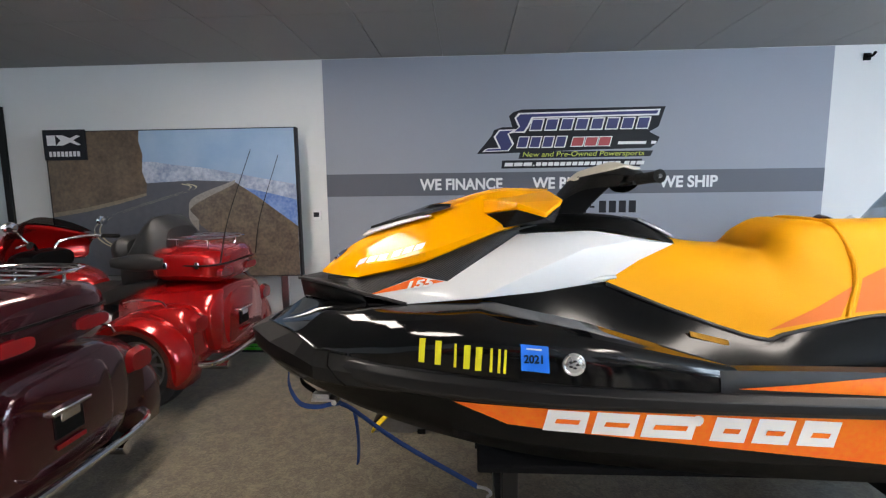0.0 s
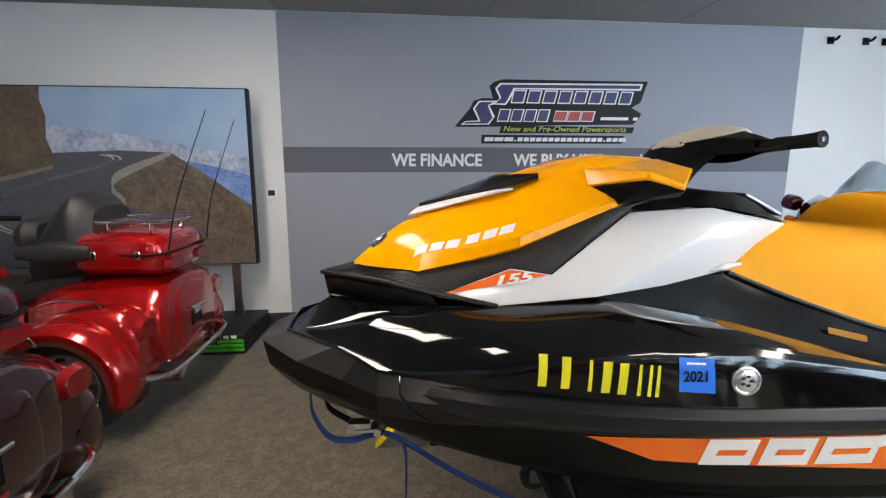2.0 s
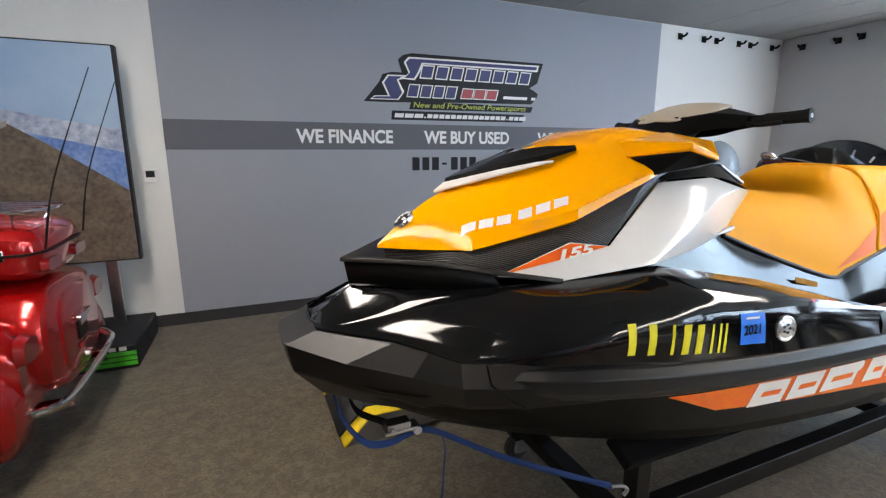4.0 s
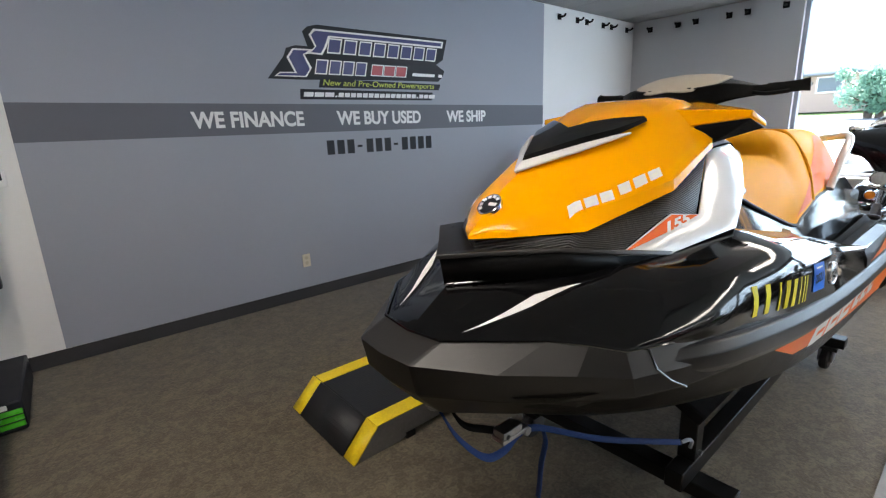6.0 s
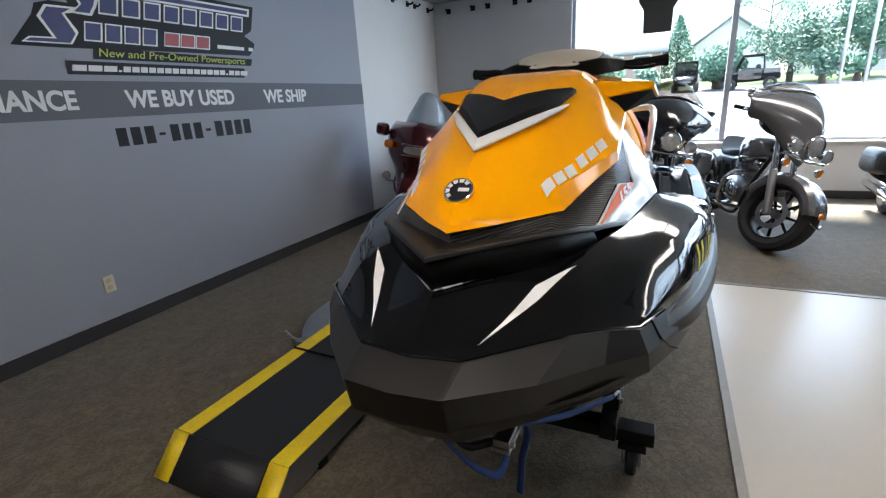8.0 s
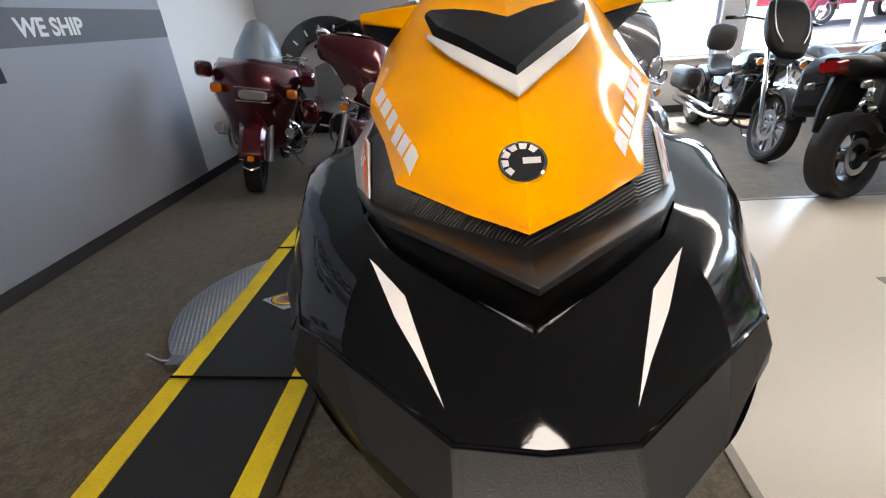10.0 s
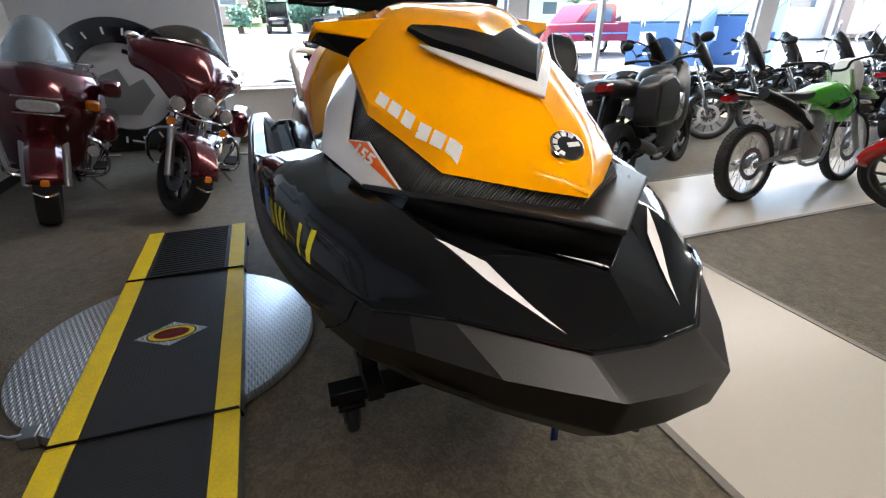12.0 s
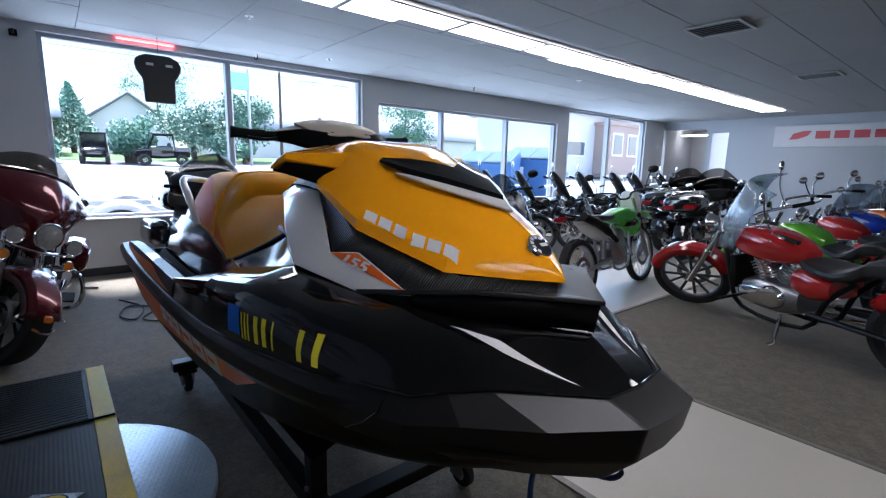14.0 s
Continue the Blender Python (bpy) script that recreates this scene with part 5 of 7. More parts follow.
def fork(parent, ax, r, top, half=.11, mat_=None, turn=0.0, thick=.026):
    for s in (-1, 1):
        leg = part("fork_leg", tube(bmesh.new(), [(ax, s * half, r - .02), (ax + (top[0] - ax) * .5, s * half, r + (top[1] - r) * .5)], thick, 12), mat_ or STEEL, parent)
        part("fork_tube", tube(bmesh.new(), [(ax + (top[0] - ax) * .5, s * half, r + (top[1] - r) * .5), (top[0], s * half, top[1])], thick * .75, 12), CHROME, leg)


def vtwin(parent, x, z, bright=True):
    e = part("engine", pillow([(x - .22, .13, z - .12, z + .08), (x - .1, .16, z - .16, z + .10), (x + .08, .16, z - .16, z + .10), (x + .2, .12, z - .12, z + .06)], 3), STEEL if bright else BLACK_STEEL, parent)
    for s, lean in ((-1, -24), (1, 24)):
        m = pose(x + s * .06, 0, z + .07, 0, lean)
        for k in range(6):
            part("cooling_fin", lathe(bmesh.new(), [(0, .03 + k * .026), (.085, .03 + k * .026), (.085, .042 + k * .026), (0, .042 + k * .026)], 20, m), STEEL if bright else BLACK_STEEL, e)
        part("cylinder", lathe(bmesh.new(), [(.066, 0), (.066, .2), (.07, .2), (.06, .245), (0, .25)], 18, m), CHROME if bright else BLACK_STEEL, e)
    for s in (-1, 1):
        part("side_cover", lathe(bmesh.new(), [(0, .035), (.075, .03), (.09, .012), (.095, 0)], 24, pose(x - .06, s * .15, z - .02, -90 * s)), CHROME, e)
        part("side_cover", pillow([(x - .02, .0, z - .10, z + .04), (x + .03, .03, z - .11, z + .05), (x + .15, .03, z - .10, z + .03), (x + .2, .0, z - .05, z)], 3), CHROME, e).location = (0, s * .155, 0)
    part("air_cleaner", lathe(bmesh.new(), [(0, .05), (.07, .05), (.085, .035), (.085, 0)], 24, pose(x + .02, -.14, z + .2, 90)), CHROME, e)
    return e


def exhaust(parent, pts, r=.042, mat_=None):
    part("exhaust_pipe", tube(bmesh.new(), pts, [r * .55] * (len(pts)) + [r, r, r], 12, 4), mat_ or CHROME, parent)


def road_frame(parent, L, mat_=None):
    bm = bmesh.new()
    for s in (-1, 1):
        tube(bm, [(L * .30, s * .03, .82), (L * .22, s * .11, .45), (L * .15, s * .12, .2), (-L * .12, s * .12, .19), (-L * .2, s * .12, .45), (-L * .28, s * .10, .62)], .018, 8, 3)
        tube(bm, [(-L * .14, s * .13, .32), (-L * .5, s * .13, .31)], .022, 8)
    tube(bm, [(L * .31, 0, .86), (L * .1, 0, .78), (-L * .2, 0, .60)], .025, 8, 3)
    part("frame", bm, mat_ or BLACK_STEEL, parent)


def kickstand(parent, x=-.05, s=1):
    part("kickstand", tube(bmesh.new(), [(x, s * .12, .24), (x - .06, s * .26, .05), (x - .02, s * .34, .012)], .012, 8), CHROME, parent)


def saddlebag(parent, x0, x1, y, z0, z1, w, paint, chrome=True):
    for s in (-1, 1):
        bag = part("saddlebag", pillow([(x0, w * .55, z0 + .05, z1 - .05), (x0 + .05, w, z0, z1), ((x0 + x1) / 2, w, z0, z1), (x1 - .06, w, z0 + .02, z1), (x1, w * .6, z0 + .06, z1 - .05)], 3), paint, parent)
        bag.location = (0, s * y, 0)
        part("bag_lid_seam", tube(bmesh.new(), [(x0 + .01, s * w * .93, z1 - .09), ((x0 + x1) / 2, s * (w + .004), z1 - .085), (x1 - .01, s * w * .93, z1 - .09)], .005, 6, 3), CHROME if chrome else MATTE, bag)


def batwing(parent, x, z, paint, shield=None, wide=.46, tall=.16):
    """A fork-mounted fairing swept back at both sides; z is the headlamp's height."""
    rows = []
    for k in range(-7, 8):
        t = k / 7
        a = abs(t)
        y = wide * t
        rows.append([Vector((x - .13 - .24 * a ** 1.6, y * .97, z + .42 - .14 * a ** 1.8)), Vector((x - .01 - .29 * a ** 1.5, y, z + .33 - .08 * a ** 1.5)),
                     Vector((x + .09 - .36 * a ** 1.4, y * .99, z + .17 + .02 * a)), Vector((x + .10 - .38 * a ** 1.3, y * .93, z - .04 + .16 * min(1, a / .8) ** 1.3)), Vector((x + .06 - .33 * a ** 1.3, y * .84, z - .18 + .27 * min(1, a / .8) ** 1.3))])
    bm = bmesh.new()
    cols = [curve_points(c, 2) for c in zip(*rows)]
    grid(bm, [curve_points(r, 3) for r in zip(*cols)])
    f = part("fairing", bm, paint, parent, thick=.02, angle=50)
    part("fairing_trim", tube(bmesh.new(), [r[0] + Vector((.004, 0, .004)) for r in rows[2:-2]], .007, 6, 2), CHROME, f)
    srows = []
    for k in range(-6, 7):
        t = k / 6
        a = abs(t)
        base = Vector((x - .13 - .24 * (a * .8) ** 1.6, wide * .78 * t, z + .415 - .14 * (a * .8) ** 1.8))
        srows.append([base, base + Vector((-.05, -.01 * t, tall * .55 * (1 - a ** 4 * .6))), base + Vector((-.12, -.03 * t, tall * (1 - a ** 3 * .8)))])
    bm = bmesh.new()
    grid(bm, [curve_points(r, 2) for r in srows])
    sh = part("windshield", bm, shield or SMOKE, f, thick=.004)
    sh.visible_shadow = False
    part("dash", pillow([(x - .34, .20, z + .06, z + .20), (x - .25, .25, z + .02, z + .22), (x - .16, .22, z + .02, z + .20)], 2), MATTE, f)
    return f


FRONT = {"fork_leg", "front_fender", "fender_trim", "fender_lamp", "fairing", "headlamp", "passing_lamp", "turn_signal", "lamp_bar", "handlebar", "grip", "lever", "mirror", "windshield", "number_plate", "fork_boot", "fly_screen"}


def steered(b, hub, head, deg):
    """Turns the front wheel, fork, fairing and bars about the raked steering head."""
    m = Matrix.Translation(head) @ Matrix.Rotation(radians(deg), 4, Vector((-.42, 0, 1)).normalized()) @ Matrix.Translation(-Vector(head))
    for c in b.children:
        if c == hub or c.name.split(".")[0] in FRONT:
            c.matrix_basis = m @ c.matrix_basis


def tank(parent, x0, x1, z0, z1, w, paint):
    d = x1 - x0
    t = part("tank", pillow([(x0, w * .45, z0 + .03, z0 + (z1 - z0) * .5), (x0 + d * .15, w * .75, z0, z0 + (z1 - z0) * .75), (x0 + d * .45, w, z0 - .02, z1), (x0 + d * .8, w * .92, z0 + .02, z1 + .01), (x1 - .02, w * .6, z0 + .07, z1 - .03), (x1, w * .3, z0 + .10, z1 - .08)], 4), paint, parent)
    part("filler_cap", lathe(bmesh.new(), [(0, .015), (.03, .012), (.033, 0)], 16, pose(x0 + d * .62, .05, z1 - .005)), CHROME, t)
    return t


def rider_seat(parent, x0, x1, z, back=False, step=.08, w=.17):
    rows = [(x1, w * .45, z - .05, z + .03), (x1 - .1, w * .85, z - .07, z + .02), (x1 - .25, w * 1.05, z - .08, z), (x1 - .36, w, z - .06, z + .06), (x1 - .42, w * .85, z - .02, z + step + .03), (x0 + .08, w * .75, z + step - .08, z + step + .05), (x0, w * .5, z + step - .06, z + step + .02)]
    s = part("seat", pillow(rows, 4), LEATHER, parent)
    if back:
        part("backrest", pillow([(x0 - .09, .10, z + .22, z + .38), (x0 - .05, .16, z + .16, z + .44), (x0, .15, z + .16, z + .43), (x0 + .03, .10, z + .20, z + .38)], 3), LEATHER, s)
        for t in (-.1, .1):
            part("backrest_bar", tube(bmesh.new(), [(x0 + .06, t, z), (x0 - .04, t, z + .2), (x0 - .06, t, z + .36)], .009, 6, 3), CHROME, s)
    return s


def tour_trunk(parent, x0, x1, z0, z1, w, paint, rack=True):
    t = part("trunk", pillow([(x0, w * .72, z0 + .05, z1 - .06), (x0 + .06, w, z0, z1 - .01), ((x0 + x1) / 2, w, z0, z1 + .015), (x1 - .05, w * .95, z0, z1), (x1, w * .8, z0 + .03, z1 - .03)], 3), paint, parent)
    part("trunk_seam", tube(bmesh.new(), [(x1, -w * .8, z0 + (z1 - z0) * .52), (x0 + .05, -w * 1.005, z0 + (z1 - z0) * .52), (x0 - .004, 0, z0 + (z1 - z0) * .52), (x0 + .05, w * 1.005, z0 + (z1 - z0) * .52), (x1, w * .8, z0 + (z1 - z0) * .52)], .007, 6, 4), MATTE, t)
    for s in (-1, 1):
        part("trunk_lamp", pillow([(x0 - .012, .09, z0 + .05, z0 + .11), (x0 + .02, .10, z0 + .04, z0 + .12)], 2), LENS_RED, t).location = (0, s * w * .58, 0)
        for x in (x0 + .14, x1 - .14):
            part("latch", boxes(((x, s * (w + .003), z0 + (z1 - z0) * .52), (.03, .012, .05))), CHROME, t, bevel=.004)
    if rack:
        bm = bmesh.new()
        for k in range(5):
            y = w * (-.62 + .31 * k)
            tube(bm, [(x0 + .06, y, z1 + .05), (x1 - .12, y, z1 + .055)], .006, 6)
        tube(bm, [(x0 + .05, -w * .7, z1 + .05), (x0 + .05, w * .7, z1 + .05), (x1 - .1, w * .7, z1 + .055), (x1 - .1, -w * .7, z1 + .055)], .008, 8, 4, loop=True)
        for y in (-w * .6, w * .6):
            tube(bm, [(x0 + .12, y, z1 + .05), (x0 + .12, y, z1 - .01)], .007, 6)
            tube(bm, [(x1 - .16, y, z1 + .05), (x1 - .16, y, z1 - .01)], .007, 6)
        part("luggage_rack", bm, CHROME, t, "chrome luggage rack")
    return t


def bike(label, at, cat="motorcycle", group="parked motorcycles", name="motorcycle"):
    return thing(name, label, cat, at, group)


def parked(front, heading, L, lean=0.0, turn=0.0):
    """Pose of a motorcycle whose front tyre stands at front, facing heading (degrees), leaning to its left."""
    d = Vector((math.cos(radians(heading)), math.sin(radians(heading)), 0))
    c = Vector((*front, 0)) - d * L / 2
    return Matrix.Translation(c) @ Matrix.Rotation(radians(heading), 4, "Z") @ Matrix.Rotation(radians(-lean), 4, "X")


def touring(label, at, paint, L=1.62, shield=None, rect=False, trunk=True, lowers=False, spokes=10, rim=None, steer=0.0, tall=.16, name="touring_motorcycle"):
    b = bike(label, Matrix(), name=name)
    F, R = L / 2, -L / 2
    r = .325
    hub = wheel(b, F, r, .16, spokes=spokes, rim_mat=rim, turn=0)
    wheel(b, R, r, .15, spokes=spokes, rim_mat=rim)
    fork(b, F, r, (F - .27, 1.0), .125, STEEL, thick=.032)
    part("front_fender", fender(F, r, .20, 14, 160, flare=.01, deep=.11), paint, b, thick=.006)
    part("fender_trim", tube(bmesh.new(), [(F + .335, -.07, r + .02), (F + .372, 0, r + .0), (F + .335, .07, r + .02)], .010, 8, 3), CHROME, b)
    part("fender_lamp", pillow([(F + .30, .022, r + .11, r + .14), (F + .345, .028, r + .07, r + .11)], 2), LENS_AMBER, b)
    if rect:
        rows = []
        for k in range(-6, 7):
            t = k / 6
            a = abs(t)
            rows.append([Vector((F - .14 - .30 * a ** 1.8, .36 * t, 1.22 - .05 * a)), Vector((F - .02 - .28 * a ** 1.8, .39 * t, 1.10 - .02 * a)), Vector((F + .05 - .28 * a ** 1.8, .39 * t, .93)), Vector((F + .02 - .26 * a ** 1.8, .36 * t, .80)), Vector((F - .03 - .26 * a ** 2, .30 * t, .66)), Vector((F - .10 - .22 * a ** 2, .27 * t, .50)), Vector((F - .2 - .18 * a ** 2, .25 * t, .36))])
        bm = bmesh.new()
        cols = [curve_points(c, 2) for c in zip(*rows)]
        grid(bm, [curve_points(r_, 2) for r_ in zip(*cols)])
        f = part("fairing", bm, paint, b, thick=.02, angle=50)
        part("headlamp", pillow([(F + .0, .13, .875, .975), (F + .055, .125, .88, .97), (F + .075, .11, .89, .96)], 2), LENS_CLEAR, f, "wide rectangular headlamp", angle=20)
        part("lamp_frame", boxes(((F + .03, 0, .985), (.05, .30, .014)), ((F + .03, 0, .868), (.05, .30, .014))), CHROME, f, bevel=.004)
        for s in (-1, 1):
            part("side_lamp", pillow([(F - .16, .02, .90, .95), (F - .07, .05, .88, .97), (F - .03, .03, .90, .95)], 2), LENS_AMBER, f).location = (0, s * .33, .02)
            lamp(f, (F - .02, s * .31, .60), .045, name="fog_lamp")
            part("mirror_shell", pillow([(F - .34, .05, 1.03, 1.12), (F - .24, .08, 1.0, 1.15), (F - .17, .05, 1.03, 1.12)], 2), paint, f).location = (0, s * .46, 0)
        srow = []
        for k in range(-6, 7):
            t = k / 6
            a = abs(t)
            base = Vector((F - .16 - .18 * a ** 1.8, .22 * t, 1.20 - .03 * a))
            srow.append([base, base + Vector((-.10, 0, .17 * (1 - a ** 4 * .5))), base + Vector((-.22, -.02 * t, .34 * (1 - a ** 3 * .7)))])
        bm = bmesh.new()
        grid(bm, [curve_points(q, 2) for q in srow])
        part("windshield", bm, shield or SHIELD, f, thick=.004).visible_shadow = False
    else:
        batwing(b, F - .10, .92, paint, shield, tall=tall)
        lamp(b, (F + .012, 0, .925), .092)
        for s in (-1, 1):
            lamp(b, (F + .0, s * .20, .885), .058, name="passing_lamp")
            lamp(b, (F - .0, s * .215, .745), .036, LENS_AMBER, "turn_signal", shell=CHROME)
        part("lamp_bar", tube(bmesh.new(), [(F - .03, -.25, .82), (F + .0, 0, .80), (F - .03, .25, .82)], .012, 8, 3), CHROME, b)
    bars(b, F - .34, 1.0, .40, .10, .20, mirrors=not rect, tall_mirror=.10)
    tank(b, -.14, .36, .70, .93, .17, paint)
    rider_seat(b, -.62, -.08, .76)
    road_frame(b, L)
    vtwin(b, .05, .43)
    part("rear_fender", fender(R, r, .2, 40, 185, z=r + .03), paint, b, thick=.006)
    saddlebag(b, R - .28, R + .30, .27, .38, .68, .11, paint)
    for s in (-1, 1):
        part("crash_bar", tube(bmesh.new(), [(F - .42, s * .10, .62), (F - .40, s * .30, .60), (F - .42, s * .37, .46), (F - .44, s * .33, .30), (F - .45, s * .12, .27)], .016, 8, 4), CHROME, b)
        part("footboard", boxes(((.02, s * .27, .29), (.30, .10, .018))), GRIP, b, bevel=.006)
        if lowers:
            part("lower_fairing", pillow([(F - .46, .04, .34, .60), (F - .40, .09, .32, .66), (F - .34, .05, .34, .62)], 3), paint, b).location = (0, s * .26, 0)
        exhaust(b, [(.15, -s * .12, .45) if s > 0 else (.0, .12, .45), (.1, s * .17, .25), (-.3, s * .2, .21), (R - .1, s * .22, .23), (R - .34, s * .22, .24)], .045)
        part("highway_peg", tube(bmesh.new(), [(F - .42, s * .37, .46), (F - .40, s * .47, .47)], .012, 8), CHROME, b)
    if trunk:
        tour_trunk(b, R - .30, R + .26, .80, 1.06, .27, paint)
        part("passenger_back", pillow([(R + .26, .2, .86, 1.06), (R + .34, .22, .84, 1.10), (R + .38, .16, .88, 1.06)], 2), LEATHER, b)
    else:
        part("tail_lamp", pillow([(R - .33, .04, .52, .60), (R - .29, .05, .50, .62)], 2), LENS_RED, b)
    kickstand(b, .0, 1)
    if steer:
        steered(b, hub, (F - .24, 0, .92), steer)
    b.matrix_world = at
    return b


def cruiser(label, at, paint, L=1.66, shield=False, bag=False, tall=0.0, bright=True, wire=False, back=False, screen=False, steer=0.0, group="parked motorcycles"):
    b = bike(label, Matrix(), group=group)
    F, R, r = L / 2, -L / 2, .325
    hub = wheel(b, F, r, .12, spokes=12, wire=wire, rim_mat=GUNMETAL)
    wheel(b, R, r, .16, spokes=12, wire=wire, rim_mat=GUNMETAL)
    fork(b, F, r, (F - .36, .98), .10, CHROME)
    part("front_fender", fender(F, r, .15, 18, 165), paint, b, thick=.006)
    part("rear_fender", fender(R, r, .2, 30, 190, z=r + .02), paint, b, thick=.006)
    lamp(b, (F - .20, 0, .90), .085)
    for s in (-1, 1):
        lamp(b, (F - .22, s * .19, .84), .032, LENS_AMBER, "turn_signal")
    bars(b, F - (.40 if not shield else .46), (.98 if not shield else .86) + tall, .40, .12 if not shield else .06, .24 if not shield else .34, mirrors=True, tall_mirror=.18 if not shield else .34)
    tank(b, -.16, .38, .66, .90, .17, paint)
    rider_seat(b, -.72, -.12, .70, back=back)
    part("side_panel", pillow([(-.36, .15, .46, .62), (-.24, .17, .42, .66), (-.12, .14, .46, .64)], 2), paint, b)
    road_frame(b, L)
    vtwin(b, .06, .40, bright)
    part("radiator", boxes(((.34, 0, .50), (.05, .24, .30))), BLACK_STEEL, b, bevel=.008)
    exhaust(b, [(.2, -.13, .45), (.15, -.17, .26), (-.2, -.2, .22), (-.6, -.21, .25), (R - .25, -.21, .27)])
    exhaust(b, [(.0, -.13, .45), (-.05, -.17, .30), (-.3, -.2, .32), (-.6, -.21, .34), (R - .2, -.21, .36)])
    part("tail_lamp", pillow([(R - .34, .04, .58, .64), (R - .28, .06, .56, .66)], 2), LENS_RED, b)
    part("peg", tube(bmesh.new(), [(.28, -.32, .30), (.28, .32, .30)], .014, 8), BLACK_STEEL, b)
    kickstand(b, -.05, 1)
    if bag:
        saddlebag(b, R - .25, R + .27, .25, .40, .66, .10, LEATHER, False)
    if screen:
        fs = part("fly_screen", pillow([(F - .52, .10, 1.30, 1.36), (F - .46, .17, 1.20, 1.36), (F - .36, .20, 1.06, 1.27), (F - .25, .19, .94, 1.13), (F - .16, .13, .88, 1.0), (F - .12, .08, .88, .94)], 3), MATTE, b, "black padded fly screen with silver piping")
        for t in (-1, 1):
            part("piping", tube(bmesh.new(), [(F - .45, t * .12, 1.365), (F - .34, t * .15, 1.255), (F - .23, t * .14, 1.11), (F - .16, t * .09, 1.015)], .005, 6, 3), STEEL, fs)
    if shield:
        srow = []
        for k in range(-5, 6):
            t = k / 5
            a = abs(t)
            base = Vector((F - .20 - .20 * a ** 2, (.20 + .06 * a) * t, .70 + .05 * a ** 2))
            srow.append([base, base + Vector((-.08, .10 * t, .20)), base + Vector((-.19, .09 * t, .42)), base + Vector((-.30, .0, .60 - .10 * a ** 3))])
        bm = bmesh.new()
        grid(bm, [curve_points(q, 3) for q in srow])
        w = part("windshield", bm, SHIELD, b, "tall clear windshield", thick=.005)
        w.visible_shadow = False
        part("shield_bracket", tube(bmesh.new(), [(F - .36, -.30, .93), (F - .29, 0, .92), (F - .36, .30, .93)], .010, 8, 3), CHROME, w)
        for t in (-1, 1):
            part("shield_stay", tube(bmesh.new(), [(F - .20, t * .10, .60), (F - .28, t * .14, .80), (F - .33, t * .15, .93)], .008, 8, 3), CHROME, w)
    if steer:
        steered(b, hub, (F - .33, 0, .92), steer)
    b.matrix_world = at
    return b


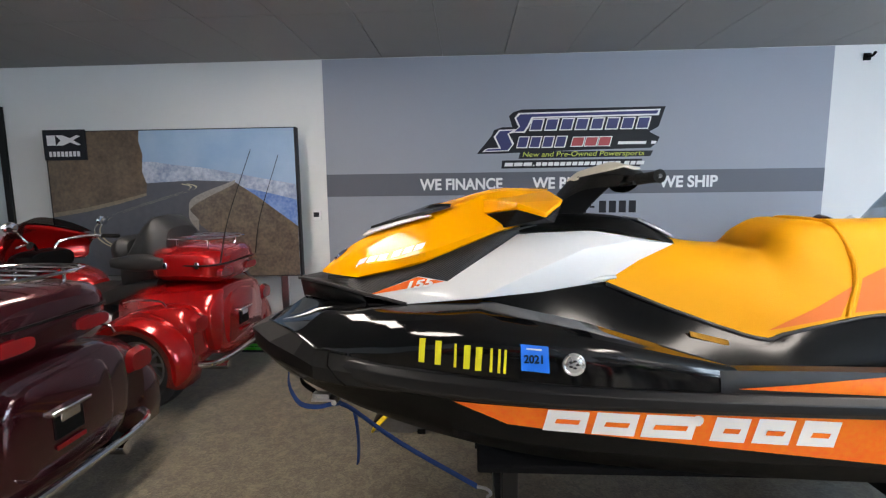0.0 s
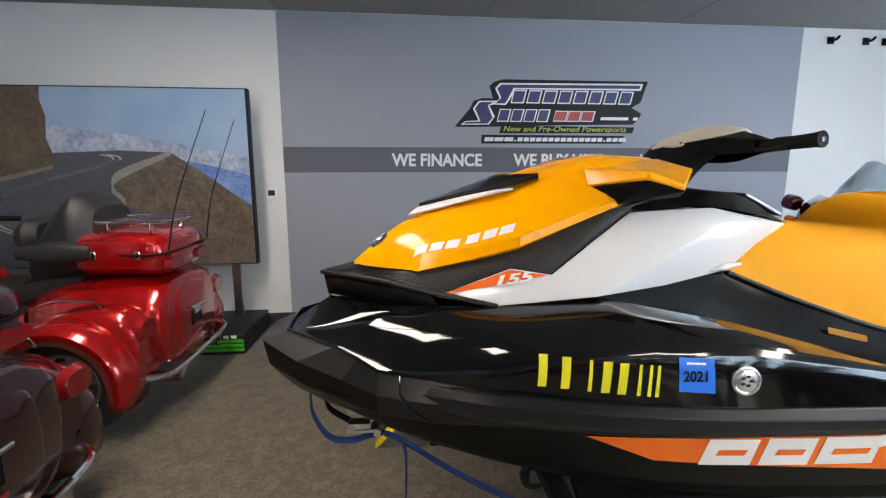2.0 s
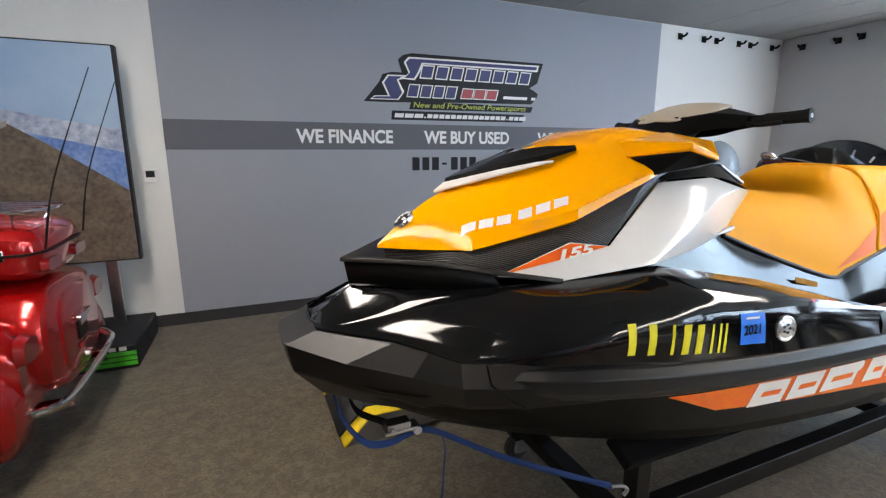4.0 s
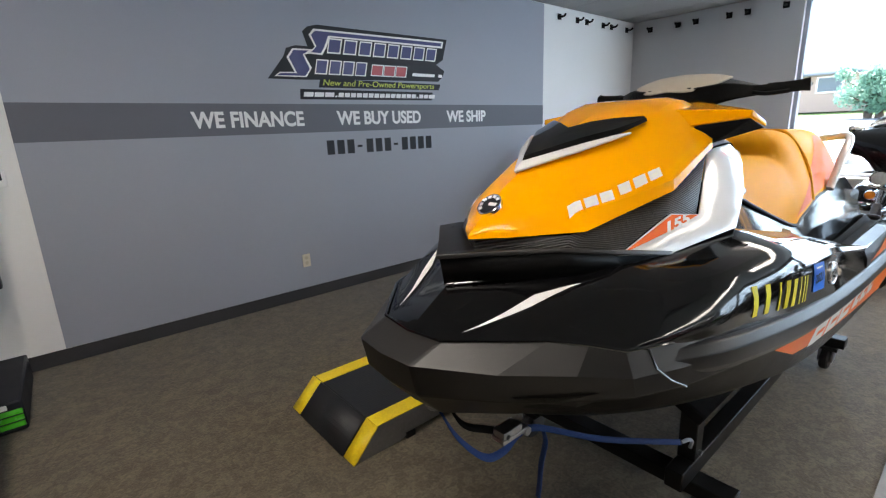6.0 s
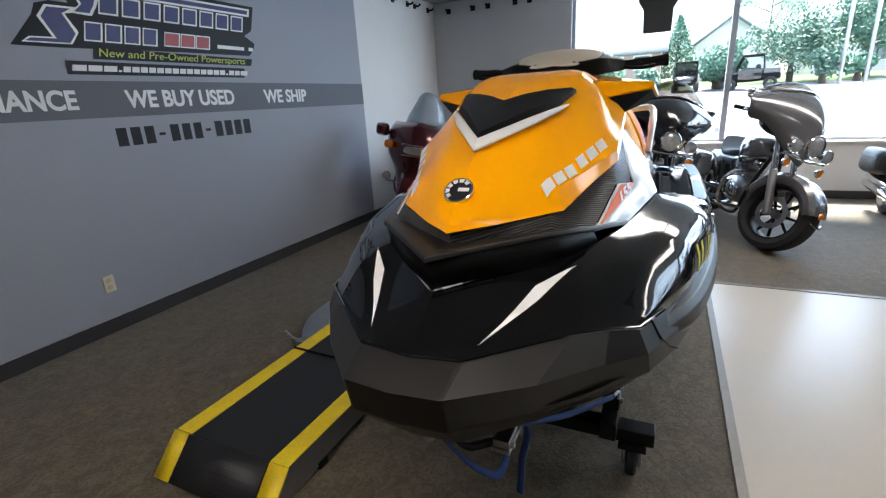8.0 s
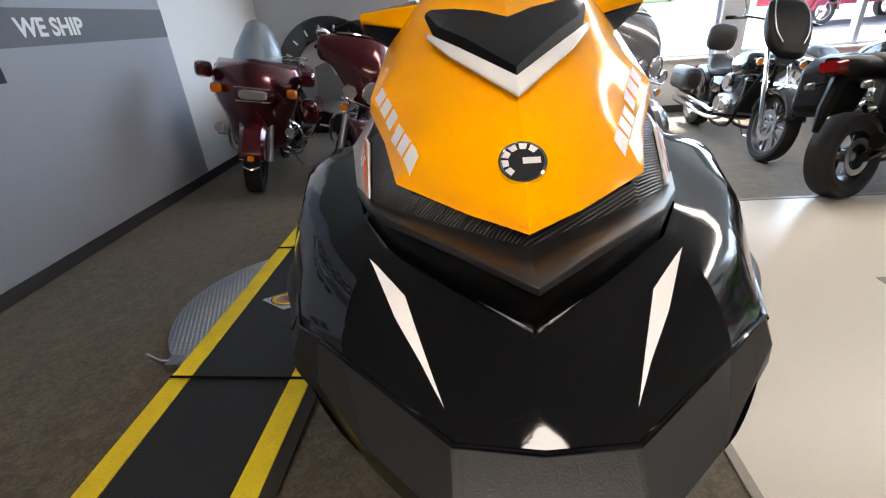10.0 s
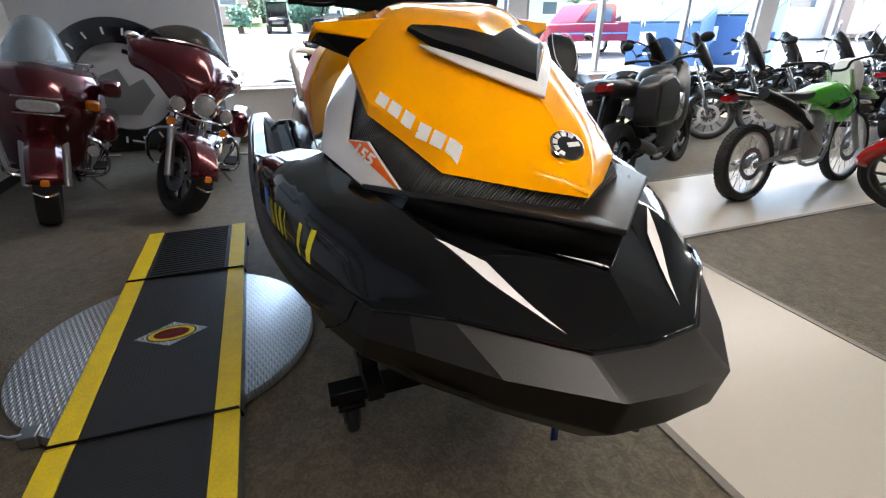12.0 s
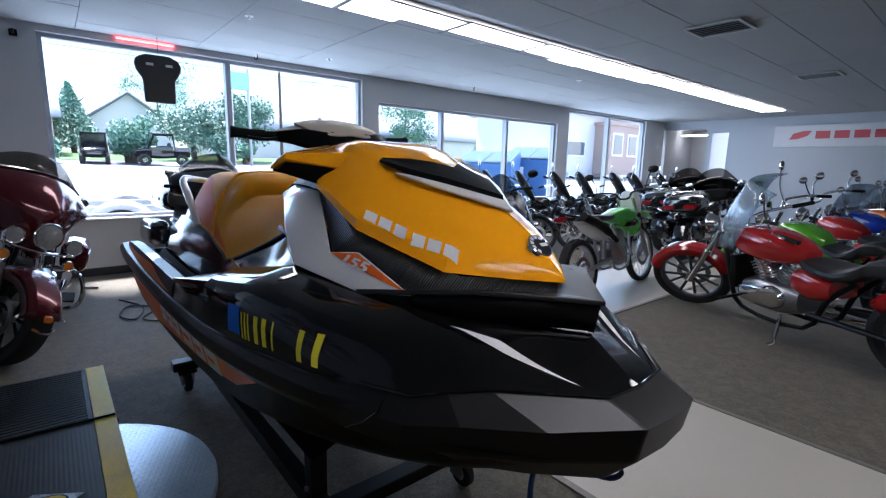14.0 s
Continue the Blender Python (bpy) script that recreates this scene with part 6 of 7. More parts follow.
def dirt(label, at, paint):
    L = 1.50
    b = bike(label, Matrix())
    F, R = L / 2, -L / 2
    wheel(b, F, .355, .09, wire=True, rim_mat=STEEL, knobs=True)
    wheel(b, R, .335, .12, wire=True, rim_mat=STEEL, knobs=True)
    fork(b, F, .345, (F - .30, 1.08), .10, STEEL)
    for s in (-1, 1):
        part("fork_boot", tube(bmesh.new(), [(F - .12, s * .10, .68), (F - .20, s * .10, .88)], .036, 10), GRIP, b)
    part("front_fender", pillow([(F - .40, .05, .84, .87), (F - .2, .09, .79, .85), (F + .1, .085, .77, .83), (F + .26, .05, .74, .78)], 3), BLACK_PAINT, b)
    part("number_plate", pillow([(F - .24, .09, .90, 1.16), (F - .17, .12, .84, 1.18), (F - .08, .10, .84, 1.08), (F - .03, .05, .88, .98)], 2), DECAL_WHITE, b)
    lamp(b, (F - .05, 0, .95), .06)
    bars(b, F - .34, 1.08, .40, .09, .14, mat_=BLACK_STEEL, tall_mirror=.2)
    sh = part("tank_shroud", pillow([(-.16, .06, .84, .90), (.04, .10, .80, .94), (.20, .13, .74, .97), (.34, .15, .64, .97), (.46, .155, .60, .90), (.58, .13, .68, .84), (.68, .07, .76, .82)], 3), paint, b, "bright green tank and shrouds")
    part("shroud_duct", pillow([(.20, .185, .74, .80), (.30, .188, .72, .82), (.38, .184, .76, .84)], 2), MATTE, sh)
    part("fender_top", pillow([(F - .28, .05, .92, .95), (F - .05, .10, .89, .93), (F + .16, .09, .84, .88), (F + .36, .05, .78, .81)], 3), paint, b)
    part("seat", pillow([(R - .10, .07, .88, .94), (-.38, .10, .84, .92), (-.10, .095, .83, .91), (.10, .07, .87, .95)], 3), LEATHER, b)
    part("side_cover", pillow([(-.64, .09, .82, .91), (-.42, .13, .70, .84), (-.16, .14, .60, .76), (-.06, .12, .58, .68)], 3), DECAL_WHITE, b)
    part("rear_fender", pillow([(R - .30, .05, .95, .98), (R - .1, .09, .90, .94), (-.45, .09, .82, .88)], 3), BLACK_PAINT, b)
    part("tail_lamp", pillow([(R - .33, .05, .88, .93), (R - .26, .06, .86, .94)], 2), LENS_RED, b)
    part("silencer", tube(bmesh.new(), [(-.15, -.16, .60), (-.35, -.165, .72), (-.55, -.165, .82), (R - .1, -.16, .92)], [.028, .045, .050, .048], 12, 3), MATTE, b)
    part("exhaust_pipe", tube(bmesh.new(), [(.22, -.05, .58), (.26, -.10, .45), (.1, -.13, .42), (-.15, -.16, .60)], .02, 10, 3), STEEL, b)
    part("engine", pillow([(-.14, .10, .34, .50), (-.02, .13, .29, .56), (.14, .12, .29, .54), (.22, .08, .34, .48)], 3), STEEL, b)
    part("cylinder", pillow([(.04, .08, .50, .72), (.12, .09, .50, .74), (.2, .08, .50, .72)], 2), STEEL, b)
    bm = bmesh.new()
    for s in (-1, 1):
        tube(bm, [(R, s * .10, .325), (-.16, s * .10, .40)], .024, 8)
        tube(bm, [(.36, s * .03, .98), (.30, s * .09, .60), (.20, s * .10, .29), (-.12, s * .10, .28), (-.18, s * .10, .55), (-.12, s * .10, .80)], .018, 8, 3)
        tube(bm, [(-.16, s * .1, .60), (-.55, s * .09, .84)], .012, 8)
    part("frame", bm, STEEL, b)
    part("shock", tube(bmesh.new(), [(-.20, 0, .40), (-.14, 0, .74)], .035, 10), STEEL, b)
    kickstand(b, -.1, 1)
    b.matrix_world = at
    return b


def sport_tourer(label, at, paint, cases=True, colour=None):
    L = 1.46
    b = bike(label, Matrix())
    F, R, r = L / 2, -L / 2, .31
    wheel(b, F, r, .12, spokes=6, rim_mat=BLACK_STEEL)
    wheel(b, R, r, .18, spokes=6, rim_mat=BLACK_STEEL)
    fork(b, F, r, (F - .28, .92), .10, BLACK_STEEL)
    part("front_fender", fender(F, r, .13, 20, 150), paint, b, thick=.005)
    f = part("fairing", pillow([(-.02, .15, .50, .80), (.18, .24, .36, .88), (.42, .22, .40, .98), (.58, .16, .66, 1.02), (.70, .08, .74, .94)], 3), colour or paint, b)
    part("side_scoop", pillow([(-.05, .245, .52, .72), (.14, .25, .46, .80), (.32, .235, .50, .84)], 3), GREY_PAINT, f)
    for s in (-1, 1):
        part("headlamp", pillow([(.60, .05, .80, .90), (.68, .055, .80, .90), (.72, .03, .82, .88)], 2), LENS_CLEAR, f).location = (0, s * .07, 0)
    srow = []
    for k in range(-4, 5):
        t = k / 4
        base = Vector((.50 - .12 * t * t, .16 * t, 1.0 - .03 * t * t))
        srow.append([base, base + Vector((-.13, 0, .13)), base + Vector((-.26, 0, .22 - .06 * t * t))])
    bm = bmesh.new()
    grid(bm, srow)
    part("windshield", bm, SMOKE, f, thick=.004).visible_shadow = False
    bars(b, .36, .98, .36, .06, .14, mat_=BLACK_STEEL, tall_mirror=.12)
    tank(b, -.16, .34, .74, .98, .17, colour or paint)
    rider_seat(b, -.74, -.12, .80, step=.07, w=.15)
    part("tail", pillow([(R - .26, .05, .84, .92), (R - .1, .10, .78, .92), (-.5, .12, .74, .88), (-.3, .12, .66, .84)], 3), paint, b)
    part("tail_lamp", pillow([(R - .29, .06, .84, .90), (R - .22, .08, .82, .91)], 2), LENS_RED, b)
    part("plate_holder", tube(bmesh.new(), [(R - .15, 0, .80), (R - .28, 0, .62), (R - .34, 0, .50)], [.05, .04, .02], 8), MATTE, b)
    part("engine", pillow([(-.18, .15, .30, .56), (-.02, .19, .22, .60), (.2, .19, .22, .58), (.32, .14, .30, .52)], 3), BLACK_STEEL, b)
    road_frame(b, L)
    part("swingarm", tube(bmesh.new(), [(R, -.13, r), (-.2, -.13, .42)], .035, 8), BLACK_STEEL, b)
    part("silencer", tube(bmesh.new(), [(.1, -.14, .28), (-.25, -.16, .28), (-.45, -.2, .33), (R - .05, -.21, .42)], [.03, .035, .05, .05], 12, 3), MATTE, b)
    for s in (-1, 1):
        part("turn_signal", pillow([(-.06, .012, .0, .03), (.0, .02, -.01, .04), (.04, .01, .0, .03)], 2), LENS_CLEAR, b).location = (R - .16, s * .17, .74)
        if cases:
            shell = [(R - .06, .60), (R + .02, .86), (R + .12, .91), (R + .30, .93), (R + .47, .85), (R + .48, .66), (R + .34, .53), (R + .02, .54)]
            c = part("pannier", plate(shell, .22, pose(0, .11, 0, 90)), paint, b, "black hard pannier", bevel=.035, seg=3)
            c.location = (0, s * .27, 0)
            part("pannier_panel", plate([(R + .06, .62), (R + .10, .62), (R + .30, .86), (R + .24, .86)], .006, pose(0, -s * .111 if s < 0 else .117, 0, 90)), GREY_PAINT, c, bevel=.002)
            part("pannier_seam", tube(bmesh.new(), [(R - .02, s * .112, .68), (R + .14, s * .112, .67), (R + .44, s * .112, .70)], .004, 6, 3), MATTE, c)
            part("signal_stalk", tube(bmesh.new(), [(R - .12, s * .06, .78), (R - .15, s * .16, .755)], .010, 6), MATTE, b)
    kickstand(b, -.05, 1)
    tallen = Matrix.Translation((0, 0, .30)) @ Matrix.Diagonal((1, 1.05, 1.14, 1)) @ Matrix.Translation((0, 0, -.30))
    for c in b.children:
        if c.name.split(".")[0] not in ("wheel", "kickstand", "swingarm", "frame"):
            c.matrix_basis = tallen @ c.matrix_basis
    b.matrix_world = at
    return b


def trike(label, at, paint, door, antenna=True):
    """Three-wheeled tourer: local x forward from the rear face."""
    b = thing("trike", label, "trike", Matrix(), "parked trikes")
    for s in (-1, 1):
        wheel(b, .42, .31, .21, y=s * .575, spokes=8, rim_mat=STEEL, disc=False)
        f = part("rear_fender", fender(.42, .34, .27, -28, 200, y=s * .60, z=.31), paint, b, thick=.012)
        part("tail_lamp", pillow([(.02, .075, .50, .60), (.055, .085, .48, .62)], 2), LENS_RED, f).location = (0, s * .53, .04)
        part("fender_rack", tube(bmesh.new(), [(.22, s * .60, .72), (.26, s * .60, .76), (.42, s * .60, .77), (.52, s * .60, .75)], .008, 8, 3), CHROME, f)
        part("fender_fill", pillow([(.06, .13, .30, .60), (.16, .15, .28, .70), (.42, .14, .46, .70), (.66, .10, .40, .62)], 3), paint, b).location = (0, s * .45, 0)
    body = part("trunk_body", pillow([(.0, .36, .27, .76), (.05, .43, .26, .80), (.30, .42, .27, .82), (.62, .36, .30, .80), (.85, .24, .34, .72)], 4), paint, b)
    dr = part("trunk_door", pillow([(-.014, .25, .32, .72), (.005, .285, .30, .745), (.05, .285, .30, .745)], 2), door, b, "dark trunk door")
    part("door_bracket", boxes(((-.03, 0, .575), (.035, .20, .02)), ((-.022, 0, .545), (.02, .10, .05))), CHROME, dr, bevel=.006)
    part("plate_recess", boxes(((-.016, 0, .50), (.012, .15, .10))), MATTE, dr, bevel=.004)
    part("reflector", boxes(((-.02, .0, .415), (.01, .15, .022))), LENS_RED, dr, bevel=.003)
    part("bumper_bar", tube(bmesh.new(), [(.10, -.56, .30), (.0, -.50, .285), (-.045, -.36, .28), (-.05, 0, .278), (-.045, .36, .28), (.0, .50, .285), (.10, .56, .30)], .019, 10, 4), CHROME, b)
    for s in (-1, 1):
        part("exhaust_tip", tube(bmesh.new(), [(.25, s * .30, .20), (-.03, s * .30, .205)], .034, 14), CHROME, b)
    tour_trunk(b, .0, .52, .82, 1.10, .34, paint)
    part("trunk_pad", pillow([(.44, .22, .88, 1.24), (.54, .28, .82, 1.33), (.64, .26, .80, 1.25), (.80, .24, .74, 1.0)], 3), LEATHER, b)
    part("armrest", pillow([(.40, .05, .94, 1.02), (.60, .06, .92, 1.05), (.80, .04, .95, 1.02)], 3), LEATHER, b).location = (0, .30, 0)
    part("seat", pillow([(.54, .22, .70, .86), (.78, .24, .66, .84), (.98, .23, .62, .78), (1.18, .15, .66, .78)], 4), LEATHER, b)
    part("rider_back", pillow([(.80, .15, .98, 1.14), (.86, .19, .95, 1.17), (.93, .15, .98, 1.13)], 3), LEATHER, b)
    part("back_post", tube(bmesh.new(), [(.86, 0, .80), (.86, 0, .98)], .02, 8), CHROME, b)
    F = 2.0
    wheel(b, F, .325, .13, spokes=10)
    fork(b, F, .325, (F - .30, 1.0), .12)
    part("front_fender", fender(F, .325, .17, 0, 160), paint, b, thick=.006)
    tank(b, 1.15, 1.62, .70, .92, .18, paint)
    batwing(b, F - .12, .84, paint, SMOKE, tall=.06)
    lamp(b, (F + .02, 0, .90), .09)
    bars(b, F - .42, 1.02, .42, .12, .26, tall_mirror=.1)
    m = Matrix.Translation((1.2, 0, 0))
    e = part("engine", pillow([(1.0, .14, .28, .56), (1.15, .2, .22, .62), (1.4, .2, .22, .60), (1.55, .13, .28, .54)], 3), STEEL, b)
    part("frame", tube(bmesh.new(), [(F - .3, 0, .95), (1.6, 0, .5), (1.5, 0, .2), (.8, 0, .24), (.5, 0, .3)], .03, 8, 3), BLACK_STEEL, b)
    for s in (-1, 1):
        part("crash_bar", tube(bmesh.new(), [(1.62, s * .12, .62), (1.62, s * .34, .58), (1.60, s * .36, .34), (1.58, s * .14, .26)], .016, 8, 4), CHROME, b)
        part("footboard", boxes(((1.35, s * .29, .27), (.34, .11, .018))), GRIP, b, bevel=.006)
        if antenna:
            part("antenna", tube(bmesh.new(), [(-.01, s * .29, .98), (-.08, s * .27, 1.3), (-.27, s * .25, 1.80)], [.006, .004, .0025], 6, 4), BLACK_STEEL, b)
    b.matrix_world = at
    return b


trike("candy red three-wheeled touring trike with chrome rear bumper", pose(-.56, -1.33, 0, 0, 0, 180), RED, RED)
trike("dark burgundy three-wheeled touring trike with luggage rack", pose(-.50, -3.08, 0, 0, 0, 180), BURGUNDY, BURGUNDY, antenna=False)
touring("wine red touring motorcycle with a wide rectangular headlamp", parked((4.40, -.75), 188, 1.62, 8), WINE, rect=True, steer=8, rim=BLACK_STEEL)
touring("wine red touring motorcycle with batwing fairing and chrome bars", parked((4.29, -1.72), 176, 1.62, 11), WINE, spokes=9, rim=BLACK_STEEL, shield=SMOKE, steer=38, tall=.13)
touring("glossy black touring motorcycle behind the watercraft stern", parked((5.02, -3.32), 184, 1.62, 6), BLACK_PAINT, shield=SMOKE, steer=10)
touring("dark grey bagger motorcycle with batwing fairing beside the window", parked((4.54, -4.30), 193, 1.68, 9), GREY_PAINT, trunk=False, spokes=9, rim=BLACK_STEEL, steer=30, tall=.08)
cruiser("black cruiser motorcycle with a padded backrest", parked((4.56, -5.58), 178, 1.70, 8), BLACK_PAINT, bag=True, tall=.10, back=True, screen=True)
sport_tourer("black sport touring motorcycle with hard panniers", parked((4.174, -6.968), -66, 1.50, 8), SATIN)
dirt("green and white off-road motorcycle on knobbly tyres", parked((2.95, -7.92), -86, 1.50, 9), GREEN)
cruiser("bright red cruiser motorcycle with a tall clear windshield", parked((2.07, -7.42), -26, 2.16, 7) @ Matrix.Diagonal((1.30, 1.15, 1.05, 1)), BRIGHT_RED, shield=True, steer=33)
touring("black touring motorcycle with trunk and red tail lamps", parked((3.2, -11.35), -88, 1.62, 6), BLACK_PAINT, shield=SMOKE, lowers=True)
touring("black touring motorcycle with trunk and red tail lamps", parked((4.0, -12.1), -86, 1.62, 6), BLACK_PAINT, shield=SMOKE, lowers=True)
row = cruiser("black cruiser motorcycle parked under the front window", parked((4.85, -7.35), 200, 1.66, 8), BLACK_PAINT, tall=.08, screen=True, steer=20, group="window row of motorcycles")
for i, y in enumerate((-8.2, -9.1, -10.0, -11.0, -12.0, -13.0, -14.0)):
    copy_thing(row, parked((4.95 - .1 * (i % 2), y), 200 + (-4, 5, 2, -3, 6, 0, 3)[i], 1.66, 8))
cruiser("bright green cruiser motorcycle in the far row", parked((1.97, -8.65), -26, 1.66, 7), mat("lime_paint", (.12, .42, .02), .16, coat=.9), tall=.06)
cruiser("deep red cruiser motorcycle in the far row", parked((1.9, -9.95), -25, 1.66, 7), BRIGHT_RED, bag=True, tall=.10)
cruiser("blue cruiser motorcycle in the far row", parked((1.85, -11.2), -26, 1.66, 7), BLUE, shield=True)
cruiser("orange motorcycle in the far row", parked((1.8, -12.4), -24, 1.66, 7), mat("orange_paint", (.55, .12, .01), .2, coat=.8), tall=.12)
cruiser("black cruiser motorcycle in the far row", parked((1.8, -13.5), -25, 1.66, 7), BLACK_PAINT, tall=.08, shield=True)

# Fittings on walls and ceiling, display stands
def hook(x, y, z, turn):
    h = thing("wall_hook", "small black helmet hook on the wall", "hook", pose(x, y, z, 0, 0, turn), "row of wall hooks")
    part("plate", boxes(((0, -.006, 0), (.07, .012, .07))), MATTE, h, bevel=.004)
    part("arm", tube(bmesh.new(), [(0, -.01, 0), (0, -.07, -.005), (0, -.10, .02)], .013, 8, 3), MATTE, h)
    return h


h0 = hook(5.15, -.001, 2.728, 0)
for x in (5.54, 5.755, 6.155, 6.37, 6.79):
    copy_thing(h0, pose(x, -.001, 2.728))
for y in (-.26, -.655, -.89, -1.30, -1.51, -1.915):
    copy_thing(h0, pose(EAST - .001, y, 2.708, 0, 0, -90))

t = thing("thermostat", "small white thermostat with a dark screen", "thermostat", pose(-.335, -.001, 1.24))
part("case", boxes(((0, -.012, 0), (.10, .024, .105))), LETTER_WHITE, t, bevel=.006)
part("screen", boxes(((0, -.0255, .012), (.06, .003, .05))), LETTER_DARK, t)
o = thing("wall_outlet", "cream plastic wall outlet", "outlet", pose(1.52, -.003, .345))
part("cover", boxes(((0, -.004, 0), (.072, .008, .115))), mat("cream_plastic", (.62, .56, .42), .4), o, bevel=.003)
for z in (-.024, .024):
    part("socket", lathe(bmesh.new(), [(0, .0105), (.015, .0105), (.017, .008)], 18, pose(0, 0, z, 90)), mat("cream_socket", (.5, .45, .33), .4), o)

# Printed landscape board on a stand, made of flat printed shapes
board = thing("display_board", "printed mountain road display board on a stand", "display board")
BX0, BX1, BZ0, BZ1, BY = -2.985, -.43, .655, 2.12, -.318
part("panel", span(bmesh.new(), BX0 - .02, BX1 + .02, BY, BY + .07, BZ0 - .01, BZ1 + .01), LETTER_DARK, board, bevel=.006)


def print_on(name, pts, depth, col, label="", col2=None, scale=6.0, spread=.5):
    q = [(BX0 + u * (BX1 - BX0), BZ0 + v * (BZ1 - BZ0)) for u, v in pts]
    return part(name, plate(q, .0006, pose(0, BY - depth, 0, 90)), mat("print_" + name, col, .32, col2=col2, scale=scale, spread=spread, bump_scale=scale * 5), board, label)


print_on("sky_print", [(0, 0), (1, 0), (1, 1), (0, 1)], .001, (.20, .33, .52), "blue sky print", (.36, .47, .60), .8)
print_on("snow_hill_print", [(.3, .5), (1, .2), (1, .625), (.86, .67), (.74, .71), (.63, .745), (.52, .765), (.43, .79), (.36, .79)], .002, (.50, .54, .62), "snowy hill print", (.16, .21, .34), 5, .3)
print_on("lake_print", [(.72, .55), (1, .28), (1, .52), (.90, .565), (.80, .605), (.755, .62)], .0028, (.05, .14, .42), "blue lake print", (.25, .35, .6), 7, .4)
print_on("road_print", [(0, 0), (1, 0), (.9, .25), (.66, .44), (.74, .62), (.757, .648), (.60, .66), (.40, .645), (.2, .52), (0, .42)], .0036, (.085, .09, .11), "grey road print", (.055, .06, .075), 3)
print_on("slope_print", [(.56, .44), (.575, .50), (.66, .575), (.757, .645), (.84, .55), (1, .34), (1, 0), (.80, 0), (.70, .22), (.60, .36)], .0044, (.20, .155, .115), "brown rocky slope print", (.045, .038, .034), 7, .4)
print_on("cliff_print", [(0, .44), (.06, .455), (.14, .475), (.28, .525), (.395, .575), (.40, .64), (.385, .72), (.392, .84), (.38, .93), (.385, 1), (0, 1)], .0052, (.18, .125, .08), "brown cliff print", (.04, .03, .024), 5, .45)
part("verge_print", plate([(BX0 + u * (BX1 - BX0), BZ0 + v * (BZ1 - BZ0)) for u, v in ((.0, .415), (.14, .452), (.28, .505), (.395, .56), (.395, .577), (.28, .53), (.14, .48), (.0, .445))], .0006, pose(0, BY - .0056, 0, 90)), mat("print_verge", (.28, .22, .15), .4, col2=(.12, .10, .08), scale=20), board, "sandy verge print")
line = [(.30, .16), (.20, .23), (.165, .32), (.21, .40), (.33, .475), (.47, .545), (.565, .595), (.575, .62), (.54, .635)]
for off, wide in ((0, .008), (.022, .008)):
    bm = bmesh.new()
    pts = curve_points([(BX0 + (u + off) * (BX1 - BX0), 0, BZ0 + v * (BZ1 - BZ0)) for u, v in line], 6)
    grid(bm, [[(p.x - wide, BY - .0054, p.z), (p.x + wide, BY - .0054, p.z + .006)] for p in pts])
    part("road_line_print", bm, mat("print_line", (.48, .43, .30), .4), board)
bm = bmesh.new()
rail = [(.60, .36), (.565, .44), (.575, .51), (.64, .57), (.70, .61), (.757, .65)]
pts = curve_points([(BX0 + u * (BX1 - BX0), 0, BZ0 + v * (BZ1 - BZ0)) for u, v in rail], 5)
tall = [.075 - .05 * i / (len(pts) - 1) for i in range(len(pts))]
grid(bm, [[(p.x - .004, BY - .006, p.z - h), (p.x + .004, BY - .006, p.z + h * .55)] for p, h in zip(pts, tall)])
part("guardrail_print", bm, mat("print_rail", (.36, .34, .32), .4, col2=(.17, .155, .14), scale=20), board, "stone parapet print")
sq = part("logo_plate", span(bmesh.new(), -2.99, -2.55, BY - .03, BY - .008, 1.84, 2.14), LETTER_DARK, board, "black maker plate with white marks", bevel=.004)
for pts in ([(-2.945, 1.985), (-2.855, 1.985), (-2.855, 2.085), (-2.945, 2.085)], [(-2.85, 1.985), (-2.80, 2.035), (-2.85, 2.085), (-2.78, 2.085), (-2.70, 2.055), (-2.63, 2.085), (-2.59, 2.075), (-2.67, 2.035), (-2.59, 1.99), (-2.63, 1.985), (-2.70, 2.015), (-2.78, 1.985)]):
    part("maker_mark", plate(pts, .001, pose(0, BY - .0315, 0, 90)), LETTER_WHITE, sq)
for k in range(8):
    part("maker_bar", plate([(-2.935 + k * .042, 1.875), (-2.905 + k * .042, 1.875), (-2.905 + k * .042, 1.925), (-2.935 + k * .042, 1.925)], .001, pose(0, BY - .0315, 0, 90)), LETTER_WHITE, sq)
part("post", boxes(((-.605, BY + .03, .40), (.075, .03, .55))), STEEL, board, bevel=.004)
part("post", boxes(((-2.75, BY + .03, .40), (.075, .03, .55))), STEEL, board, bevel=.004)
foot = part("foot", plate([(-.86, -.80), (-.42, -.80), (-.40, -.12), (-.80, -.12)], .17, pose(0, 0, .002)), LETTER_DARK, board, "black weighted foot with green stripes", bevel=.012)
for z in (.03, .065, .10):
    part("stripe", span(bmesh.new(), -.855, -.425, -.806, -.801, z, z + .026), GREEN, foot)
for k in range(4):
    part("foot_mark", span(bmesh.new(), -.70 + k * .06, -.66 + k * .06, -.8055, -.8008, .135, .16), LETTER_WHITE, foot)
part("foot", plate([(-2.95, -.80), (-2.55, -.80), (-2.58, -.12), (-2.93, -.12)], .15, pose(0, 0, .002)), LETTER_DARK, board, bevel=.012)

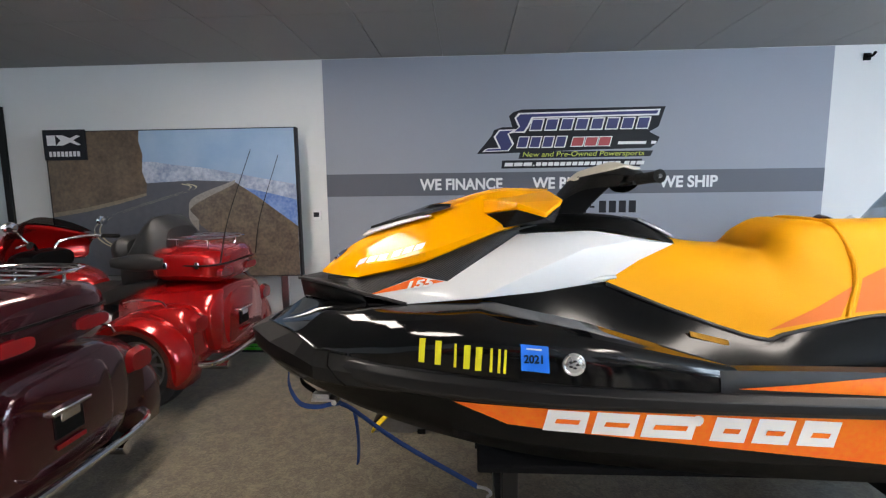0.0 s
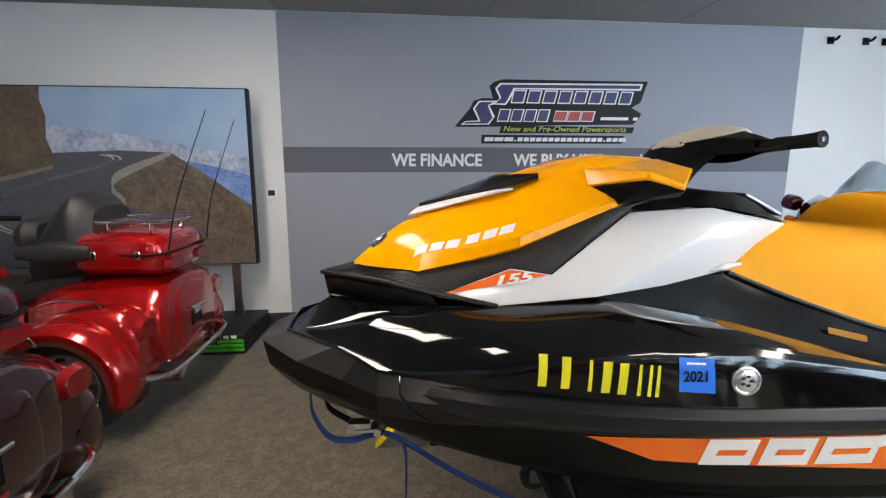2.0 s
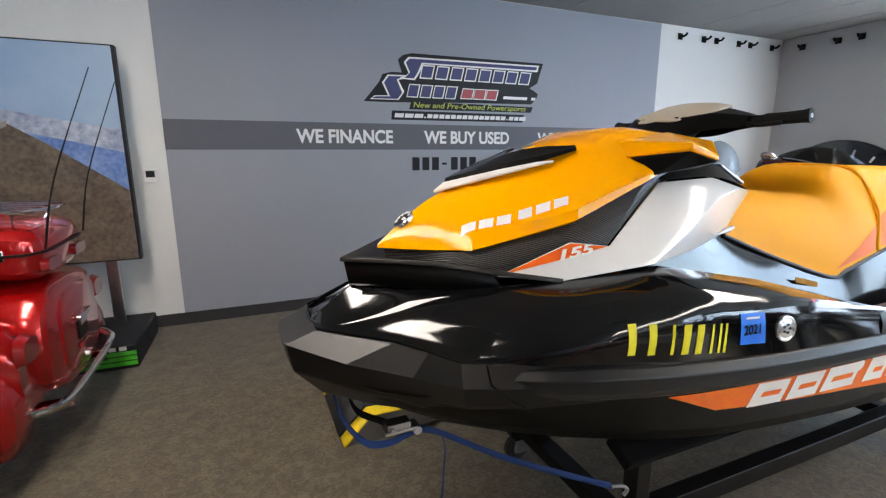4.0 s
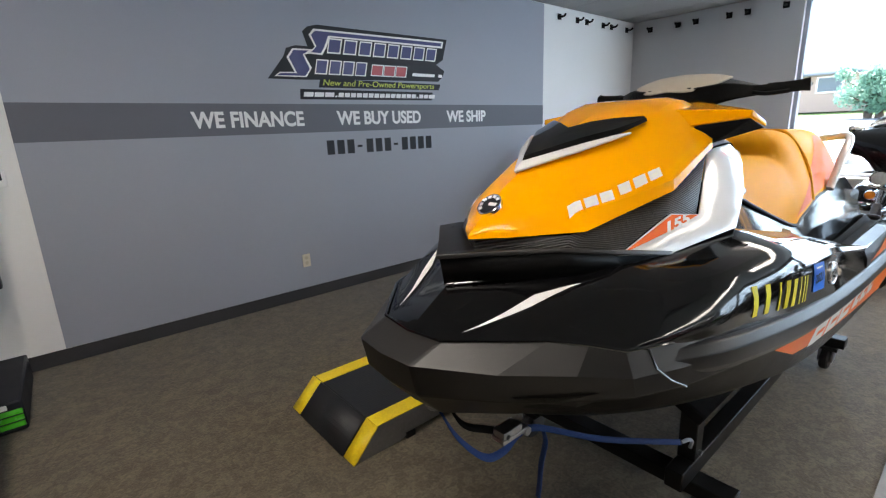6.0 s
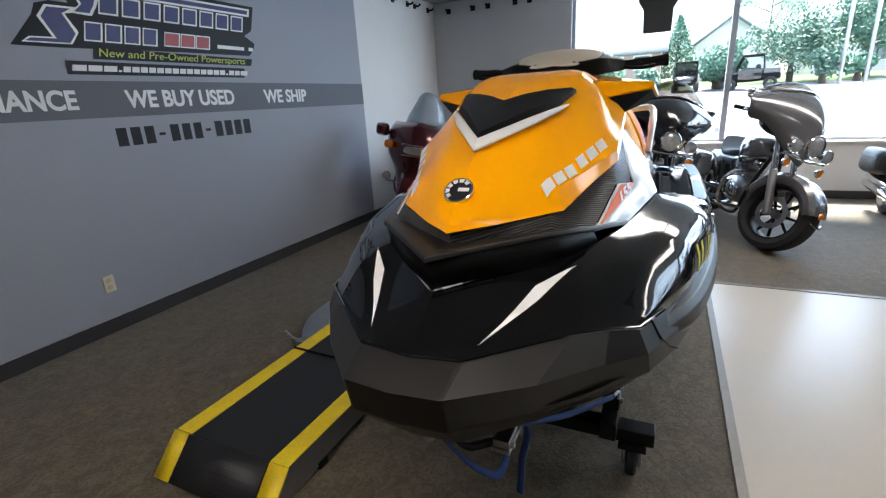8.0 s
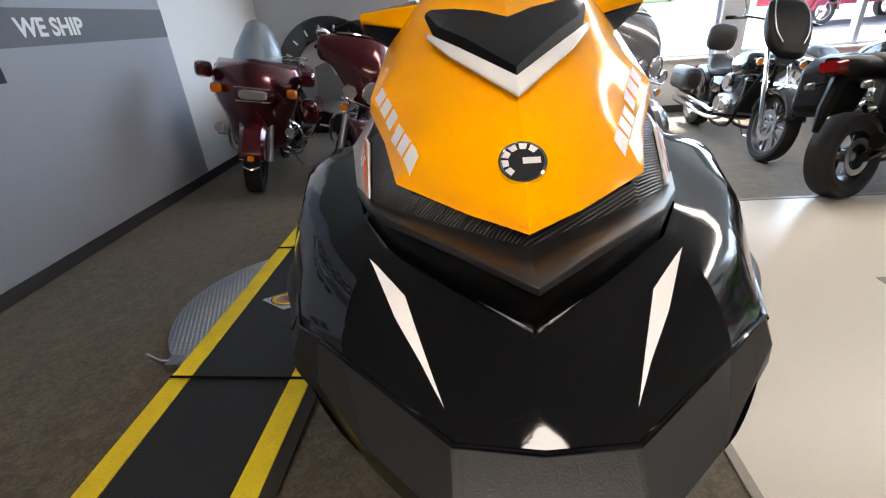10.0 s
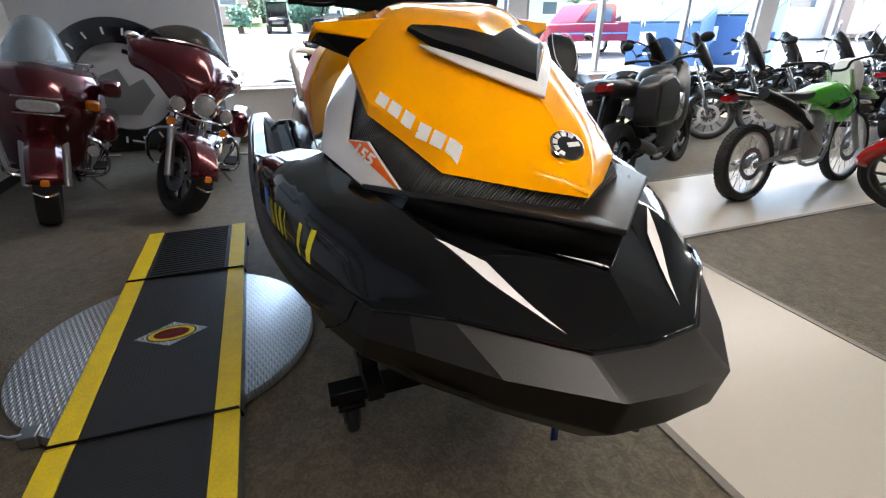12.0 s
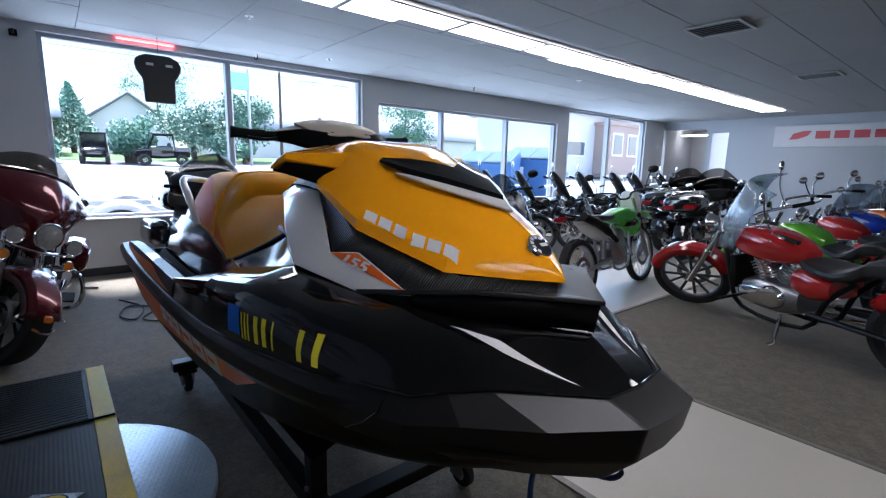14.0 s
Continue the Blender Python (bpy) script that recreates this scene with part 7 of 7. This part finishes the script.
# Ring-shaped dealer sign leaning by the east wall
ring = thing("ring_sign", "big black ring sign with pale marks against the wall", "sign", pose(EAST - .10, -.95, .78, 0, -3, 0))
bm = lathe(bmesh.new(), [(.50, -.03), (.76, -.03), (.77, -.02), (.77, .02), (.76, .03), (.50, .03)], 64, pose(0, 0, 0, 0, 90), True)
part("ring", bm, BLACK_PAINT, ring, bevel=.004)
for k in range(20):
    a = 2 * math.pi * k / 20 + .1
    part("letter_bar", boxes(((0, 0, 0), (.004, .022, .075))), LETTER_WHITE, ring).matrix_local = pose(-.034, .63 * math.sin(a), .63 * math.cos(a), -math.degrees(a))
part("centre_shape", plate([(-.25, -.30), (.10, -.32), (.30, -.1), (.22, .10), (.05, .02), (-.02, .22), (-.22, .15)], .03, pose(-.02, 0, 0, 90, 0, -90)), mat("sign_grey", (.18, .19, .2), .4), ring)

# Seat back hung at the window
hang = thing("hanging_seat_back", "black racing seat back hanging at the window", "seat back", pose(6.72, -3.20, 0))
shape = [(-.165, 2.09), (.165, 2.09), (.172, 2.36), (.235, 2.46), (.25, 2.54), (.22, 2.60), (.13, 2.645), (-.13, 2.645), (-.22, 2.60), (-.25, 2.54), (-.235, 2.46), (-.172, 2.36)]
part("shell", plate(shape, .06, pose(.03, 0, 0, 90, 0, 90)), LEATHER, hang, bevel=.02, seg=3)
for s in (-1, 1):
    part("strap_slot", boxes(((-.034, s * .10, 2.52), (.012, .075, .03))), STEEL, hang, bevel=.004)
part("cord", tube(bmesh.new(), [(0, 0, 2.63), (0, 0, 2.84)], .003, 6), MATTE, hang)

# Ceiling vents and sensors
def vent(x, y, w, d):
    v = thing("ceiling_vent", "slatted metal ceiling vent", "vent", pose(x, y, CEILING), "ceiling vents")
    bm = bmesh.new()
    for s in (-1, 1):
        box(bm, (s * w / 2, 0, -.010), (.03, d + .03, .020))
        box(bm, (0, s * d / 2, -.010), (w - .03, .03, .020))
    part("frame", bm, TBAR, v, bevel=.002)
    part("backing", boxes(((0, 0, -.0035), (w - .03, d - .03, .002))), LETTER_DARK, v)
    for k in range(6):
        part("slat", box(bmesh.new(), (0, 0, 0), (w - .034, .026, .003), pose(0, -d / 2 + .05 + k * (d - .1) / 5, -.014, -20)), TBAR, v)


vent(2.12, -7.37, .50, .42)
vent(2.05, -10.8, .50, .42)
vent(1.2, -13.6, .50, .42)
for x, y in ((5.1, -3.75), (4.79, -8.87), (6.3, -5.2)):
    d = tagged(part("sprinkler", lathe(bmesh.new(), [(0, -.03), (.012, -.03), (.014, -.008), (.04, -.005), (.042, 0)], 16, pose(x, y, CEILING)), LETTER_WHITE), "small white ceiling sprinkler head", "sprinkler", "ceiling sprinklers")
for x, y in ((6.48, -8.12), (6.77, -4.38)):
    tagged(part("ceiling_hook", tube(bmesh.new(), [(x, y, CEILING + .002), (x, y, CEILING - .05), (x - .02, y + .03, CEILING - .075), (x - .05, y + .06, CEILING - .05)], .006, 8, 4), MATTE), "small black wire hook in the ceiling", "hook", "ceiling hooks")
b = tagged(part("neon_box", span(bmesh.new(), EAST - .06, EAST - .01, -3.42, -2.82, 2.805, 2.83), glow("red_neon", (1.0, .06, .05), 0.9), bevel=.006), "red glowing neon strip above the window", "neon light")
c = tagged(part("cable", tube(bmesh.new(), [(4.6, -2.75, .012), (4.8, -2.6, .012), (5.1, -2.75, .012), (5.3, -2.55, .012), (5.0, -2.45, .012), (4.8, -2.55, .02), (5.2, -2.65, .012), (5.6, -2.5, .012)], .007, 6, 8), MATTE), "black cable coiled on the carpet", "cable")

# Dealer sign on the far wall
sign = thing("wall_sign", "white wall sign with a red wing mark and blocks", "sign", pose(0, SOUTH, 0))
part("panel", span(bmesh.new(), .3, 4.12, .002, .05, 2.08, 2.60), mat("dull_sign_face", (.52, .52, .53), .5), sign, bevel=.006)
part("wing_mark", plate([(-3.78, 2.26), (-3.60, 2.27), (-3.42, 2.34), (-3.34, 2.46), (-3.52, 2.46), (-3.72, 2.40)], .004, pose(0, .052, 0, 90, 0, 180)), LOGO_RED, sign)
for k in range(5):
    part("letter_block", plate([(-3.26 + k * .36, 2.27), (-2.98 + k * .36, 2.27), (-2.98 + k * .36, 2.45), (-3.26 + k * .36, 2.45)], .004, pose(0, .052, 0, 90, 0, 180)), LOGO_RED, sign)
# Back room seen through the doorway
tagged(part("back_room_light", span(bmesh.new(), 5.85, 6.9, SOUTH - 1.2, SOUTH - .95, 2.50, 2.53), LIGHTBOX), "ceiling light in the back room", "ceiling light")
structure("back_room", span(bmesh.new(), 5.62, 7.2, SOUTH - 2.0, SOUTH - .2, -.12, .0), CARPET, "dark back room floor", category="floor")
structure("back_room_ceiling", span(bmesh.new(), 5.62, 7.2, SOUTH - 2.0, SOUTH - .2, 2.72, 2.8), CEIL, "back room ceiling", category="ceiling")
structure("back_room_wall", span(bmesh.new(), 7.2, 7.3, SOUTH - 2.2, SOUTH - .2, 0, 2.8), mat("back_room_paint", (.16, .14, .12), .8, vary=.15), "back room side wall", category="wall")

# Outside: sloping lot, street, houses, trees and parked vehicles
ASPHALT = mat("pale_concrete", (.30, .315, .325), .85, vary=.2, scale=.5, bump=.3, bump_scale=20)
GRASS = mat("grass", (.09, .16, .04), .9, col2=(.05, .10, .025), scale=.7, bump=.5, bump_scale=12)
LEAF = mat("foliage", (.13, .27, .19), .5, col2=(.08, .18, .12), scale=1.5, per_object=.25)
BARK = mat("bark", (.10, .075, .055), .9, vary=.4, scale=8, bump=.6, bump_scale=30)
SIDING = mat("pale_siding", (.62, .61, .60), .7, vary=.08, scale=1.2)
ROOF = mat("roof_shingle", (.25, .28, .34), .85, vary=.3, scale=3)
BRICKS = mat("pale_brown_brick", (.42, .32, .27), .85, vary=.3, scale=6)
PANE = mat("dark_pane", (.10, .14, .18), .08, vary=.2)
DUMP = mat("blue_dumpster_paint", (.045, .14, .34), .55, vary=.25, scale=4)
LID = mat("faded_lid_plastic", (.05, .10, .14), .5, vary=.25, scale=3)
LID_RIB = mat("lid_rib_plastic", (.13, .20, .25), .4, vary=.2)
TRUCK_RED = mat("red_truck_paint", (.22, .010, .025), .2, vary=.15, coat=.7)


def ground_z(x):
    for (a, za), (b, zb) in zip(SLOPE, SLOPE[1:]):
        if a <= x <= b:
            return za + (zb - za) * (x - a) / (b - a)
    return SLOPE[-1][1]


SLOPE = [(-600, -.16), (7.2, -.16), (10, -.06), (14, .26), (25, .86), (34, 1.02), (45, 1.7), (120, 3.0), (600, 6.0)]
bm = bmesh.new()
grid(bm, [[(x, y, z) for y in (-600, -60, -30, -15, 0, 15, 40, 600)] for x, z in SLOPE])
structure("ground", bm, ASPHALT, "pale sunlit concrete lot and street", category="ground")
bm = bmesh.new()
grid(bm, [[(x, y, ground_z(x) + .03) for y in (-500, -80, -30, -8, 0, 6, 60, 500)] for x in (38, 41, 45, 120, 590)])
structure("lawn", bm, GRASS, "green lawns beyond the street", category="grass")


def leafy(name, label, x, y, height, spread, conifer=False, seed=1, leaves=1500):
    rnd = random.Random(seed)
    z0 = ground_z(x)
    t = thing(name, label, "tree", pose(x, y, z0), "trees across the street")
    bm = bmesh.new()
    tube(bm, [(0, 0, 0), (.05, .03, height * .35), (0, .08, height * .8)], [.20, .15, .06], 8, 4)
    limbs = []
    for k in range(9):
        a, h = k * 2.4, height * (.25 + .06 * k)
        tip = (math.cos(a) * spread * .6, math.sin(a) * spread * .6, h + height * .18)
        limbs.append(Vector(tip))
        tube(bm, [(0, 0, h), (tip[0] * .5, tip[1] * .5, h + height * .07), tip], [.07, .045, .02], 6, 3)
    part("trunk", bm, BARK, t)
    vs, fs = [], []
    lumps = [(rnd.uniform(-.6, .6) * spread, rnd.uniform(-.6, .6) * spread, height * rnd.uniform(.38, .95), spread * rnd.uniform(.22, .45)) for _ in range(22)]
    for _ in range(leaves * 3):
        if conifer:
            h = rnd.random() ** 1.3
            r = spread * (1 - h) * (rnd.random() ** .5) + .1
            a = rnd.uniform(0, 6.283)
            c = Vector((r * math.cos(a), r * math.sin(a), height * (.1 + .9 * h) + rnd.uniform(-.15, .15)))
        else:
            lx, ly, lz, lr = rnd.choice(lumps)
            d = Vector((rnd.gauss(0, 1), rnd.gauss(0, 1), rnd.gauss(0, .8))).normalized() * lr * rnd.random() ** .4
            c = Vector((lx, ly, lz)) + d
        u = Vector((rnd.gauss(0, 1), rnd.gauss(0, 1), rnd.gauss(0, 1))).normalized() * rnd.uniform(.06, .16)
        v = u.orthogonal().normalized() * rnd.uniform(.05, .11)
        k = len(vs)
        vs += [c - u, c + v * .8, c + u, c - v * .8]
        fs.append((k, k + 1, k + 2, k + 3))
    me = bpy.data.meshes.new("crown")
    me.from_pydata([tuple(p) for p in vs], [], fs)
    me.materials.append(LEAF)
    crown = new("crown", me)
    crown.parent = t
    return t


leafy("conifer_tree", "tall narrow conifer across the street", 48, -3.7, 5.4, 2.2, True, 3)
leafy("broadleaf_tree", "broad green tree across the street", 39, -10.4, 3.7, 2.9, False, 4, 1700)
leafy("broadleaf_tree", "small bushy tree by the driveway", 36, -6.3, 2.6, 1.5, False, 5)
leafy("broadleaf_tree", "green tree behind the sign pole", 40, -14.6, 5.0, 2.8, False, 6, 2200)
leafy("broadleaf_tree", "pale green tree beyond the truck", 42, -31.5, 7.2, 3.2, False, 7, 2000)
leafy("conifer_tree", "dark green spruce behind the dumpsters", 34, -37.5, 7.2, 3.3, True, 8, 2200)
leafy("broadleaf_tree", "green tree beside the brick house", 36, 1.3, 2.6, 2.0, False, 9)
leafy("broadleaf_tree", "distant green tree at the hilltop", 75, -14, 12, 6, False, 10, 2200)
for i, (x, y, s) in enumerate(((35.5, -1.9, 1.0), (36.5, -6.0, 1.2), (36.5, -11.6, 1.2), (37, -13.4, 1.0), (36, .8, .8))):
    leafy("shrub", "low green shrub at the kerb", x, y, 1.5 * s, .9 * s, False, 20 + i, 450)


def house(label, x, y, w, d, h, wall, turn=0, gable=2.6, wins=(), name="house"):
    b = thing(name, label, "house", pose(x, y, ground_z(x) - .1, 0, 0, turn))
    part("wall", span(bmesh.new(), -d / 2, d / 2, -w / 2, w / 2, 0, h), wall, b)
    bm = bmesh.new()
    e = .5
    grid(bm, [[(-d / 2 - e, -w / 2 - e, h - .1), (-d / 2 - e, w / 2 + e, h - .1)], [(0, -w / 2 - e, h + gable), (0, w / 2 + e, h + gable)], [(d / 2 + e, -w / 2 - e, h - .1), (d / 2 + e, w / 2 + e, h - .1)]])
    part("roof", bm, ROOF, b, thick=.2)
    bm = bmesh.new()
    for s in (-1, 1):
        bm.faces.new([bm.verts.new(p) for p in ((-d / 2, s * w / 2, h - .02), (d / 2, s * w / 2, h - .02), (0, s * w / 2, h + gable - .25))])
    part("gable", bm, wall, b)
    for yy, zz, ww, hh in wins:
        wi = part("window", boxes(((-d / 2 - .03, yy, zz), (.08, ww + .2, hh + .2))), LETTER_WHITE, b)
        part("pane", boxes(((-d / 2 - .08, yy, zz), (.03, ww, hh))), PANE, wi)
    return b


house("cream gabled house across the street", 55, -7.9, 8, 7, 2.6, SIDING, 90, 2.9, [(-1.5, 1.5, 1.0, 1.1), (1.6, 1.5, 1.0, 1.1)])
house("low brown brick house across the street", 46, 4.0, 13, 8, 2.7, BRICKS, 0, 1.3, [(-5.2, 1.8, 1.1, .9), (-3.2, 1.8, 1.1, .9), (.4, 1.8, 1.3, .9), (3, 1.8, 1.1, .9)])
house("low pale house behind the trees", 55, -20, 12, 8, 3.2, SIDING, 0, 2.2, [(2, 1.5, 1.4, 1.2)])
house("long pale low building behind the truck", 50, -37, 22, 8, 3.0, SIDING, 0, 1.8, [(6, 1.5, 1.6, 1.1), (0, 1.5, 1.6, 1.1)])
porch = house("cream house with a brick bay and white windows", 26, -39, 17, 8, 5.0, SIDING, 0, 2.4, [(5.6, 2.2, 2.2, 1.0), (-5.2, 3.0, 1.3, 1.8)])
bay = part("bay", boxes(((-4.6, .9, 2.2), (1.6, 4.4, 3.9)), ((-4.6, .9, 4.2), (1.9, 4.8, .25))), BRICKS, porch, "brown brick bay")
for y in (-.2, 2.0):
    part("bay_window", boxes(((-5.42, y, 2.6), (.08, 1.5, 1.8))), LETTER_WHITE, bay)
    part("bay_pane", boxes(((-5.48, y, 2.6), (.04, 1.2, 1.5))), PANE, bay)


def utility_vehicle(label, at, cabin=True):
    v = thing("utility_vehicle", label, "utility vehicle", at, "utility vehicles")
    dark = MATTE
    for x in (-1.0, 1.0):
        for s in (-1, 1):
            wheel(v, x, .34, .25, y=s * .62, spokes=8, rim_mat=BLACK_STEEL, disc=False)
    part("body", pillow([(-1.45, .60, .55, .85), (-1.2, .68, .50, .98), (.3, .68, .42, .85), (.9, .66, .48, .98), (1.45, .55, .50, .82)], 2), dark, v)
    bm = bmesh.new()
    for s in (-1, 1):
        tube(bm, [(.85, s * .62, .95), (.45, s * .60, 1.85), (-.55, s * .60, 1.85), (-.65, s * .62, .95)], .035, 8)
    tube(bm, [(.45, -.6, 1.85), (.45, .6, 1.85)], .03, 8)
    part("roll_cage", bm, BLACK_STEEL, v)
    part("roof", boxes(((-.05, 0, 1.90), (1.2, 1.3, .05))), BLACK_STEEL, v, bevel=.02)
    part("hood", pillow([(.62, .60, .85, 1.06), (.9, .62, .82, 1.08), (1.3, .58, .80, 1.0), (1.44, .50, .78, .92)], 2), BLACK_PAINT, v)
    part("grille", boxes(((1.45, 0, .70), (.04, .7, .18))), GUNMETAL, v, bevel=.01)
    part("windscreen", box(bmesh.new(), (0, 0, 0), (.015, 1.16, .90), pose(.66, 0, 1.42, 0, -23)), SMOKE, v).visible_shadow = False
    part("rear_panel", boxes(((-.62, 0, 1.15), (.05, 1.2, .55))), BLACK_STEEL, v, bevel=.02)
    part("cargo_bed", boxes(((-1.02, 0, 1.0), (.80, 1.30, .28))), GUNMETAL, v, bevel=.03)
    for s in (-1, 1):
        part("door", pillow([(-.55, .03, .60, 1.16), (0, .04, .55, 1.20), (.6, .03, .60, 1.12)], 2), BLACK_PAINT, v).location = (0, s * .66, 0)
    for s in (-.3, .3):
        part("seat", pillow([(-.45, .22, .75, 1.35), (-.30, .24, .75, 1.40), (-.22, .2, .75, 1.3)], 2), LEATHER, v).location = (0, s, 0)
        lamp(v, (1.42, s * 1.4, .72), .08, face=(1, 0, 0))
    part("front_rack", tube(bmesh.new(), [(1.45, -.5, .5), (1.52, -.4, .75), (1.52, .4, .75), (1.45, .5, .5)], .03, 8), BLACK_STEEL, v)
    v.matrix_world = at
    return v


uv = utility_vehicle("black utility vehicle with a roof parked in the lot", pose(36, -4.25, ground_z(36) - .12, 0, 0, 176))
copy_thing(uv, pose(34, -7.6, ground_z(34) + .03, 0, 0, 80))


def pickup(at):
    v = thing("pickup_truck", "old red pickup truck parked in the lot", "pickup truck", at)
    for x in (-1.6, 1.75):
        for s in (-1, 1):
            wheel(v, x, .37, .24, y=s * .82, spokes=8, rim_mat=STEEL, disc=False)
    part("lower_body", plate([(-2.62, .52), (-2.60, 1.20), (-.80, 1.20), (-.78, 1.14), (1.2, 1.14), (2.42, 1.08), (2.60, .98), (2.62, .52)], 1.88, pose(0, .94, 0, 90)), TRUCK_RED, v, bevel=.05)
    cab = part("cab", plate([(-.78, 1.10), (-.74, 1.72), (-.60, 1.82), (.40, 1.82), (.55, 1.76), (1.15, 1.15), (1.15, 1.10)], 1.6, pose(0, .80, 0, 90)), TRUCK_RED, v, bevel=.05)
    for s in (-1, 1):
        part("side_window", plate([(-.52, 1.20), (-.52, 1.68), (.36, 1.68), (.82, 1.20)], .02, pose(0, s * .805 + .01, 0, 90)), PANE, cab)
        part("wheel_arch", fender(1.75, .40, .12, 0, 180, y=s * .93, z=.40), TRUCK_RED, v, thick=.01)
        part("side_strip", boxes(((-.1, s * .957, .80), (4.6, .02, .05))), CHROME, v)
    part("rear_window", boxes(((-.76, 0, 1.46), (.05, 1.2, .36))), PANE, cab, bevel=.02)
    part("bumper", boxes(((2.66, 0, .52), (.10, 1.7, .16)), ((-2.66, 0, .52), (.10, 1.7, .16))), CHROME, v, bevel=.03)
    part("spare_wheel", lathe(bmesh.new(), [(.15, -.1), (.36, -.1), (.38, 0), (.36, .1), (.15, .1)], 24, pose(-1.3, 0, 1.25, 0, 25), True), RUBBER, v)
    v.matrix_world = at
    return v


pickup(pose(17.0, -14.7, ground_z(17.0), 0, 0, 95))


def dumpster(at):
    v = thing("dumpster", "blue steel dumpster with ribbed lids in the lot", "dumpster", at, "blue dumpsters")
    rows = [[(-.75, -1.0, 0), (-.75, 1.0, 0)], [(-.9, -1.0, 1.15), (-.9, 1.0, 1.15)], [(.9, -1.0, 1.55), (.9, 1.0, 1.55)], [(.75, -1.0, 0), (.75, 1.0, 0)]]
    bm = bmesh.new()
    vs = grid(bm, rows, loop=True)
    bm.faces.new([r[0] for r in vs])
    bm.faces.new([r[1] for r in vs])
    part("bin", bm, DUMP, v, bevel=.02)
    for s in (-.5, .5):
        lid = part("lid", box(bmesh.new(), (0, s, 0), (1.88, .96, .04), pose(0, 0, 1.385, 0, -12.5)), LID, v, bevel=.01)
        for k in range(8):
            part("lid_rib", box(bmesh.new(), (0, s - .42 + k * .12, .03), (1.80, .05, .03), pose(0, 0, 1.385, 0, -12.5)), LID_RIB, lid)
    part("fork_pocket", boxes(((0, -1.06, .7), (.9, .12, .16)), ((0, 1.06, .7), (.9, .12, .16))), DUMP, v)
    part("notice", boxes(((-.86, .4, .75), (.02, .45, .35))), LETTER_WHITE, v)
    v.matrix_world = at
    return v


BIG = Matrix.Diagonal((1.2, 1.12, 1.16, 1))
d0 = dumpster(pose(13.8, -15.9, .22, 0, 0, -58) @ BIG)
copy_thing(d0, pose(13.9, -18.9, .22, 0, 0, -62) @ BIG)

tr = thing("boat_trailer", "low galvanised trailer parked outside the window", "trailer", pose(9.6, -3.4, -.08, 0, 0, 82))
GALV = mat("galvanised_steel", (.5, .52, .54), .4, metal=.8, vary=.2, scale=10)
for s in (-1, 1):
    wheel(tr, -.3, .30, .18, y=s * .78, spokes=8, rim_mat=LETTER_WHITE, disc=False)
    part("mudguard", fender(-.3, .33, .22, 5, 175, y=s * .78, z=.30), GALV, tr, thick=.01)
    part("side_rail", boxes(((.2, s * .5, .52), (2.9, .07, .10))), GALV, tr, bevel=.008)
part("axle", tube(bmesh.new(), [(-.3, -.75, .30), (-.3, .75, .30)], .035, 8), GALV, tr)
part("cross_member", boxes(((-1.1, 0, .52), (.08, 1.0, .08)), ((.4, 0, .52), (.08, 1.0, .08)), ((1.5, 0, .52), (.08, 1.0, .08))), GALV, tr, bevel=.006)
part("tongue", boxes(((2.2, 0, .50), (1.4, .09, .09))), GALV, tr, bevel=.008)
tr.matrix_world = pose(9.6, -2.6, -.08, 0, 0, 82) @ Matrix.Diagonal((1.35, 1.35, 1.35, 1))

ps = thing("pole_sign", "tall pole sign with a pale green panel by the street", "sign", pose(35, -12.65, ground_z(35)))
for y in (-.58, .58):
    part("pole", tube(bmesh.new(), [(0, y, 0), (0, y, 6.65)], .10, 10), STEEL, ps)
part("panel", boxes(((-.05, 0, 5.75), (.3, 1.25, 1.15))), mat("sign_green", (.25, .45, .42), .4), ps, bevel=.03)
for i, (x, y, h) in enumerate(((38, -16.6, 9.0), (38, -24, 9.0), (30, -35, 8.5))):
    p = thing("utility_pole", "wooden utility pole along the street", "utility pole", pose(x, y, ground_z(x)), "utility poles")
    part("pole", tube(bmesh.new(), [(0, 0, 0), (0, 0, h)], [.13, .10], 8), BARK, p)
    part("crossarm", boxes(((0, 0, h - .6), (.1, 1.8, .12))), BARK, p)
bm = bmesh.new()
for z in (6.6, 7.2, 9.4):
    tube(bm, [(38, 60, z + 1.9), (38, -16.6, z + 1.4), (38, -20, z + 1.2), (38, -24, z + 1.4), (38, -90, z + 2.0)], .02, 4, 4)
tagged(part("overhead_wires", bm, MATTE), "thin overhead wires along the street", "wires")
